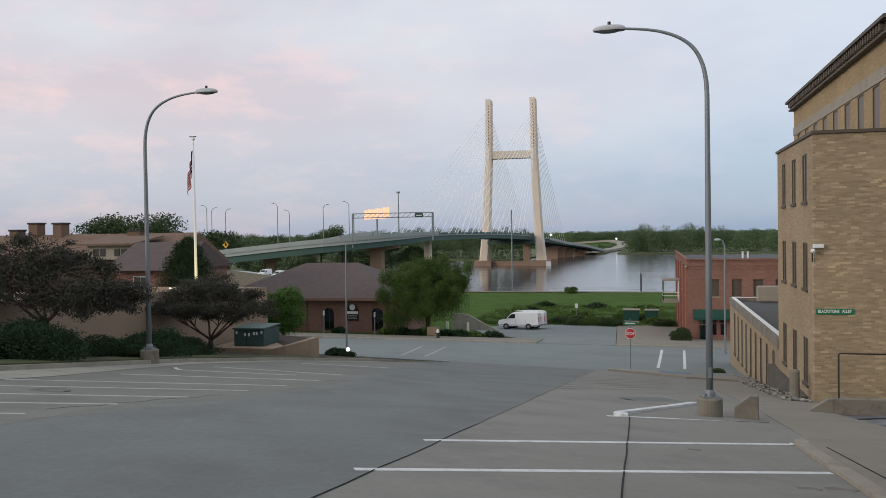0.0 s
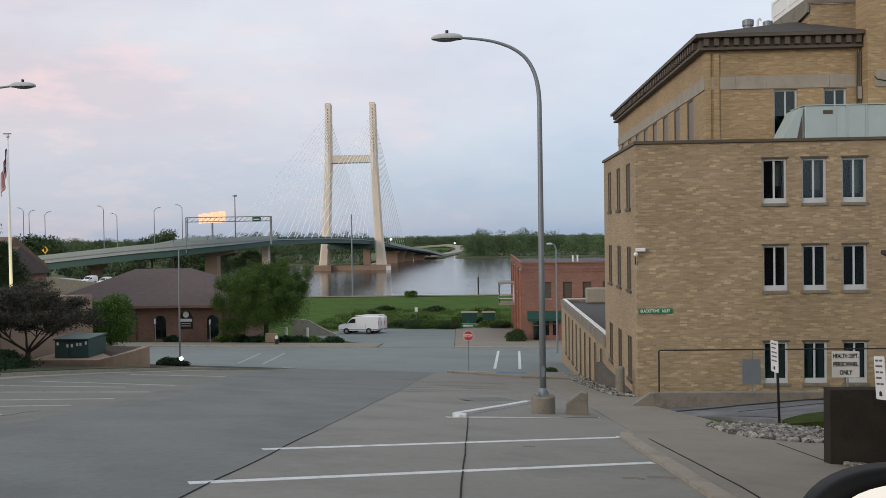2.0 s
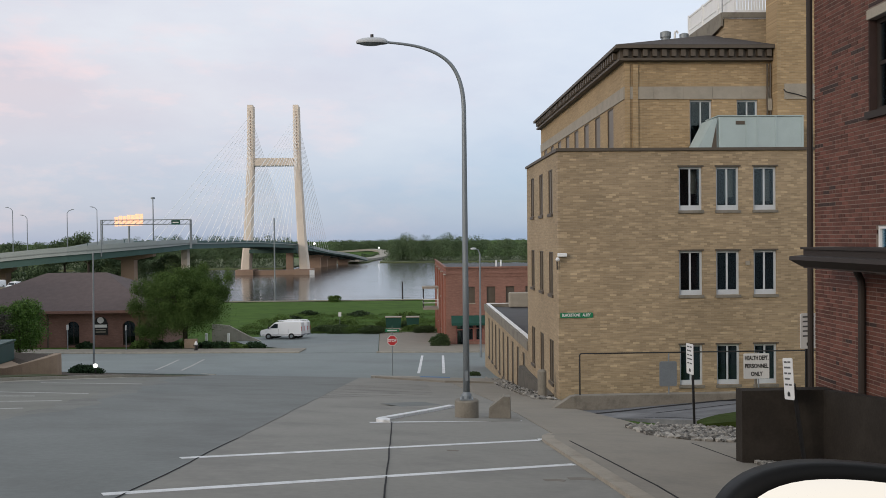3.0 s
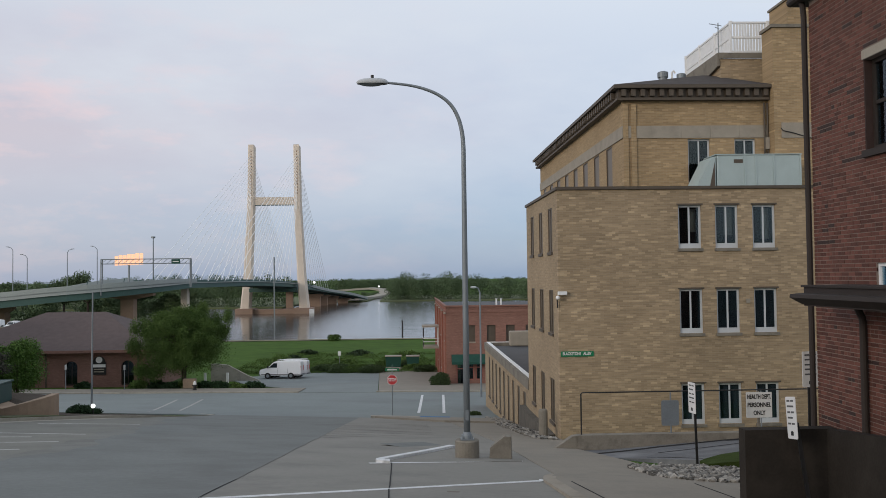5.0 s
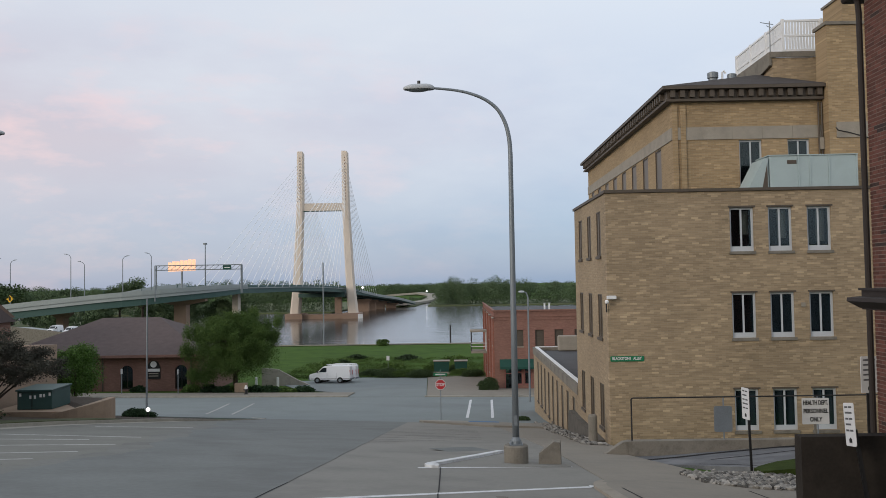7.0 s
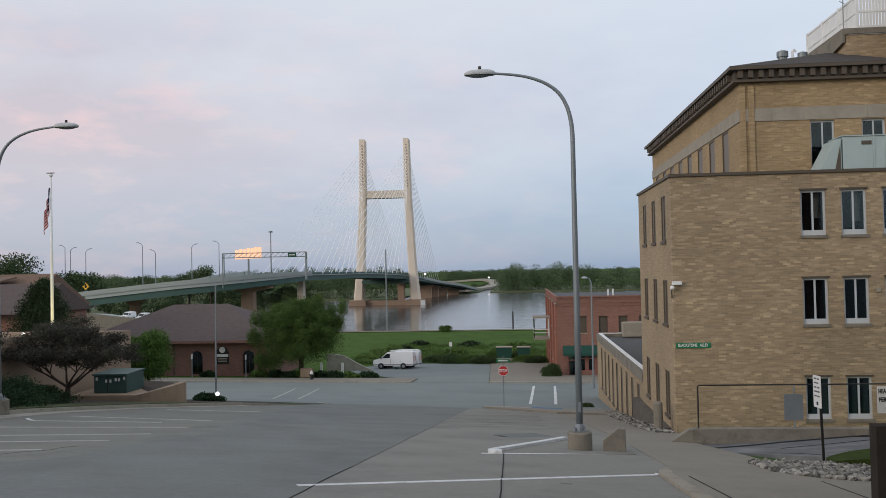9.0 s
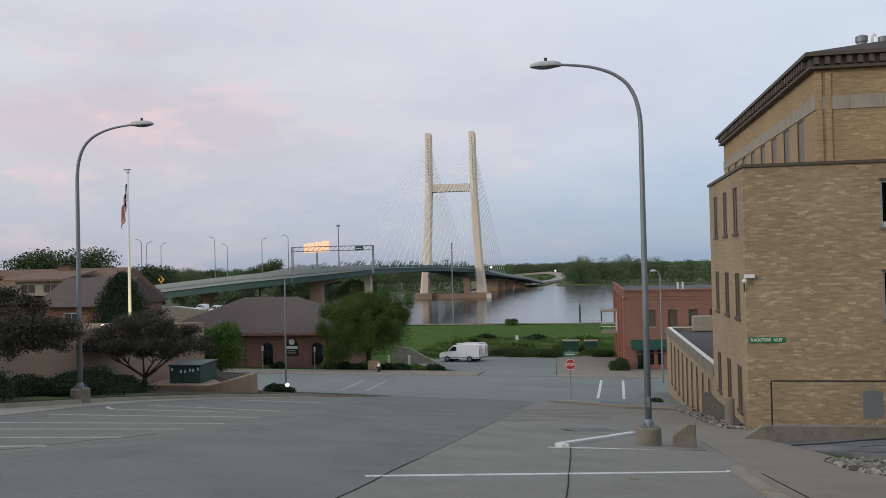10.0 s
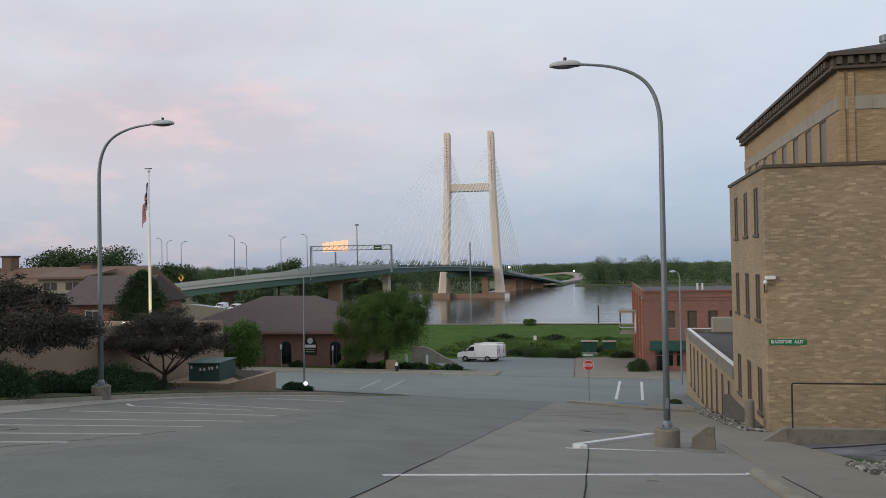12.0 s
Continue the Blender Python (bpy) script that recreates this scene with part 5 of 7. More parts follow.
def warning_sign():
    s = thing("warning_sign", (-150, 283, -5), "yellow diamond warning sign beside the bridge road", "road sign")
    bm = bmesh.new()
    c = Vector((-147.8, 280.0, -1.8))
    prism(bm, [c + Vector((1.25 * a, 0, 1.25 * d)) for a, d in ((-1, 0), (0, -1), (1, 0), (0, 1))], (0, 0.08, 0))
    part("panel", bm, YELLOW, s)
    bm = bmesh.new()
    box(bm, c + Vector((-0.35, -0.05, -0.6)), c + Vector((0.35, -0.004, 0.6)))
    part("mark", bm, SIGNBLACK, s)
    bm = bmesh.new()
    tube(bm, [c + Vector((0, 0.15, -5)), c + Vector((0, 0.15, 1.2))], 0.08, 6)
    part("post", bm, GALV, s)


warning_sign()


# ---- red brick corner building ----
def red_building():
    b = thing("corner_building", (4.1, 88.6, -9.6), "old two-storey red brick corner building with green awning", "building")
    x0, y0, y1, zt, zb = 3.88, 88.6, 124, -1.62, -12.5
    wins = [(6.0, 6.9, -5.25, -3.55), (8.13, 9.03, -5.25, -3.55), (10.14, 11.04, -5.25, -3.55), (12.2, 13.1, -5.25, -3.55)]
    door = [(4.9, 5.75, -9.7, -7.4), (5.95, 6.75, -9.2, -7.4), (6.9, 7.7, -9.2, -7.4)]
    bm = bmesh.new()
    pierced(bm, x0, 24, zb, zt, wins + door, along_x(y0))
    part("wall", bm, REDX, b)
    sw = [(92 + 5 * k, 93.2 + 5 * k, z, z + h) for k in range(5) for z, h in ((-5.4, 1.8), (-9.3, 2.2))]
    bm = bmesh.new()
    pierced(bm, y0 + 0.302, y1, zb, zt, sw, along_y(x0 + 0.002))
    part("wall", bm, REDY, b)
    bm = bmesh.new()
    box(bm, (x0 + 0.31, y0 + 0.31, -2.4), (24, y1, -2.2))
    part("roof", bm, ROOFMEM, b)
    bm = bmesh.new()
    box(bm, (x0 + 1.6, y0 + 2, zb), (24, y0 + 2.1, -2.3))
    part("inner_wall", bm, DARKROOM, b)
    for z, o in ((-1.618, 0.14), (-2.2, 0.07), (-2.5, 0.05)):
        for p, q in (((x0 - o, y0 - o, z), (24, y0 - 0.002, z + 0.16)), ((x0 - o, y0, z), (x0 - 0.002, y1, z + 0.16))):
            bm = bmesh.new()
            box(bm, p, q)
            part("cornice", bm, REDX, b)
    bm = bmesh.new()
    box(bm, (0, y0 - 0.06, -1.85), (0.25, y0 - 0.003, -1.65))
    dent = mesh_of("dentil", bm, REDX)
    for k in range(30):
        part("dentil", dent, REDX, b).location.x = x0 + 0.1 + 0.5 * k
    for a, c, z0, z1 in wins:
        w = window(b, along_x(y0), a, c, z0, z1, 0.07, (), rail=0.5, deep=0.14, frame_mat=TRIM, pane_mat=TRIM, sill=BAND)
        bm = bmesh.new()
        outline = [(a - 0.1, y0 - 0.04, z1 + 0.004), (c + 0.1, y0 - 0.04, z1 + 0.004)] + [((a + c) / 2 + (c - a + 0.2) / 2 * math.cos(t), y0 - 0.04, z1 + 0.02 + 0.28 * math.sin(t)) for t in (math.pi * k / 8 for k in range(1, 8))]
        prism(bm, outline, (0, 0.038, 0))
        part("arch", bm, REDX, w)
    for a, c, z0, z1 in door:
        window(b, along_x(y0), a, c, z0, z1, 0.11, (), rail=0.72, deep=0.06, frame_mat=REDFRAME, sill=None)
    for a, c, z0, z1 in sw:
        window(b, along_y(x0), a, c, z0, z1, 0.07, (), rail=0.5, deep=0.14, frame_mat=TRIM, sill=BAND)
    bm = bmesh.new()
    prism(bm, [(4.4, y0 - 0.01, -6.55), (4.4, y0 - 1.0, -7.25), (4.4, y0 - 1.0, -7.5), (4.4, y0 - 0.01, -7.4)], (3.5, 0, 0))
    part("awning", bm, AWNING, b, "dark green fabric awning")
    # brick piers with pale caps along the street side, and the balcony
    for y in (88.75, 96.5, 104.5, 112.5, 120.5):
        bm = bmesh.new()
        box(bm, (x0 - 0.16, y - 0.35 if y > 89 else y - 0.1, zb), (x0 - 0.002, y + 0.35, zt - 0.7))
        pier = part("brick_pier", bm, REDY, b)
        bm = bmesh.new()
        box(bm, (x0 - 0.28, y - 0.45, zt - 0.698), (x0 - 0.01, y + 0.45, zt - 0.58))
        soften(bm, 0.05, 1)
        part("pier_cap", bm, BAND, pier)
    bx0, bx1, by0, by1 = 1.75, x0 - 0.17, 105.2, 108.2
    bm = bmesh.new()
    box(bm, (bx0, by0, -7.3), (bx1, by1, -7.05))
    bal = part("balcony", bm, BAND, b)
    for x in (bx0 + 0.06, bx1 - 0.1):
        for y in (by0 + 0.06, by1 - 0.06):
            bm = bmesh.new()
            tube(bm, [(x, y, -7.05), (x, y, -4.7)], 0.06, 6)
            part("post", bm, BLACK if x < 2 else WHITE, bal)
    for z in (-6.1, -6.5):
        bm = bmesh.new()
        box(bm, (bx0, by0, z), (bx0 + 0.06, by1, z + 0.08))
        box(bm, (bx0 + 0.061, by0, z), (bx1, by0 + 0.06, z + 0.08))
        part("rail", bm, WHITE, bal)
    bm = bmesh.new()
    box(bm, (bx0 - 0.1, by0 - 0.1, -4.698), (bx1, by1 + 0.1, -4.5))
    part("balcony_roof", bm, BAND, bal)
    for x in (9.4, 9.9):
        bm = bmesh.new()
        tube(bm, [(x, 91, -2.21), (x, 91, -0.95), (x, 91, -0.85)], [0.09, 0.09, 0.13], 8)
        part("flue", bm, WHITE, b)


red_building()


def sign_lamp(x, y, h, name, label):
    z = land(x, y)
    s = thing(name, (x, y, z), label, "street lamp")
    bm = bmesh.new()
    tube(bm, [(x, y, z - 0.2), (x, y, z + h - 0.5), (x - 0.15, y, z + h - 0.1), (x - 0.5, y, z + h)], [0.09, 0.06, 0.05, 0.045], 8)
    part("pole", bm, GALV, s)
    bm = bmesh.new()
    ball(bm, (x - 0.55, y, z + h - 0.02), 0.24, 2, (1.1, 0.6, 0.42))
    part("head", bm, FRAMEW, s)
    return s


sign_lamp(6.05, 72.0, 9.25, "street_lamp", "slim grey street lamp by the far kerb")


# ---- low brown brick building with hipped roof ----
def hip_building():
    b = thing("hipped_building", (-36, 90, -9.2), "low brown brick building with hipped brown roof and arches", "building")
    x0, x1, y0, y1, zb, zt = -47, -26.9, 88.3, 104, -10, -5.45
    arch = [(-35.0, -33.7, -9.1, -6.6), (-29.3, -28.05, -9.1, -6.6), (-41.5, -40.2, -9.1, -6.6)]
    bm = bmesh.new()
    pierced(bm, x0, x1, zb, zt, arch, along_x(y0), 0.35)
    part("wall", bm, BROWNX, b)
    for xa in (x0, x1 - 0.35):
        bm = bmesh.new()
        box(bm, (xa, y0 + 0.351, zb), (xa + 0.35, y1, zt))
        part("wall", bm, BROWNX, b)
    bm = bmesh.new()
    box(bm, (x0 + 0.5, y0 + 1.2, zb), (x1 - 0.5, y0 + 1.3, zt))
    part("inner_wall", bm, DARKROOM, b)
    for a, c, z0, z1 in arch:
        bm = bmesh.new()
        mid, r = (a + c) / 2, (c - a) / 2
        top = [(mid + r * math.cos(t), y0 + 0.02, z1 - r * 0.9 + r * 0.9 * math.sin(t)) for t in (math.pi * k / 10 for k in range(11))]
        prism(bm, top + [(a, y0 + 0.02, z1 + 0.0), (c, y0 + 0.02, z1 + 0.0)][::1], (0, 0.3, 0))
        part("arch_head", bm, BROWNX, b)
        window(b, along_x(y0), a, c, z0 + 0.1, z1, 0.08, (0.5,), deep=0.28, frame_mat=DARKTRIM, sill=None)
    bm = bmesh.new()
    o = 0.9
    p = [bm.verts.new(q) for q in ((x0 - o, y0 - o, zt), (x1 + o, y0 - o, zt), (x1 + o, y1 + o, zt), (x0 - o, y1 + o, zt), (-40, 96, -1.9), (-33.5, 96, -1.9))]
    for f in ((0, 1, 5, 4), (1, 2, 5), (2, 3, 4, 5), (3, 0, 4), (0, 3, 2, 1)):
        bm.faces.new([p[i] for i in f])
    part("roof", bm, SHINGLEGREY, b)
    bm = bmesh.new()
    box(bm, (x0 - o, y0 - o - 0.05, zt - 0.28), (x1 + o, y0 - o + 0.1, zt - 0.004))
    box(bm, (x1 + o - 0.1, y0 - o + 0.11, zt - 0.28), (x1 + o + 0.05, y1 + o, zt - 0.004))
    part("fascia", bm, BROWNX, b)
    for x in (-36.8, -27.6):
        bm = bmesh.new()
        tube(bm, [(x, y0 - 0.1, zb), (x, y0 - 0.1, zt)], 0.08, 6)
        part("downpipe", bm, TRIM, b)
    # wall sign with rounded head
    bm = bmesh.new()
    top = [(-31.5 + 0.62 * math.cos(t), y0 - 0.1, -6.75 + 0.62 * math.sin(t)) for t in (math.pi * k / 10 for k in range(11))]
    prism(bm, top + [(-32.2, y0 - 0.1, -6.75), (-32.2, y0 - 0.1, -8.0), (-30.8, y0 - 0.1, -8.0), (-30.8, y0 - 0.1, -6.75)], (0, 0.09, 0))
    s = part("wall_sign", bm, SIGNBLACK, b, "black board with pale emblem and bars")
    bm = bmesh.new()
    box(bm, (-32.15, y0 - 0.12, -7.25), (-30.85, y0 - 0.102, -6.95))
    part("sign_bar", bm, SIGNWHITE, s)
    for z in (-7.5, -7.75):
        bm = bmesh.new()
        box(bm, (-32.0, y0 - 0.12, z), (-31.0, y0 - 0.102, z + 0.1))
        part("sign_bar", bm, BAND, s)
    bm = bmesh.new()
    tube(bm, [(-31.5, y0 - 0.12, -6.5), (-31.5, y0 - 0.101, -6.5)], 0.33, 16)
    part("emblem", bm, SIGNWHITE, s)


hip_building()


# ---- houses behind the wall ----
def gable_house():
    b = thing("house", (-60, 80, -4), "brown-roofed brick house with dormer and chimneys", "house")
    bm = bmesh.new()
    box(bm, (-75, 78, -8), (-48, 90, -1.3))
    part("wall", bm, REDX, b)
    bm = bmesh.new()
    prism(bm, [(-76, 76.8, -1.5), (-76, 84, 1.95), (-76, 91, -1.5)], (28.6, 0, 0))
    part("roof", bm, SHINGLEBR, b)
    bm = bmesh.new()
    box(bm, (-56.6, 77.4, -0.75), (-51.6, 80, 0.75))
    d = part("dormer", bm, BAND, b)
    bm = bmesh.new()
    prism(bm, [(-57.4, 76.6, 0.72), (-57.4, 82.5, 1.55), (-57.4, 82.5, 1.7), (-57.4, 76.6, 0.92)], (6.6, 0, 0))
    part("dormer_roof", bm, SHINGLEBR, d)
    for x in (-55.9, -55.1, -53.4, -52.6):
        bm = bmesh.new()
        box(bm, (x, 77.33, -0.4), (x + 0.6, 77.398, 0.35))
        part("pane", bm, BLACK, d)
    for x, w, h in ((-67.9, 1.1, 3.35), (-64.7, 1.1, 3.3), (-55.0, 1.5, 2.35), (-70.5, 1.0, 2.6)):
        bm = bmesh.new()
        box(bm, (x - w / 2, 83.2, 0.2), (x + w / 2, 84.6, h - 0.2))
        c = part("chimney", bm, SHINGLEBR, b)
        bm = bmesh.new()
        box(bm, (x - w / 2 - 0.1, 83.1, h - 0.198), (x + w / 2 + 0.1, 84.7, h))
        part("chimney_cap", bm, SHINGLE, c)
    b2 = thing("low_house", (-46, 70, -4), "brick house with broad grey-brown roof and ivy gable", "house")
    bm = bmesh.new()
    box(bm, (-49.3, 72.2, -8), (-43.2, 82, -1.4))
    part("wall", bm, REDX, b2)
    bm = bmesh.new()
    prism(bm, [(-50.3, 70.8, -1.6), (-50.3, 76.5, 1.0), (-50.3, 82.2, -1.6)], (7.6, 0, 0))
    prism(bm, [(-43.0, 69.6, -1.6), (-40.6, 69.6, 1.1), (-39.2, 69.6, -1.6)], (0, 1.6, 0))
    part("roof", bm, SHINGLEGREY, b2)
    bm = bmesh.new()
    box(bm, (-42.5, 70, -8), (-39.3, 71, -1.61))
    part("gable_wall", bm, REDX, b2)
    bm = bmesh.new()
    box(bm, (-47.8, 72.1, -3.7), (-46.2, 72.198, -2.2))
    w = part("window_frame", bm, FRAMEW, b2)
    for x in (-47.7, -46.95):
        bm = bmesh.new()
        box(bm, (x, 72.05, -3.6), (x + 0.66, 72.097, -2.3))
        part("pane", bm, BLACK, w)
    leaves("ivy", [((-40.4, 69.3, -2.7), (3.2, 0.6, 2.0)), ((-40.4, 69.3, -1.1), (2.5, 0.5, 1.5)), ((-40.35, 69.3, 0.1), (1.6, 0.5, 1.2)), ((-40.3, 69.3, 0.9), (0.7, 0.4, 0.7))], 32000, 0.075, IVY, b2, 0.2, seed=5)


gable_house()

# ---- retaining wall, hedges, transformer, planter ----
bm = bmesh.new()
prism(bm, [(-20.5, 4, -4), (-20.5, 43.5, -6.5), (-20.5, 43.5, -1.30), (-20.5, 30, -0.66), (-20.5, 22, -0.38), (-20.5, 4, 0.2)], (-0.35, 0, 0))
box(bm, (-34, 43.15, -6.5), (-20.852, 43.5, -1.30))
solid("retaining_wall", bm, TANSTUCCO, "tan stucco retaining wall behind the planted bed", "wall", "structure")
bm = bmesh.new()
box(bm, (-60, 2, -7.5), (-20.86, 43.14, -1.6))
solid("terrace", bm, WALK, "paved terrace behind the retaining wall", "terrace", "structure")


def juniper(cx, cy, rx, ry, h, seed):
    z = land(cx, cy) + 0.05
    s = thing("juniper_bush", (cx, cy, z), "dark green spreading juniper bush along the wall", "bush", "juniper bushes")
    r = random.Random(seed)
    blobs = [((cx + r.uniform(-0.5, 0.5) * rx, cy + r.uniform(-0.6, 0.6) * ry, z + h * r.uniform(0.25, 0.5)), (rx * r.uniform(0.45, 0.75), ry * r.uniform(0.4, 0.7), h * r.uniform(0.4, 0.6))) for _ in range(7)]
    blobs.append(((cx + 0.25, cy, z + h * 0.15), (rx * 1.1, ry * 0.95, h * 0.4)))
    blobs += [((cx + rx * r.uniform(-0.8, 0.8), cy + ry * r.uniform(-0.8, 0.8), z + h * r.uniform(0.3, 0.8)), (rx * 0.38, ry * 0.3, h * 0.2)) for _ in range(9)]
    leaves("foliage", blobs, 26000, 0.034, JUNIPER, s, 0.45, seed=seed)
    bm = bmesh.new()
    for k in range(4):
        tube(bm, [(cx, cy, z - 0.1), (cx + r.uniform(-0.6, 0.6) * rx, cy + r.uniform(-0.6, 0.6) * ry, z + h * 0.5)], [0.05, 0.015], 5)
    part("stem", bm, BARK, s)


for k in range(9):
    juniper(-18.3 + 0.7 * math.sin(k * 2.1), 10.5 + 2.55 * k + 0.5 * math.sin(k * 3.3), 1.6 + 0.3 * math.cos(k * 1.3), 1.7 + 0.4 * math.sin(k * 2.7), 1.2 - 0.06 * k + 0.24 * math.sin(k * 1.9 + 0.6), 20 + k)


def limb(bm, p, d, length, r, depth, rnd, tips, spread=0.6, rise=0.15):
    pts, rad = [p], [r]
    q, e = Vector(p), Vector(d).normalized()
    for k in range(3):
        e = (e + Vector((rnd.uniform(-1, 1), rnd.uniform(-1, 1), rnd.uniform(-0.5, 1) * 0.5 + rise)) * 0.22).normalized()
        q = q + e * length / 3
        pts.append(tuple(q))
        rad.append(r * (1 - 0.18 * (k + 1)))
    tube(bm, pts, rad, 6 if depth > 1 else 4)
    if depth == 0:
        tips.append(tuple(q))
        return
    for k in range(3 if depth > 1 else 2):
        f = (e + Vector((rnd.uniform(-1, 1), rnd.uniform(-1, 1), rnd.uniform(-0.35, 0.6))) * spread * 1.5).normalized()
        limb(bm, tuple(q), f, length * rnd.uniform(0.6, 0.85), r * 0.5, depth - 1, rnd, tips, spread, rise)


def crab_tree(x, y, zb, fork, blobs, seed, count, label, lean=(0, 0)):
    t = thing("crabapple_tree", (x, y, zb), label, "tree", "purple crabapple trees")
    rnd = random.Random(seed)
    bm = bmesh.new()
    tube(bm, [(x, y, zb - 0.2), (x + lean[0] * 0.5, y, zb + fork * 0.5), (x + lean[0], y + lean[1], zb + fork)], [0.15, 0.11, 0.10], 8)
    # loose sprays round a thinner core give the crown its ragged outline
    core = [(c, tuple(0.82 * q for q in r_)) for c, r_ in blobs]
    for k in range(70):
        c, r_ = blobs[rnd.randrange(len(blobs))]
        a, e = rnd.uniform(0, 6.28), rnd.uniform(-0.9, 1.2)
        q = rnd.uniform(0.75, 1.08)
        w = rnd.uniform(0.16, 0.42)
        core.append(((c[0] + r_[0] * q * math.cos(a) * math.cos(e), c[1] + r_[1] * q * math.sin(a) * math.cos(e), c[2] + r_[2] * q * math.sin(e)), (w * 1.3, w * 1.3, w * 0.7)))
    tips = []
    for k in range(6):
        a = 2 * math.pi * k / 6 + rnd.uniform(-0.3, 0.3)
        limb(bm, (x + lean[0], y + lean[1], zb + fork - 0.05), (math.cos(a), math.sin(a), 0.75), 1.15, 0.06, 2, rnd, tips)
    part("trunk", bm, BARK, t)
    leaves("crown", core + [(p, (0.35, 0.35, 0.25)) for p in tips], count, 0.036, PURPLELEAF, t, 0.05, seed=seed)
    bm = bmesh.new()
    for k in range(260):
        c, r_ = blobs[rnd.randrange(len(blobs))]
        a, e = rnd.uniform(0, 6.28), rnd.uniform(-0.7, 0.6)
        d = Vector((math.cos(a) * math.cos(e), math.sin(a) * math.cos(e), math.sin(e)))
        p = Vector(c) + Vector((d.x * r_[0], d.y * r_[1], d.z * r_[2])) * 0.6
        tube(bm, [p, p + Vector((d.x * r_[0], d.y * r_[1], d.z * r_[2])) * 0.55 + Vector((0, 0, rnd.uniform(-0.2, 0.1)))], [0.015, 0.005], 3)
    tagged(part("twig_mass", bm, BARK, t), kind="stuff")


crab_tree(-18.4, 23.0, land(-18.4, 23), 1.2, [((-18.6, 23, 0.35), (2.3, 2.2, 1.15)), ((-20.3, 23, 0.25), (1.5, 1.8, 0.9)), ((-16.9, 23, -0.05), (1.7, 1.8, 0.8)), ((-18.7, 23, 1.0), (1.3, 1.4, 0.8)), ((-16.2, 23.2, -0.3), (1.0, 1.2, 0.5)), ((-17.4, 23, -0.45), (1.5, 1.6, 0.5)), ((-21.6, 23, 0.5), (1.3, 1.5, 0.8))], 3, 62000, "spreading crabapple tree with dark purple leaves above the wall")
crab_tree(-18.4, 33.2, land(-18.4, 33.2), 0.75, [((-18.3, 33.2, -1.15), (2.2, 1.9, 0.8)), ((-20.1, 33.2, -1.35), (1.0, 1.3, 0.6)), ((-16.6, 33.2, -1.55), (1.0, 1.3, 0.65)), ((-18.2, 33.2, -0.62), (1.3, 1.2, 0.45)), ((-17.4, 33.2, -1.7), (1.1, 1.2, 0.4)), ((-19.2, 33.2, -1.65), (1.0, 1.2, 0.4))], 4, 46000, "small crabapple tree with dark purple leaves over junipers", (0.1, 0))


def transformer():
    x0, x1, y0, y1 = -19.4, -17.85, 37.4, 39.2
    zb = -3.74
    t = thing("transformer", (-18.7, 38, zb), "dark green steel transformer cabinet with small labels", "transformer")
    bm = bmesh.new()
    box(bm, (x0, y0, zb), (x1, y1, zb + 0.80))
    soften(bm, 0.03, 2)
    part("body", bm, TEAL, t)
    bm = bmesh.new()
    prism(bm, [(x0 - 0.05, y0 - 0.06, zb + 0.802), (x1 + 0.05, y0 - 0.06, zb + 0.802), (x1 + 0.05, y0 - 0.06, zb + 0.87), (x0 - 0.05, y0 - 0.06, zb + 0.87)], (0, y1 - y0 + 0.12, 0.05))
    part("lid", bm, TEAL, t)
    for x, z in ((-19.3, 0.58), (-18.85, 0.48), (-18.65, 0.48), (-18.4, 0.54), (-18.25, 0.54), (-18.0, 0.6)):
        bm = bmesh.new()
        box(bm, (x, y0 - 0.014, zb + z), (x + 0.09, y0 - 0.002, zb + z + 0.14))
        part("label_plate", bm, SIGNWHITE, t)
    bm = bmesh.new()
    box(bm, (-18.75, y0 - 0.012, zb + 0.02), (-18.72, y0 - 0.002, zb + 0.79))
    part("door_seam", bm, BLACK, t)
    return t


bm = bmesh.new()
box(bm, (-20.3, 36.75, -5.2), (-16.45, 40.2, -3.745))
solid("transformer_plinth", bm, PLANTER, "tan stone plinth under the transformer", "plinth", "structure")
transformer()
bm = bmesh.new()
front = curve_pts((-17.6, 36.6, 0), (-15.7, 36.4, 0), (-15.5, 38.0, 0), 8) + curve_pts((-15.5, 38.1, 0), (-15.5, 39.6, 0), (-17.2, 40.2, 0), 6)
for a, c in zip(front, front[1:]):
    a, c = Vector(a), Vector(c)
    if (c - a).length > 0.01:
        n = Vector((c.y - a.y, a.x - c.x, 0)).normalized() * 0.3
        prism(bm, [(a.x, a.y, -5.6), (c.x, c.y, -5.6), (c.x, c.y, lerp(c.x, [(-17.6, -3.85), (-15.1, -3.3)])), (a.x, a.y, lerp(a.x, [(-17.6, -3.85), (-15.1, -3.3)]))], -n)
solid("planter_wall", bm, PLANTER, "curved low tan stone planter wall", "planter", "structure")
bm = bmesh.new()
prism(bm, [(-17.5, 36.9, -4.2), (-16.0, 37.0, -3.75), (-15.8, 38.4, -3.7), (-16.4, 39.6, -3.7), (-20, 42, -3.8)], (0, 0, 0.12))
solid("planter_soil", bm, SOIL, "dark mulch in the curved planter", "planting bed", "structure")


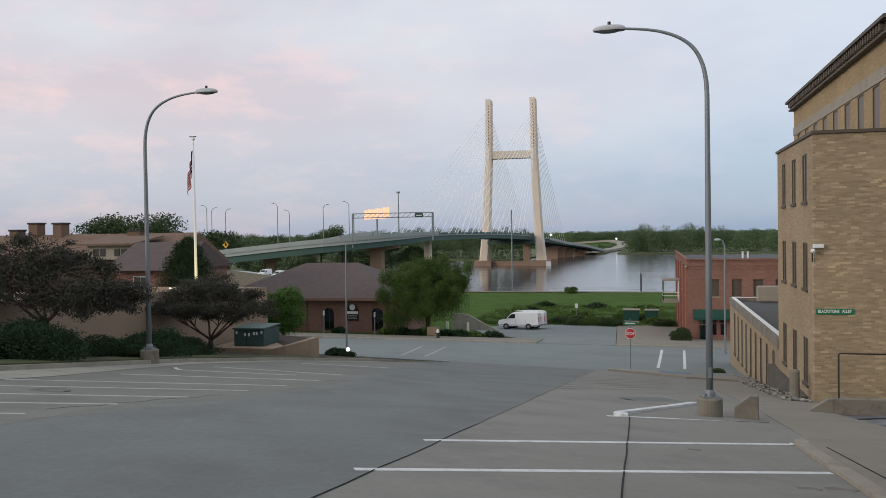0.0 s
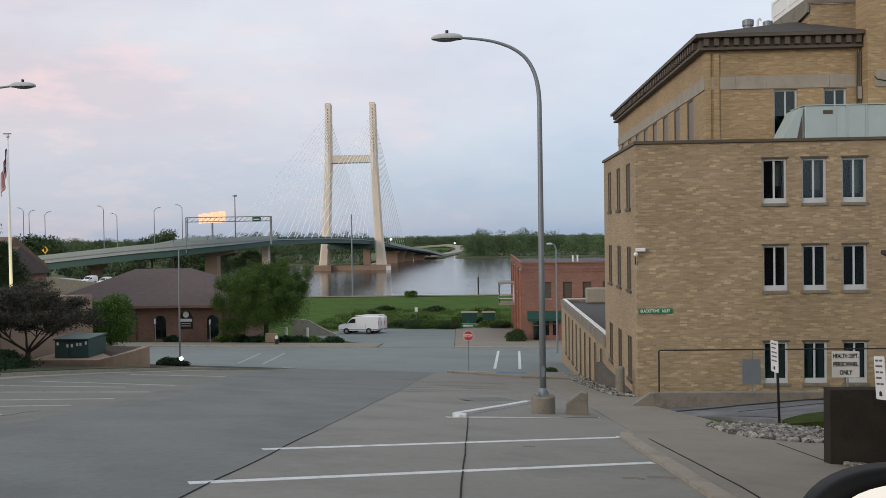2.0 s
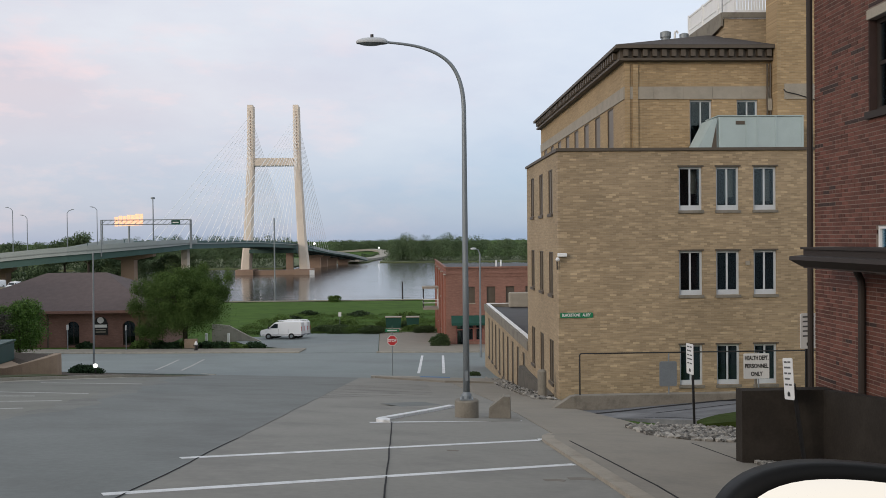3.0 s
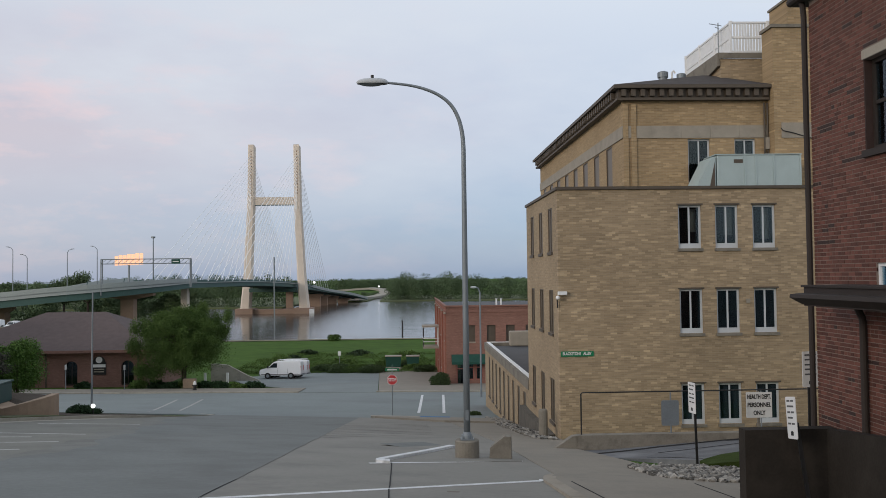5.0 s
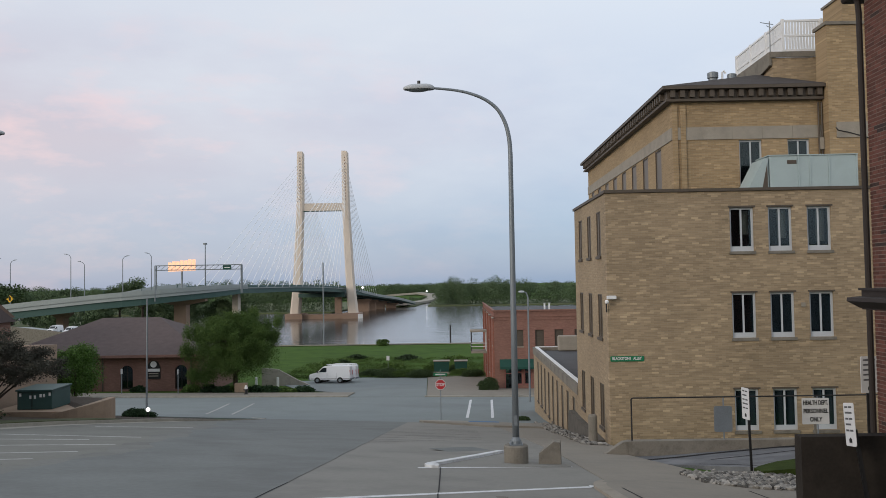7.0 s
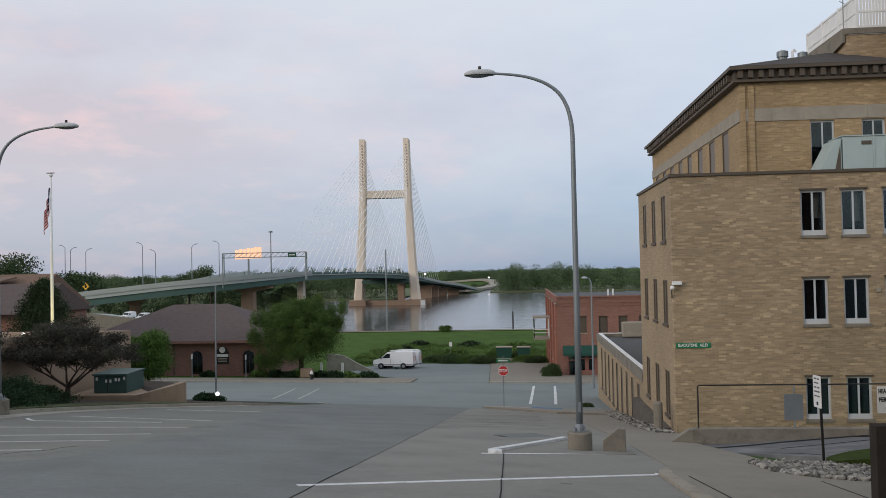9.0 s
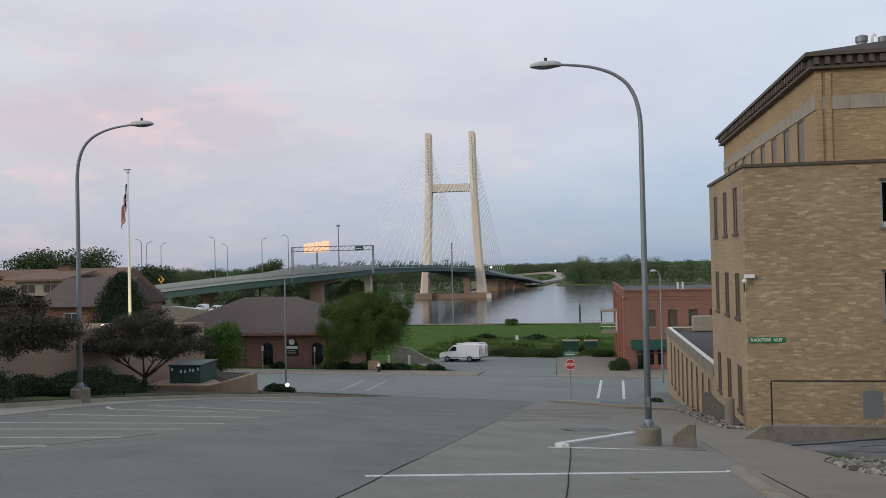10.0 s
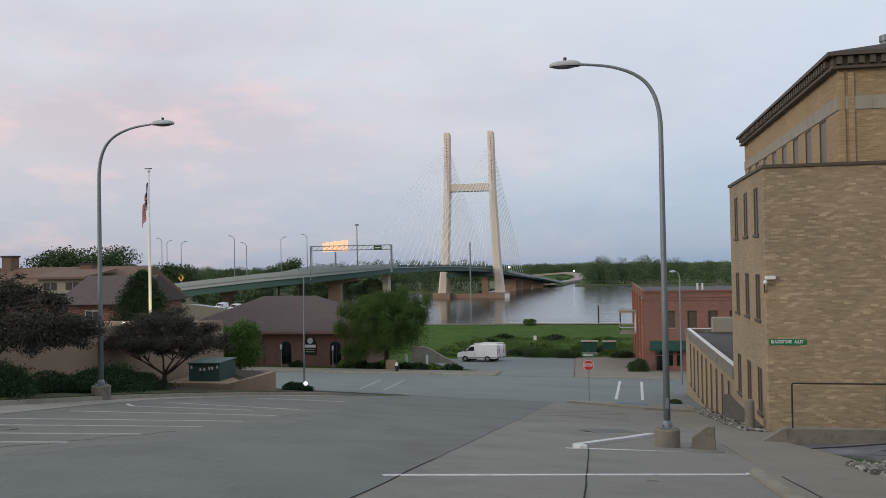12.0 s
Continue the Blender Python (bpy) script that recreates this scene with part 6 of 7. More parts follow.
def round_bush(name, c, radii, count, size, material, label, seed, group=""):
    s = thing(name, (c[0], c[1], c[2] - radii[2]), label, "bush", group)
    r = random.Random(seed)
    blobs = [((c[0], c[1], c[2]), (radii[0] * 0.8, radii[1] * 0.8, radii[2] * 0.85))]
    for k in range(9):
        a, e = r.uniform(0, 6.28), r.uniform(-0.6, 1.2)
        blobs.append(((c[0] + radii[0] * 0.6 * math.cos(a) * math.cos(e), c[1] + radii[1] * 0.6 * math.sin(a) * math.cos(e), c[2] + radii[2] * 0.6 * math.sin(e)), tuple(q * r.uniform(0.35, 0.5) for q in radii)))
    leaves("foliage", blobs, count, size, material, s, 0.5, seed=seed)
    bm = bmesh.new()
    tube(bm, [(c[0], c[1], c[2] - radii[2] - 0.3), (c[0], c[1], c[2])], [0.1, 0.04], 6)
    part("stem", bm, BARK, s)
    return s


round_bush("shrub", (-20.5, 45.6, -2.95), (1.75, 1.4, 1.52), 34000, 0.045, BUSHLEAF, "tall rounded bright green shrub behind the transformer", 8)
round_bush("low_bush", (-15.95, 42.4, -4.88), (0.88, 0.8, 0.46), 6000, 0.045, JUNIPER, "low dark bush at the planter end", 9)
round_bush("low_bush", (-36.5 + 4.0, 86.8, -9.0), (1.0, 0.7, 0.5), 800, 0.12, JUNIPER, "low dark bush against the brown building", 10)
round_bush("clipped_bush", (3.2, 86.6, -9.2), (1.2, 1.0, 1.05), 9000, 0.06, DARKLEAF, "clipped dark green bush at the red building corner", 11)
round_bush("low_bush", (4.1, 55.6, land(4.1, 55.6) + 0.1), (0.6, 0.45, 0.16), 2500, 0.05, DARKLEAF, "low dark plants at the street corner", 15)
for k in range(8):
    round_bush("low_bush", (-26.6 + 1.6 * k, 85.2 + 0.5 * math.sin(k * 2), -8.75 - 0.06 * k), (1.1, 0.9, 0.55 + 0.12 * math.sin(k * 3)), 1000, 0.12, JUNIPER if k % 3 else GREENLEAF, "low bush in the bed under the tree", 30 + k, "bed bushes")


def green_tree():
    x, y = -22.4, 86
    zb = land(x, y)
    t = thing("green_tree", (x, y, zb), "rounded fresh green tree beside the brown building", "tree")
    rnd = random.Random(12)
    bm = bmesh.new()
    tips = []
    tube(bm, [(x, y, zb - 0.3), (x, y, zb + 2.2)], [0.28, 0.22], 8)
    for k in range(6):
        a = k * 1.05
        limb(bm, (x, y, zb + 1.8), (math.cos(a), math.sin(a), 1.0), 2.6, 0.13, 2, rnd, tips)
    part("trunk", bm, BARK, t)
    blobs = [((x - 0.2, y, -4.4), (4.3, 3.6, 3.5)), ((x - 0.2, y, -5.6), (4.7, 3.8, 2.4))]
    for k in range(46):
        a, e = rnd.uniform(0, 6.28), rnd.uniform(-0.85, 1.2)
        q = 0.55 + 0.42 * rnd.random()
        blobs.append(((x - 0.2 + 5.6 * q * math.cos(a) * math.cos(e), y + 4.0 * q * math.sin(a) * math.cos(e), -4.7 + 4.6 * q * math.sin(e) + 0.25 * math.cos(a)), tuple(rnd.uniform(0.5, 1.15) for _ in range(3))))
    leaves("crown", blobs + [(p, (0.8, 0.8, 0.6)) for p in tips], 140000, 0.062, GREENLEAF, t, 0.1, seed=12)


green_tree()


# ---- far woods ----
def far_woods():
    r = np.random.RandomState(4)
    blobs, near = [], []

    def tree(x, y, zb, h, w):
        for k in range(5):
            f = 0.10 + 0.185 * k
            blobs.append(((x + r.normal() * w * 0.22, y + r.normal() * w * 0.2, zb + h * f), (w * (0.6, 0.8, 0.9, 0.8, 0.55)[k] * r.uniform(0.85, 1.15), w * 0.6, h * 0.17)))
    right = [(-20, 17), (-12, 18.5), (-6, 22.5), (2, 24), (8, 22), (12, 18.5), (24, 19.5), (30, 22.5), (42, 24), (56, 22.5), (68, 18.5), (80, 19), (100, 17), (140, 18.5), (400, 19)]
    for k in range(120):
        x = -16 + 420 * ((k + r.rand()) / 120) ** 1.3
        tree(x, 716 + r.rand() * 34, -18.3, lerp(x, right) * r.uniform(0.82, 1.09), 6.5 + 4 * r.rand())
    left = [(-330, 20), (-210, 20), (-150, 19), (-132, 20), (-118, 21), (-110, 24), (-99, 25.5), (-91, 24), (-84, 20)]
    for k in range(110):
        x = -330 + 246 * (k + r.rand()) / 110
        tree(x, 596 + r.rand() * 26, -18.3, lerp(x, left) * r.uniform(0.78, 0.98), 5 + 2 * r.rand())
    for k in range(150):
        x = -1000 + 900 * (k + r.rand()) / 150
        tree(x, 900 + r.rand() * 40, -18.3, 18 + 6 * r.rand() + 3 * math.sin(x * 0.02), 10 + 4 * r.rand())
    for k in range(90):
        x = -330 + 240 * (k + r.rand()) / 90
        near.append((x, 330 + r.rand() * 60, 7 + 3.5 * r.rand(), 5 + 2 * r.rand()))
    for k in range(170):
        x = -1100 + 2200 * (k + r.rand()) / 170
        tree(x, 1260 + r.rand() * 60, -17.0, 14.5 + 3.0 * r.rand(), 15 + 4 * r.rand())
    for k in range(26):
        x = -58 + 34 * (k + r.rand()) / 26
        tree(x, 775 + 3.2 * (x + 58) + 20 * r.rand(), -18.0, 3.5 + 2 * r.rand(), 3.5)
    for k in range(40):
        x = -100 + 160 * (k + r.rand()) / 40
        tree(x, 1150 + r.rand() * 60, -17.5, 14 + 4 * r.rand(), 11 + 4 * r.rand())
    leaves("far_woods", blobs, 560000, 0.52, FARLEAF, None, 0.5, seed=6, outward=1.6)
    blobs.clear()
    for x, y, h, w in near:
        tree(x, y, -14.5, h, w)
    leaves("bank_woods", blobs, 90000, 0.42, FARLEAF, None, 0.5, seed=7, outward=1.6)
    tagged(bpy.data.objects["bank_woods"], "low green woods behind the bridge approach", "woods", "", "stuff")
    ob = bpy.data.objects["far_woods"]
    tagged(ob, "dense green woods along the far river bank", "woods", "", "stuff")


far_woods()
bm = bmesh.new()
prism(bm, [(-700, 200, -20), (-92, 200, -20), (-82, 240, -20), (-88, 320, -20), (-110, 420, -20), (-700, 460, -20)], (0, 0, 5.2))
solid("near_bank", bm, FARGROUND, "low wooded river bank under the bridge approach", "ground", "structure")


def bank_tree(x, y, zb, h, w, seed, count, size, mat_=None, name="bank_tree"):
    t = thing(name, (x, y, zb), "leafy green tree beyond the roofs", "tree", "distant trees")
    rnd = random.Random(seed)
    bm = bmesh.new()
    tips = []
    tube(bm, [(x, y, zb - 0.5), (x, y, zb + h * 0.35)], [h * 0.03, h * 0.02], 6)
    for k in range(5):
        a = k * 1.26 + rnd.random()
        limb(bm, (x, y, zb + h * 0.3), (math.cos(a), math.sin(a), 1.1), h * 0.25, h * 0.012, 1, rnd, tips)
    part("trunk", bm, BARK, t)
    blobs = [((x + rnd.uniform(-0.45, 0.45) * w, y + rnd.uniform(-0.3, 0.3) * w, zb + h * rnd.uniform(0.45, 0.85)), tuple(w * rnd.uniform(0.2, 0.36) for _ in range(2)) + (h * rnd.uniform(0.1, 0.18),)) for _ in range(12)]
    leaves("crown", blobs, count, size, mat_ or GREENLEAF, t, 0.2, seed=seed)


bank_tree(-90, 135, -9, 15, 14, 41, 12000, 0.22, DARKLEAF)
bank_tree(-79, 140, -9, 12.0, 9, 42, 6000, 0.22, DARKLEAF)
for k, (x, y, h, w) in enumerate(((-113, 330, 21, 12), (-125, 340, 18, 12), (-148, 345, 17, 14), (-170, 350, 19, 14), (-106, 345, 18, 9), (-190, 340, 19, 14), (-102, 350, 18, 10))):
    bank_tree(x * 1.08, y, -13, h * 0.9, w, 50 + k, 9000, 0.32, FARLEAF)


# ---- signs, rails and small street things ----
def lettering(name, words, size, at, turn, material, parent, stretch=1.0):
    """Raised lettering with the built-in font, upright, its middle at a point, facing -y before it is turned about z."""
    cu = bpy.data.curves.new(name, "FONT")
    cu.body, cu.size, cu.align_x, cu.align_y, cu.extrude = words, size, "CENTER", "CENTER", 0.002
    cu.offset = size * 0.03
    ob = bpy.data.objects.new(name, cu)
    me = bpy.data.meshes.new_from_object(ob)
    bpy.data.objects.remove(ob)
    me.transform(pose(*at, 0, 0, turn) @ pose(0, 0, 0, 90) @ Matrix.Diagonal((stretch, 1, 1, 1)))
    me.materials.clear()
    me.materials.append(material)
    return part(name, me, material, parent)


def plate(w, h, d, m, corner=0.03):
    """A thin upright plate with rounded corners, facing -y before m."""
    bm = bmesh.new()
    ring = []
    for cx, cz, a0 in ((w / 2 - corner, h / 2 - corner, 0), (-w / 2 + corner, h / 2 - corner, 90), (-w / 2 + corner, -h / 2 + corner, 180), (w / 2 - corner, -h / 2 + corner, 270)):
        for k in range(4):
            t = radians(a0 + 30 * k)
            ring.append((cx + corner * math.cos(t), -d / 2, cz + corner * math.sin(t)))
    prism(bm, ring, (0, d, 0))
    bmesh.ops.transform(bm, matrix=m, verts=bm.verts)
    return bm


def alley_sign():
    s = thing("alley_name_sign", (6.33, 31.98, -1.4), "small green street name plate on tan brick", "street sign")
    part("plate", plate(1.25, 0.2, 0.02, pose(6.34, 31.97, -1.39, 0, 0, 0)), GREENSIGN, s)
    lettering("lettering", "BLACKSTONE", 0.15, (6.13, 31.955, -1.385), 0, SIGNWHITE, s, 0.74)
    lettering("lettering", "ALLEY", 0.15, (6.72, 31.955, -1.385), 0, SIGNWHITE, s, 0.74)


alley_sign()


def stop_sign():
    x, y = -1.05, 52.4
    zb = land(x, y)
    s = thing("stop_sign", (x, y, zb), "red octagonal stop sign with green street name plates", "stop sign")
    bm = bmesh.new()
    tube(bm, [(x, y, zb - 0.2), (x, y, -3.85)], 0.03, 6)
    part("post", bm, GALV, s)
    bm = bmesh.new()
    oct_ = lambda r, yy: [(x + r * math.cos(radians(22.5 + 45 * k)), yy, -4.7 + r * math.sin(radians(22.5 + 45 * k))) for k in range(8)]
    prism(bm, oct_(0.335, y - 0.055), (0, 0.015, 0))
    part("border", bm, SIGNWHITE, s)
    bm = bmesh.new()
    prism(bm, oct_(0.305, y - 0.066), (0, 0.008, 0))
    part("face", bm, RED, s)
    lettering("lettering", "STOP", 0.26, (x, y - 0.075, -4.7), 0, SIGNWHITE, s, 0.82)
    bm = bmesh.new()
    box(bm, (x - 0.42, y - 0.02, -4.17), (x + 0.42, y - 0.005, -4.0))
    part("name_plate", bm, GREENSIGN, s)
    bm = bmesh.new()
    box(bm, (x - 0.008, y - 0.4, -3.99), (x + 0.008, y + 0.4, -3.82))
    part("name_plate", bm, GREENSIGN, s)
    bm = bmesh.new()
    box(bm, (x - 0.3, y - 0.026, -4.12), (x + 0.3, y - 0.021, -4.05))
    part("name_bar", bm, SIGNWHITE, s)


stop_sign()


SIGNGREY = mat("faded_lettering", (0.09, 0.09, 0.095), 0.7, 0.1, 0.3, 0.0)


def notice_sign(x, y, zt, h, w, turn, lean, label):
    zb = land(x, y)
    s = thing("parking_sign", (x, y, zb), label, "parking sign", "parking notice signs")
    m = pose(x, y, zb, 0, lean, 0)
    bm = bmesh.new()
    box(bm, (-0.026, -0.02, -0.3), (0.026, 0.02, zt - zb - 0.62 * h))
    bmesh.ops.transform(bm, matrix=m, verts=bm.verts)
    part("post", bm, BLACK, s)
    c = m @ Vector((0, 0, zt - zb - h / 2))
    mm = pose(*c, 0, lean, turn) @ pose(0, -0.06, 0)
    part("plate", plate(w, h, 0.012, mm), SIGNWHITE, s)
    r = random.Random(int(x * 10))
    for zz, n in ((0.40, 2), (0.27, 1), (0.13, 2), (0.0, 1), (-0.14, 2)):
        edge = -0.36 * w
        for k in range(n):
            ww = 0.72 * w / n - (0.05 * w if n > 1 else r.uniform(0.0, 0.2) * w)
            bm = bmesh.new()
            box(bm, (edge, -0.0085, zz * h - 0.022 * h), (edge + ww, -0.0068, zz * h + 0.022 * h))
            bmesh.ops.transform(bm, matrix=mm, verts=bm.verts)
            part("text_bar", bm, SIGNGREY, s)
            edge += ww + 0.08 * w
    bm = bmesh.new()
    prism(bm, [(-0.05, -0.009, -0.42 * h), (0.05, -0.009, -0.42 * h), (0.05, -0.009, -0.34 * h), (0.0, -0.009, -0.3 * h), (-0.05, -0.009, -0.34 * h)], (0, 0.0022, 0))
    bmesh.ops.transform(bm, matrix=mm, verts=bm.verts)
    part("symbol", bm, SIGNBLACK, s)


notice_sign(6.95, 20.5, -1.05, 0.74, 0.42, -86, -1.5, "white parking notice on a black post in stones")
notice_sign(5.95, 12.55, -0.25, 0.62, 0.36, -93, -8, "white parking notice on a leaning black post")
notice_sign(8.56, 18.0, -0.1, 0.76, 0.42, 15, 0, "white parking notice beside the brick corner")


def health_sign():
    x, y = 9.1, 22.0
    zb = land(x, y)
    s = thing("health_sign", (x, y, zb), "white board sign with black capitals on a post", "sign")
    bm = bmesh.new()
    tube(bm, [(x, y, zb - 0.2), (x, y, -1.5)], 0.035, 8)
    part("post", bm, OLDCONC, s)
    part("board", plate(0.68, 0.66, 0.02, pose(x, y - 0.05, -1.85), 0.02), SIGNWHITE, s)
    for words, z in (("HEALTH DEPT.", -1.64), ("PERSONNEL", -1.85), ("ONLY", -2.06)):
        lettering("lettering", words, 0.155, (x, y - 0.064, z), 0, SIGNBLACK, s, 0.62 if len(words) > 10 else 0.74)


health_sign()


def pipe_rail():
    y, z0, z1 = 26.14, -3.32, -2.04
    s = thing("pipe_rail", (5.27, y, z0), "dark steel pipe rail along the low alley wall", "railing")
    for x in (5.27, 8.06, 10.9, 13.7):
        bm = bmesh.new()
        tube(bm, [(x, y, z0 - 0.1), (x, y, z1 - 0.03)], 0.024, 8)
        part("post", bm, BLACK if x < 6 else GALV, s)
    bm = bmesh.new()
    tube(bm, [(5.27, y, z1 - 0.06), (5.29, y, z1 - 0.01), (5.34, y, z1), (16.5, y, z1)], 0.021, 8)
    part("rail", bm, BLACK, s)
    part("blank_plate", plate(0.55, 0.78, 0.012, pose(8.03, y - 0.04, -2.7), 0.06), GALV, s, "back of a grey metal sign plate")


pipe_rail()


def camera_box():
    s = thing("security_camera", (5.7, 31.9, 0.8), "white security camera bracketed on the building corner", "security camera")
    bm = bmesh.new()
    box(bm, (5.62, 31.72, 0.84), (5.95, 31.95, 0.97))
    soften(bm, 0.02, 2)
    part("housing", bm, WHITE, s)
    bm = bmesh.new()
    ball(bm, (5.60, 31.78, 0.74), 0.08, 2)
    part("dome", bm, WHITE, s)
    bm = bmesh.new()
    tube(bm, [(5.60, 31.9, 0.7), (5.61, 31.94, 0.35)], 0.025, 6)
    part("conduit", bm, BLACK, s)


camera_box()


def wall_pipes():
    s = thing("conduit", (15.3, 35.9, 5), "thin rusty conduits beside the stair tower", "pipe")
    for x in (15.40, 15.54):
        bm = bmesh.new()
        tube(bm, [(x, 35.88, 4.62), (x, 35.88, 8.9)], 0.035, 6)
        part("pipe", bm, TRIM, s)
    bm = bmesh.new()
    box(bm, (15.42, 35.8, 6.9), (15.58, 35.9, 7.4))
    part("junction_box", bm, BAND, s)
    c = thing("cable", (16, 35.3, 7.5), "slack black cable on the stair tower", "cable")
    bm = bmesh.new()
    tube(bm, [(15.85, 35.29, 7.72), (15.95, 35.29, 7.6), (16.4, 35.29, 7.5), (17.4, 35.29, 7.2)], 0.02, 5)
    part("wire", bm, BLACK, c)


wall_pipes()


def round_sign_pole():
    x, y = -15.5, 42.4
    zb = land(x, y)
    s = thing("sign_pole", (x, y, zb), "tall thin grey pole at the drive mouth", "pole")
    bm = bmesh.new()
    tube(bm, [(x, y, zb - 0.2), (x + 0.05, y, 1.03)], [0.055, 0.035], 8)
    part("pole", bm, GALV, s)
    g = thing("globe_light", (-15.28, 42.0, land(-15.28, 42)), "small white globe light beside the bush", "lamp")
    bm = bmesh.new()
    tube(bm, [(-15.28, 42.0, land(-15.28, 42) - 0.1), (-15.28, 42.0, -4.55)], 0.03, 6)
    part("stem", bm, BLACK, g)
    bm = bmesh.new()
    ball(bm, (-15.28, 42.0, -4.47), 0.105, 3)
    part("globe", bm, glow_mat("globe_glow", (1.0, 0.97, 0.92), 1.6), g, smooth=True)


round_sign_pole()


def arch_post(x, y, h):
    zb = land(x, y)
    s = thing("sign_post", (x, y, zb), "thin pale post before the arched brown building", "post", "thin posts")
    bm = bmesh.new()
    tube(bm, [(x, y, zb - 0.1), (x, y, zb + h)], 0.045, 6)
    part("shaft", bm, GALV, s)
    bm = bmesh.new()
    box(bm, (x - 0.02, y - 0.2, zb + h - 0.45), (x + 0.02, y + 0.2, zb + h + 0.02))
    part("plate", bm, SIGNWHITE, s)


arch_post(-32.3, 81.8, 2.45)
arch_post(-26.85, 81.8, 2.4)


def hydrant():
    x, y = -20.0, 80.6
    zb = land(x, y) + 0.1
    s = thing("fire_hydrant", (x, y, zb), "black fire hydrant with white bonnet", "fire hydrant")
    bm = bmesh.new()
    tube(bm, [(x, y, zb - 0.05), (x, y, zb + 0.06), (x, y, zb + 0.07), (x, y, zb + 0.5)], [0.2, 0.2, 0.14, 0.14], 12)
    part("barrel", bm, BLACK, s)
    bm = bmesh.new()
    tube(bm, [(x, y, zb + 0.5), (x, y, zb + 0.62), (x, y, zb + 0.75), (x, y, zb + 0.84)], [0.16, 0.16, 0.11, 0.05], 12)
    part("bonnet", bm, SIGNWHITE, s)
    bm = bmesh.new()
    tube(bm, [(x - 0.24, y, zb + 0.42), (x + 0.24, y, zb + 0.42)], 0.06, 8)
    part("nozzle", bm, BLACK, s)


hydrant()


# ---- flagpole ----
def flagpole():
    x, y, zb, zt = -29.68, 52, -2.6, 8.0
    s = thing("flagpole", (x, y, zb), "tall white flagpole lit yellow at its foot", "flagpole")
    bm = bmesh.new()
    tube(bm, [(x, y, zb - 3), (x, y, 2), (x, y, zt)], [0.11, 0.09, 0.05], 12)
    part("pole", bm, WHITE, s, smooth=True)
    bm = bmesh.new()
    ball(bm, (x, y, zt + 0.12), 0.12, 2)
    part("finial", bm, WHITE, s, smooth=True)
    bm = bmesh.new()
    box(bm, (x - 0.28, y - 0.05, zt + 0.24), (x + 0.22, y + 0.05, zt + 0.29))
    part("finial_wings", bm, BLACK, s)
    # limp flag
    nu, nv = 18, 26
    navy, white, red = mat("flag_navy", (0.02, 0.025, 0.07), 0.8, 0.1, 0.5), mat("flag_white", (0.8, 0.78, 0.78), 0.8, 0.1, 0.5), mat("flag_red", (0.45, 0.04, 0.06), 0.8, 0.1, 0.5)
    bm = bmesh.new()
    grid = []
    for i in range(nu + 1):
        u = i / nu
        grid.append([])
        for j in range(nv + 1):
            v = j / nv
            px = x - 0.07 - 0.50 * u * (1 - 0.35 * v) * (0.6 + 0.4 * v) - 0.05 * math.sin(u * 9) * v
            py = y - 0.12 * math.sin(u * 14 + v * 2) - 0.08 * u
            pz = 7.35 - 1.45 * v - 1.65 * u ** 1.1 + 0.05 * math.sin(u * 8)
            grid[-1].append(bm.verts.new((px, py, pz)))
    for i in range(nu):
        for j in range(nv):
            f = bm.faces.new((grid[i][j], grid[i + 1][j], grid[i + 1][j + 1], grid[i][j + 1]))
            k = int(j / 2)
            f.material_index = 0 if (i < nu * 0.42 and k < 9) else (2 if k % 2 == 0 else 1)
    fl = thing("flag", (x, y, 5.5), "limp red, white and navy striped flag on its pole", "flag")
    ob = part("cloth", bm, navy, fl, smooth=True)
    ob.data.materials.append(white)
    ob.data.materials.append(red)
    ob.modifiers.new("thickness", "SOLIDIFY").thickness = 0.01
    for px, py in ((-20.7, 34.0), (-20.7, 36.6)):
        zl = lerp(py, [(30, -0.66), (43.5, -1.30)])
        g = thing("flood_light", (px, py, zl), "small bright flood light on the wall top", "lamp", "flag flood lights")
        bm = bmesh.new()
        tube(bm, [(px, py, zl - 0.02), (px, py, zl + 0.1)], 0.03, 6)
        part("stem", bm, BLACK, g)
        bm = bmesh.new()
        ball(bm, (px, py, zl + 0.11), 0.06, 2, (1.3, 1, 0.6))
        part("lens", bm, glow_mat("flood_glow", (1.0, 0.97, 0.9), 2.5), g)
    la = bpy.data.lights.new("flag_spot", "SPOT")
    la.energy, la.spot_size, la.spot_blend, la.color, la.shadow_soft_size = 9000, radians(17), 0.6, (1.0, 0.80, 0.22), 0.05
    sp = new("flag_spot", la)
    sp.matrix_world = look((-28.4, 49.0, -2.2), (x, y, 0.6))
    la.energy, la.spot_size = 420, radians(60)


flagpole()


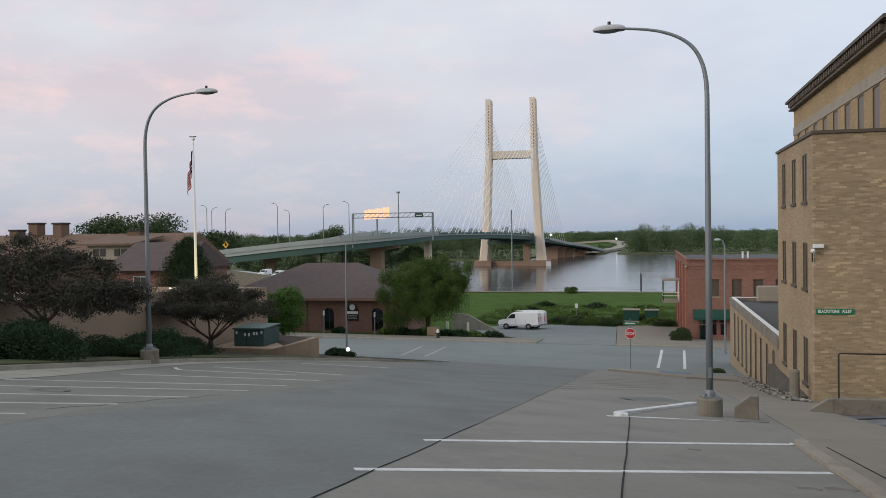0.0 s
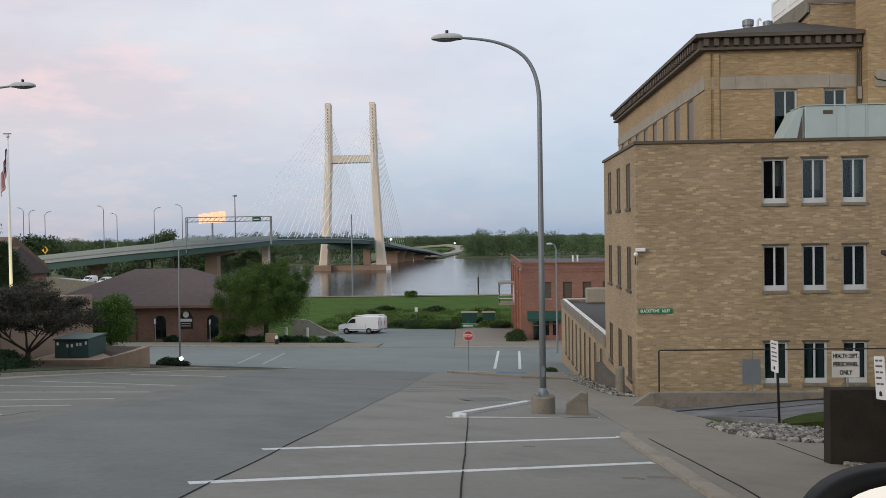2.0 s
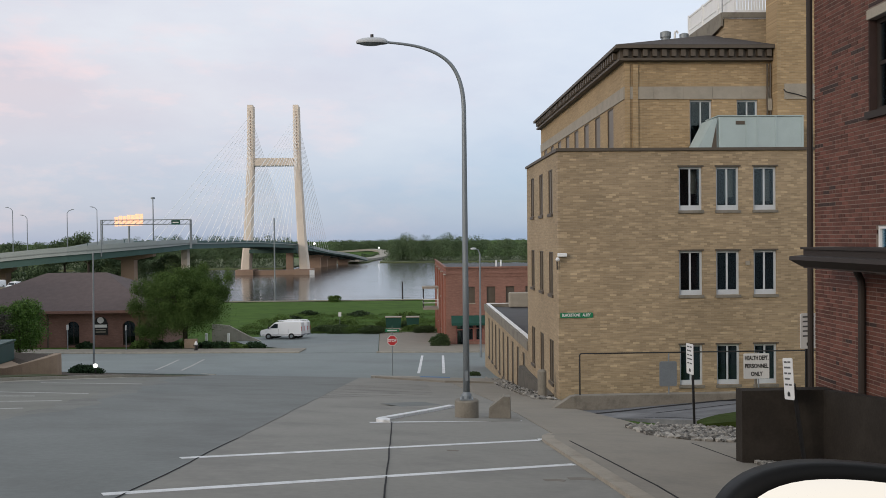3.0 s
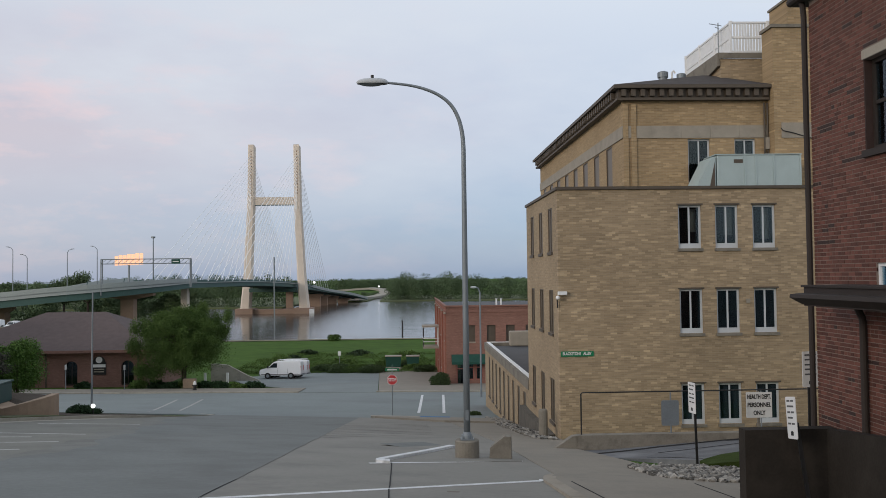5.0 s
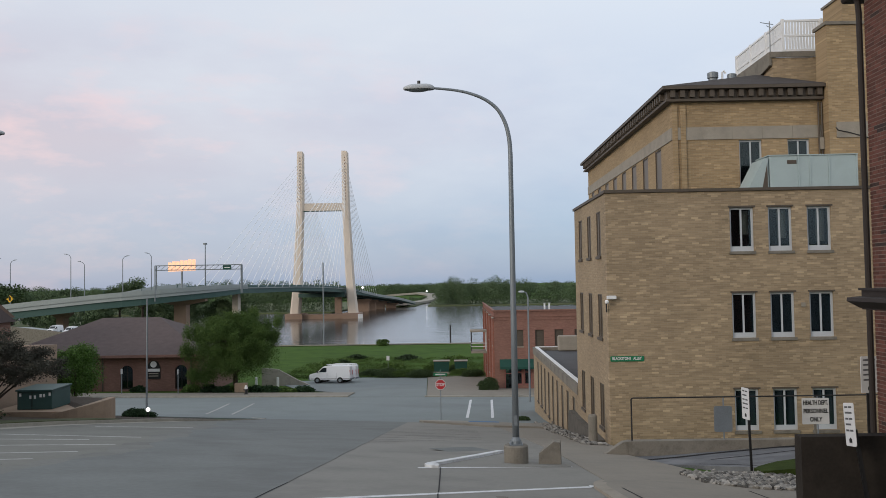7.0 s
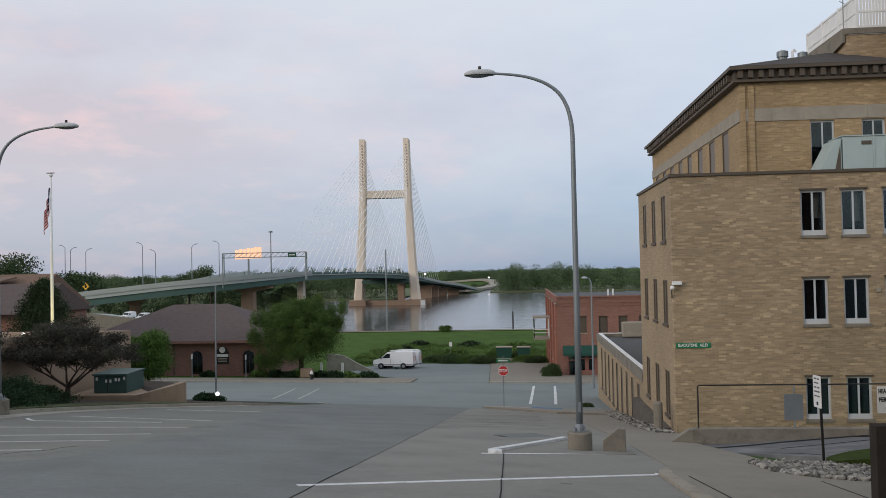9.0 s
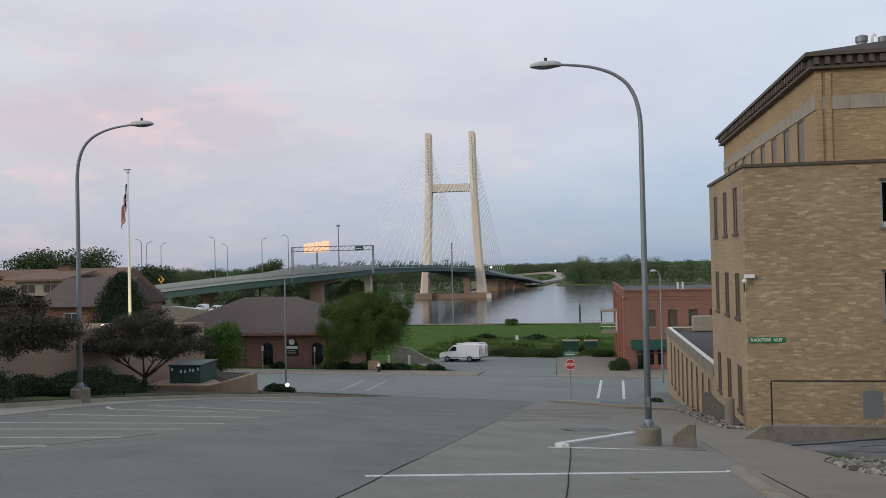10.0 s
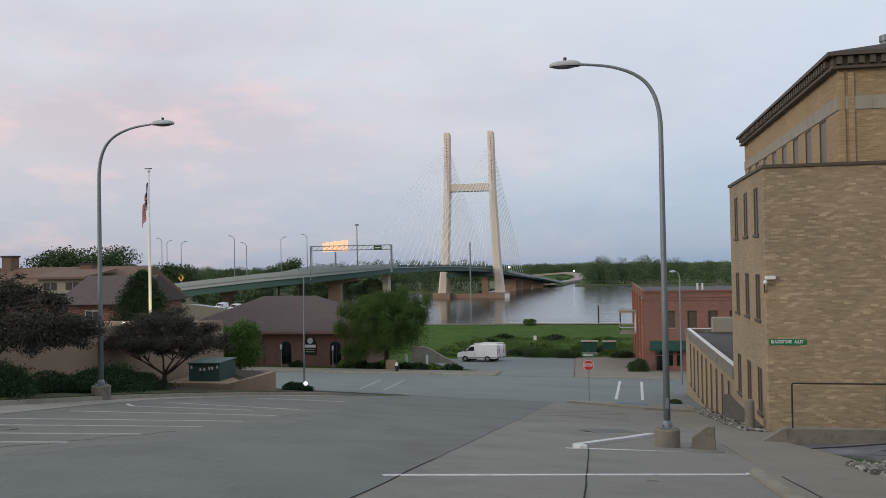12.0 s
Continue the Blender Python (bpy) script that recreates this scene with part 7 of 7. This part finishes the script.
# ---- vans ----
def van(x, y, turn):
    """A long work van, built facing -x with its middle at the origin."""
    v = thing("work_van", (0, 0, 0), "white long-bodied work van with roof rack parked in the lot", "van", "parked vans")
    body = mat("van_white", (0.74, 0.75, 0.77), 0.3, 0.04, 1.0, 0.0, spec=0.5)
    tyre = mat("tyre", (0.02, 0.02, 0.02), 0.9, 0.1, 0.3, 0.1)
    L, hw = 2.42, 0.95
    prof = [(-L, 0.45), (-L - 0.05, 0.62), (-L, 1.0), (-L + 0.12, 1.10), (-L + 0.95, 1.26), (-L + 1.62, 1.95), (-L + 1.9, 2.05), (L - 0.12, 2.08), (L, 1.98), (L + 0.03, 0.9), (L + 0.03, 0.5), (L - 0.05, 0.40), (-L + 0.1, 0.38)]
    bm = bmesh.new()
    for k, (a, c) in enumerate(((-hw, -hw), (hw, hw))):
        pass
    rows = []
    for yy, inset in ((-hw + 0.0, 0.0), (hw, 0.0)):
        rows.append([bm.verts.new((px, yy * (1 - 0.10 * max(0, (pz - 1.15)) / 0.9), pz)) for px, pz in prof])
    bm.faces.new(rows[0][::-1])
    bm.faces.new(rows[1])
    for i in range(len(prof)):
        j = (i + 1) % len(prof)
        bm.faces.new((rows[0][i], rows[0][j], rows[1][j], rows[1][i]))
    soften(bm, 0.06, 2)
    part("body", bm, body, v)
    dark = mat("van_glass", (0.02, 0.025, 0.03), 0.1, 0.05, 1.0, 0.0, spec=0.6)
    for sy in (-1, 1):
        bm = bmesh.new()
        e = lambda z: sy * (hw * (1 - 0.10 * max(0, (z - 1.15)) / 0.9) + 0.004)
        pts = [(-L + 1.08, e(1.32), 1.32), (-L + 2.05, e(1.32), 1.32), (-L + 2.05, e(1.83), 1.83), (-L + 1.62, e(1.83), 1.83)]
        prism(bm, pts, (0, 0.012 * sy, 0))
        part("side_window", bm, dark, v)
        bm = bmesh.new()
        tube(bm, [(-L + 1.05, sy * (hw + 0.02), 1.35), (-L + 1.0, sy * (hw + 0.2), 1.38)], 0.05, 6)
        box(bm, (-L + 0.92, sy * (hw + 0.18) - 0.07, 1.25), (-L + 1.05, sy * (hw + 0.18) + 0.07, 1.55))
        part("wing_mirror", bm, BLACK, v)
        bm = bmesh.new()
        box(bm, (-L + 0.15, sy * (hw + 0.005) - 0.008, 0.5), (L - 0.05, sy * (hw + 0.005) + 0.008, 0.56))
        part("side_strip", bm, BLACK, v)
        for d in (-L + 2.12, -L + 3.3):
            bm = bmesh.new()
            box(bm, (d, sy * (hw + 0.0) - 0.006, 0.6), (d + 0.015, sy * (hw + 0.0) + 0.006, 1.2))
            part("door_seam", bm, BLACK, v)
        bm = bmesh.new()
        box(bm, (L - 0.02, sy * 0.8 - 0.09, 0.95), (L + 0.045, sy * 0.8 + 0.09, 1.5))
        part("tail_light", bm, RED, v)
        bm = bmesh.new()
        box(bm, (-L - 0.045, sy * 0.72 - 0.16, 0.78), (-L + 0.05, sy * 0.72 + 0.16, 0.98))
        part("headlight", bm, FRAMEW, v)
        for wx in (-L + 0.95, L - 1.15):
            bm = bmesh.new()
            tube(bm, [(wx, sy * (hw - 0.22), 0.36), (wx, sy * (hw + 0.015), 0.36)], 0.36, 20)
            t = part("wheel", bm, tyre, v)
            bm = bmesh.new()
            tube(bm, [(wx, sy * (hw + 0.0155), 0.36), (wx, sy * (hw + 0.03), 0.36)], 0.19, 14)
            part("rim", bm, GALV, t)
    bm = bmesh.new()
    prism(bm, [(-L + 1.02, -0.78, 1.335), (-L + 1.02, 0.78, 1.335), (-L + 1.6, 0.74, 1.935), (-L + 1.6, -0.74, 1.935)], (-0.02, 0, 0.02))
    part("windscreen", bm, dark, v)
    bm = bmesh.new()
    box(bm, (-L - 0.1, -0.95, 0.42), (-L + 0.05, 0.95, 0.62))
    part("bumper", bm, GALV, v)
    bm = bmesh.new()
    box(bm, (L, -0.95, 0.42), (L + 0.14, 0.95, 0.58))
    part("bumper", bm, GALV, v)
    bm = bmesh.new()
    box(bm, (-L - 0.06, -0.5, 0.72), (-L + 0.02, 0.5, 0.98))
    part("grille", bm, BLACK, v)
    for yy in (-0.7, 0.7):
        bm = bmesh.new()
        tube(bm, [(-L + 2.0, yy, 2.2), (L - 0.2, yy, 2.2)], 0.03, 6)
        part("rack_rail", bm, WHITE, v)
    for xx in (-L + 2.2, 0.3, 1.2, L - 0.4):
        bm = bmesh.new()
        tube(bm, [(xx, -0.72, 2.04), (xx, -0.7, 2.2), (xx, 0.7, 2.2), (xx, 0.72, 2.04)], 0.025, 6)
        part("rack_bar", bm, WHITE, v)
    v.matrix_basis = pose(x, y, land(x, y) + 0.02, math.degrees(-math.atan(0.065)) * 1.0, 0, turn)
    return v


first = van(-15.15, 102.3, -4)
copy_thing(first, pose(-14.75, 105.0, land(-14.75, 105) + 0.02, -3.7, 0, -4))
RAMP = [(-150, -8.9), (-124, -9.8), (-112, -11.3), (-100, -12.7)]
bm = bmesh.new()
prism(bm, [(x, 235.52, z) for x, z in RAMP] + [(-100, 235.52, -16), (-150, 235.52, -16)], (0, 12, 0))
solid("ramp_road", bm, DECK, "grey lower ramp road behind its parapet", "road", "structure")
for x, y, turn in ((-113.2, 239.0, 80), (-109.2, 240.0, 84), (-100.8, 239.0, 0)):
    copy_thing(first, pose(x, y, lerp(x, RAMP) + 0.01, 0, 0, turn))


# ---- far side of the street ----
bm = bmesh.new()
prism(bm, [(-22.5, 98.0, -11.2), (-16.8, 98.0, -11.2), (-16.8, 98.0, -10.1), (-18.4, 98.0, -9.4), (-20.6, 98.0, -8.2), (-22.5, 98, -8.0)], (0, 0.35, 0))
solid("ramp_wall", bm, KERB, "pale sloping concrete ramp wall beside the lot", "wall", "structure")
bm = bmesh.new()
prism(bm, [(-4.6, 118.0, -11.8), (2.4, 118.0, -11.8), (2.4, 118.0, -10.95), (-4.6, 118.0, -10.85)], (0, 0.35, 0))
solid("barrier_wall", bm, KERB, "pale low concrete barrier at the lot edge", "wall", "structure")
for k, (x, w) in enumerate(((-2.2, 1.9), (0.5, 1.5))):
    zb = land(x, 119.5)
    d = thing("dumpster", (x, 119.5, zb), "dark green steel waste container with pale lid rim", "dumpster", "waste containers")
    bm = bmesh.new()
    prism(bm, [(x - w / 2, 118.6, zb), (x + w / 2, 118.6, zb), (x + w / 2 + 0.15, 118.6, zb + 1.75), (x - w / 2 - 0.15, 118.6, zb + 1.75)], (0, 1.6, 0))
    part("body", bm, AWNING, d)
    bm = bmesh.new()
    box(bm, (x - w / 2 - 0.2, 118.5, zb + 1.752), (x + w / 2 + 0.2, 120.3, zb + 1.84))
    part("lid", bm, BAND, d)
for k in range(3):
    x = -24.6 + 2.4 * k
    zb = land(x, 94)
    p = thing("gate_post", (x, 94, zb), "short white post by the clipped hedge", "post", "white posts")
    bm = bmesh.new()
    box(bm, (x - 0.12, 93.9, zb), (x + 0.12, 94.1, zb + 1.1))
    part("shaft", bm, WHITE, p)
bm = bmesh.new()
box(bm, (-22.0, 84.0, -9.0), (-20.8, 84.6, -8.1))
soften(bm, 0.04, 1)
solid("utility_box", bm, PLANTER, "small tan box among the bushes", "utility box")
for k in range(13):
    t = k / 12
    r = random.Random(k)
    x, y = -11.5 + 13.5 * t, 114.5 + 2 * math.sin(k * 1.9) + (3.5 if 0.55 < t < 0.9 else 0) * 0
    if 0.5 < t < 0.86:
        y = 122 + r.random()
    round_bush("bank_bush", (x, y, land(x, y) + 0.45), (1.3 + 1.0 * r.random(), 1.0, 0.4 + 0.5 * r.random() ** 2), 3600, 0.08, (DARKLEAF, GREENLEAF)[k % 2], "rough green bush at the foot of the bank", 70 + k, "bank bushes")
for k in range(6):
    r = random.Random(200 + k)
    x, y = -20 + 26 * r.random(), 126 + 30 * r.random()
    round_bush("bank_bush", (x, y, land(x, y) + 0.3), (1.8 + r.random(), 1.3, 0.55 + 0.3 * r.random()), 600, 0.2, (GREENLEAF, IVY)[k % 2], "low rough growth on the grassy bank", 220 + k, "bank bushes")
round_bush("bank_bush", (-17.5, 200, -12.7), (1.8, 1.4, 1.2), 2500, 0.14, GREENLEAF, "green bush at the river path", 90, "bank bushes")


def bank_fence():
    s = thing("bank_fence", (-20, 206, -13), "thin steel fence along the river path", "fence")
    for k in range(11):
        x = -44 + 5.2 * k
        bm = bmesh.new()
        tube(bm, [(x, 205.8, -13.4), (x, 205.8, -12.2)], 0.03, 5)
        part("post", bm, GALV, s)
    for z in (-12.25, -12.7):
        bm = bmesh.new()
        tube(bm, [(-44, 205.8, z), (8, 205.8, z)], 0.012, 4)
        part("rail", bm, GALV, s)
    for x, zt, name, label in ((-31.7, 6.6, "bank_pole", "tall thin pale pole on the river bank"), (-1.5, -8.8, "bank_post", "dark timber post on the river bank")):
        p = thing(name, (x, 203, -13.2), label, "pole")
        bm = bmesh.new()
        tube(bm, [(x, 203, -13.6), (x, 203, zt)], 0.16 if zt > 0 else 0.18, 8)
        part("shaft", bm, GALV if zt > 0 else BLACK, p)
    m = thing("marker_post", (-9.4, 116, land(-9.4, 116)), "small white marker sign at the lot edge", "sign")
    zb = land(-9.4, 116)
    bm = bmesh.new()
    tube(bm, [(-9.4, 116, zb - 0.1), (-9.4, 116, zb + 2.6)], 0.03, 6)
    part("post", bm, GALV, m)
    bm = bmesh.new()
    box(bm, (-9.6, 115.95, zb + 2.1), (-9.2, 115.97, zb + 2.7))
    part("plate", bm, SIGNWHITE, m)


bank_fence()
r_ = np.random.RandomState(77)
growth = []
for k in range(420):
    x, y = r_.uniform(-24, 6), 113 + 40 * r_.rand() ** 1.6
    growth.append(((x, y, land(x, y) + 0.05), (1.2, 0.9, 0.22 + 0.25 * r_.rand())))
leaves("bank_growth", growth, 60000, 0.085, GREENLEAF, None, 0.1, seed=78)
tagged(bpy.data.objects["bank_growth"], "rough tall grass and weeds on the bank", "grass", "", "stuff")

def far_road():
    """A pale highway ramp that loops up behind the far bank."""
    path = [(-46, 700, -15.4), (-38, 780, -16.6), (-29, 850, -16.4), (-23.5, 875, -13.6), (-27, 890, -10.8), (-39, 900, -9.4), (-54, 905, -10.2), (-80, 910, -12)]
    bm = bmesh.new()
    prev = None
    for i, p in enumerate(path):
        p = Vector(p)
        d = Vector(path[min(i + 1, len(path) - 1)]) - Vector(path[max(i - 1, 0)])
        w = Vector((d.y, -d.x, 0)).normalized() * 5.5
        cur = [bm.verts.new(q) for q in (p - w - Vector((0, 0, 2)), p - w, p + w, p + w - Vector((0, 0, 2)))]
        if prev:
            for k in range(4):
                bm.faces.new((prev[k], prev[(k + 1) % 4], cur[(k + 1) % 4], cur[k]))
        else:
            bm.faces.new(cur)
        prev = cur
    bm.faces.new(prev[::-1])
    solid("far_road", bm, KERB, "pale concrete highway ramp on the far bank", "road", "structure")
    for x, y, z in ((-30.5, 884, -8.2), (-14, 880, -13.4)):
        s = thing("road_lamp", (x, y, z - 6), "bright white lamp on the far highway ramp", "street lamp", "far road lamps")
        bm = bmesh.new()
        tube(bm, [(x, y, z - 6), (x, y, z - 0.4)], 0.15, 6)
        part("pole", bm, GALV, s)
        bm = bmesh.new()
        ball(bm, (x, y, z), 0.9, 2)
        part("lens", bm, glow_mat("road_lamp_glow", (1.0, 0.98, 0.94), 1.6), s)


far_road()


# ---- the viewer's own parked car: only its wing mirror comes into view ----
def own_car():
    c = thing("parked_car", (0.8, 0.5, land(0.8, 0.5)), "black door mirror of a parked car", "car")
    ring = []
    for k in range(56):
        t = 2 * math.pi * k / 56
        ring.append((0.185 * math.copysign(abs(math.cos(t)) ** 0.62, math.cos(t)), 0.115 * math.copysign(abs(math.sin(t)) ** 0.7, math.sin(t))))
    m = pose(0.486, 0.80, 1.250, -13, 5, -12)
    bm = bmesh.new()
    prev = None
    layers = ((1.0, 0.0), (1.03, 0.012), (1.05, 0.04), (1.0, 0.09), (0.7, 0.13), (0.3, 0.145))
    first = None
    for s, d in layers:
        cur = [bm.verts.new((x * s, d, z * s)) for x, z in ring]
        if prev:
            for k in range(56):
                bm.faces.new((prev[k], prev[(k + 1) % 56], cur[(k + 1) % 56], cur[k]))
        else:
            first = cur
        prev = cur
    bm.faces.new(prev)
    inner = [bm.verts.new((x * 0.92, 0.004, z * 0.89)) for x, z in ring]
    for k in range(56):
        bm.faces.new((first[k], first[(k + 1) % 56], inner[(k + 1) % 56], inner[k]))
    bmesh.ops.transform(bm, matrix=m, verts=bm.verts)
    h = part("mirror_housing", bm, mat("black_plastic", (0.003, 0.003, 0.003), 0.5, 0.1, 0.2, 0.05, spec=0.15), c, smooth=True)
    bm = bmesh.new()
    prism(bm, [(x * 0.925, 0.006, z * 0.895) for x, z in ring], (0, 0.004, 0))
    bmesh.ops.transform(bm, matrix=m, verts=bm.verts)
    gl = mat("mirror_glass", (0.9, 0.9, 0.9), 0.02, 0.0, 1.0, 0.0, metal=1.0)
    part("mirror_glass", bm, gl, h, "silvered mirror glass")
    bm = bmesh.new()
    tube(bm, [(0.60, 0.84, 1.20), (0.70, 0.82, 1.12), (0.80, 0.80, 1.06)], [0.05, 0.05, 0.06], 8)
    part("mirror_arm", bm, BLACK, c)
    bm = bmesh.new()
    prism(bm, [(0.80, -0.9, 0.15), (0.80, 0.95, 0.10), (0.80, 0.95, 1.05), (0.80, -0.9, 1.12)], (0.08, 0, 0))
    soften(bm, 0.02, 2)
    part("door", bm, BLACK, c)
    bm = bmesh.new()
    tube(bm, [(0.72, 1.35, 0.13), (0.92, 1.35, 0.13)], 0.34, 20)
    part("wheel", bm, TAR, c)


own_car()


# ---- stones and bricks ----
def stones(name, spots, lo, hi, material, label, seed, lift=0.03):
    """Loose stones: rough twelve-cornered lumps lying on the land."""
    r = np.random.RandomState(seed)
    bm = bmesh.new()
    bmesh.ops.create_icosphere(bm, subdivisions=1, radius=1)
    base = np.array([v.co[:] for v in bm.verts])
    tri = np.array([[v.index for v in f.verts] for f in bm.faces])
    bm.free()
    V, Fc = [], []
    for k, (x, y) in enumerate(spots):
        s = r.uniform(lo, hi) * np.array([r.uniform(0.8, 1.4), r.uniform(0.7, 1.2), r.uniform(0.5, 0.9)])
        p = base * s * (1 + 0.25 * r.normal(size=(len(base), 1)))
        a = r.uniform(0, 6.28)
        q = np.stack([p[:, 0] * math.cos(a) - p[:, 1] * math.sin(a), p[:, 0] * math.sin(a) + p[:, 1] * math.cos(a), p[:, 2]], 1)
        V.append(q + (x, y, land(x, y) + (0.055 if y < 17.22 and x < 6.5 else lift) + s[2] * 0.5))
        Fc.append(tri + 12 * k if len(base) == 12 else tri + len(base) * k)
    me = bpy.data.meshes.new(name)
    me.from_pydata(np.concatenate(V).tolist(), [], np.concatenate(Fc).tolist())
    return solid_mesh(name, me, material, label)


def solid_mesh(name, me, material, label):
    me.materials.append(material)
    return tagged(part(name, me, material), label, "stones", "", "stuff")


sheet("stone_bed_soil", 5.6, 9.0, 17.22, 20.3, 0.015, SOIL, "dark soil under the loose stones", "planting bed", step=0.6)
r = np.random.RandomState(3)
spots = []
while len(spots) < 3300:
    x, y = r.uniform(5.0, 9.0), r.uniform(15.6, 20.6)
    if 16.7 - 0.45 * (x - 5.2) + 0.2 * math.sin(3 * x) < y < 20.2 - 0.4 * abs(x - 6.8):
        spots.append((x, y))
stones("stone_bed", spots, 0.03, 0.08, STONE, "bed of loose grey and tan stones round the sign", 1)
spots = [(r.uniform(5.3, 6.4), 12.9 - abs(r.normal() * 0.16)) for _ in range(130)]
stones("stone_edge", spots, 0.03, 0.06, STONE, "loose stones at the foot of the dark wall", 2, 0.055)
spots = [(r.uniform(4.55, 5.4), r.uniform(31.0, 52.0)) for _ in range(750)]
stones("stone_strip", spots, 0.04, 0.10, STONE, "strip of loose grey stones along the tan building", 4)


def brickwork():
    """Dark red bricks, a header course every sixth, with burnt bricks here and there."""
    rnd = random.Random(9)
    row, joint, depth = 0.0677, 0.014, 0.05
    openings = ((11.3, 12.82, 3.36, 5.02), (11.2, 12.6, 1.02, 1.72), (0, 14.3, 1.16, 1.40))

    def brick_mesh(name, length, material):
        bm = bmesh.new()
        box(bm, (BX, 0, 0), (BX + depth, length, row - joint))
        return mesh_of(name, bm, material)
    kinds = {(h, d): brick_mesh("brick", 0.0885 if h else 0.191, BRICKDARK if d else BRICK) for h in (0, 1) for d in (0, 1)}
    single, rest = 0, {0: [], 1: []}
    for k in range(int((6.3 + 2.6) / row)):
        z = -2.6 + k * row
        header = k % 6 == 0
        step = 0.1025 if header else 0.205
        edges = [BY]
        if k % 2:
            edges.append(BY - step / 2)
        while edges[-1] > 1.2:
            edges.append(edges[-1] - step)
        run = 0
        for y1, y0 in zip(edges, edges[1:]):
            y0 += joint
            for p, q, lo, hi in openings:
                if lo < z + row / 2 < hi:
                    if p <= y0 < q:
                        y0 = q
                    if p < y1 <= q:
                        y1 = p
            length = y1 - y0
            if length < 0.02:
                continue
            run = run - 1 if run > 0 else (rnd.choice((1, 1, 2, 3)) if rnd.random() < 0.026 else 0)
            d = 1 if run > 0 else 0
            if 11.4 < y0 and 1.75 < z < 3.2 and single < 300 and (abs(length - 0.191) < 0.001 or abs(length - 0.0885) < 0.001):
                o = part("brick", kinds[1 if length < 0.1 else 0, d], BRICK, brickhouse)
                o.location = (rnd.uniform(-0.002, 0.002), y0, z)
                single += 1
            else:
                rest[d].append((y0, z, length, rnd.uniform(-0.002, 0.002)))
    for d, name, material in ((0, "brickwork", BRICK), (1, "burnt_brickwork", BRICKDARK)):
        V, Fc = [], []
        for n, (y0, z, length, off) in enumerate(rest[d]):
            x0, x1, y1, z1 = BX + off, BX + depth, y0 + length, z + row - joint
            V += [(x0, y0, z), (x0, y1, z), (x0, y1, z1), (x0, y0, z1), (x1, y0, z), (x1, y1, z), (x1, y1, z1), (x1, y0, z1)]
            i = 8 * n
            Fc += [(i, i + 3, i + 2, i + 1), (i, i + 1, i + 5, i + 4), (i + 1, i + 2, i + 6, i + 5), (i + 2, i + 3, i + 7, i + 6), (i + 3, i, i + 4, i + 7)]
        me = bpy.data.meshes.new(name)
        me.from_pydata(V, [], Fc)
        me.materials.append(material)
        tagged(part(name, me, material, brickhouse), kind="stuff")


brickwork()
brickhouse.location.x += 0.08
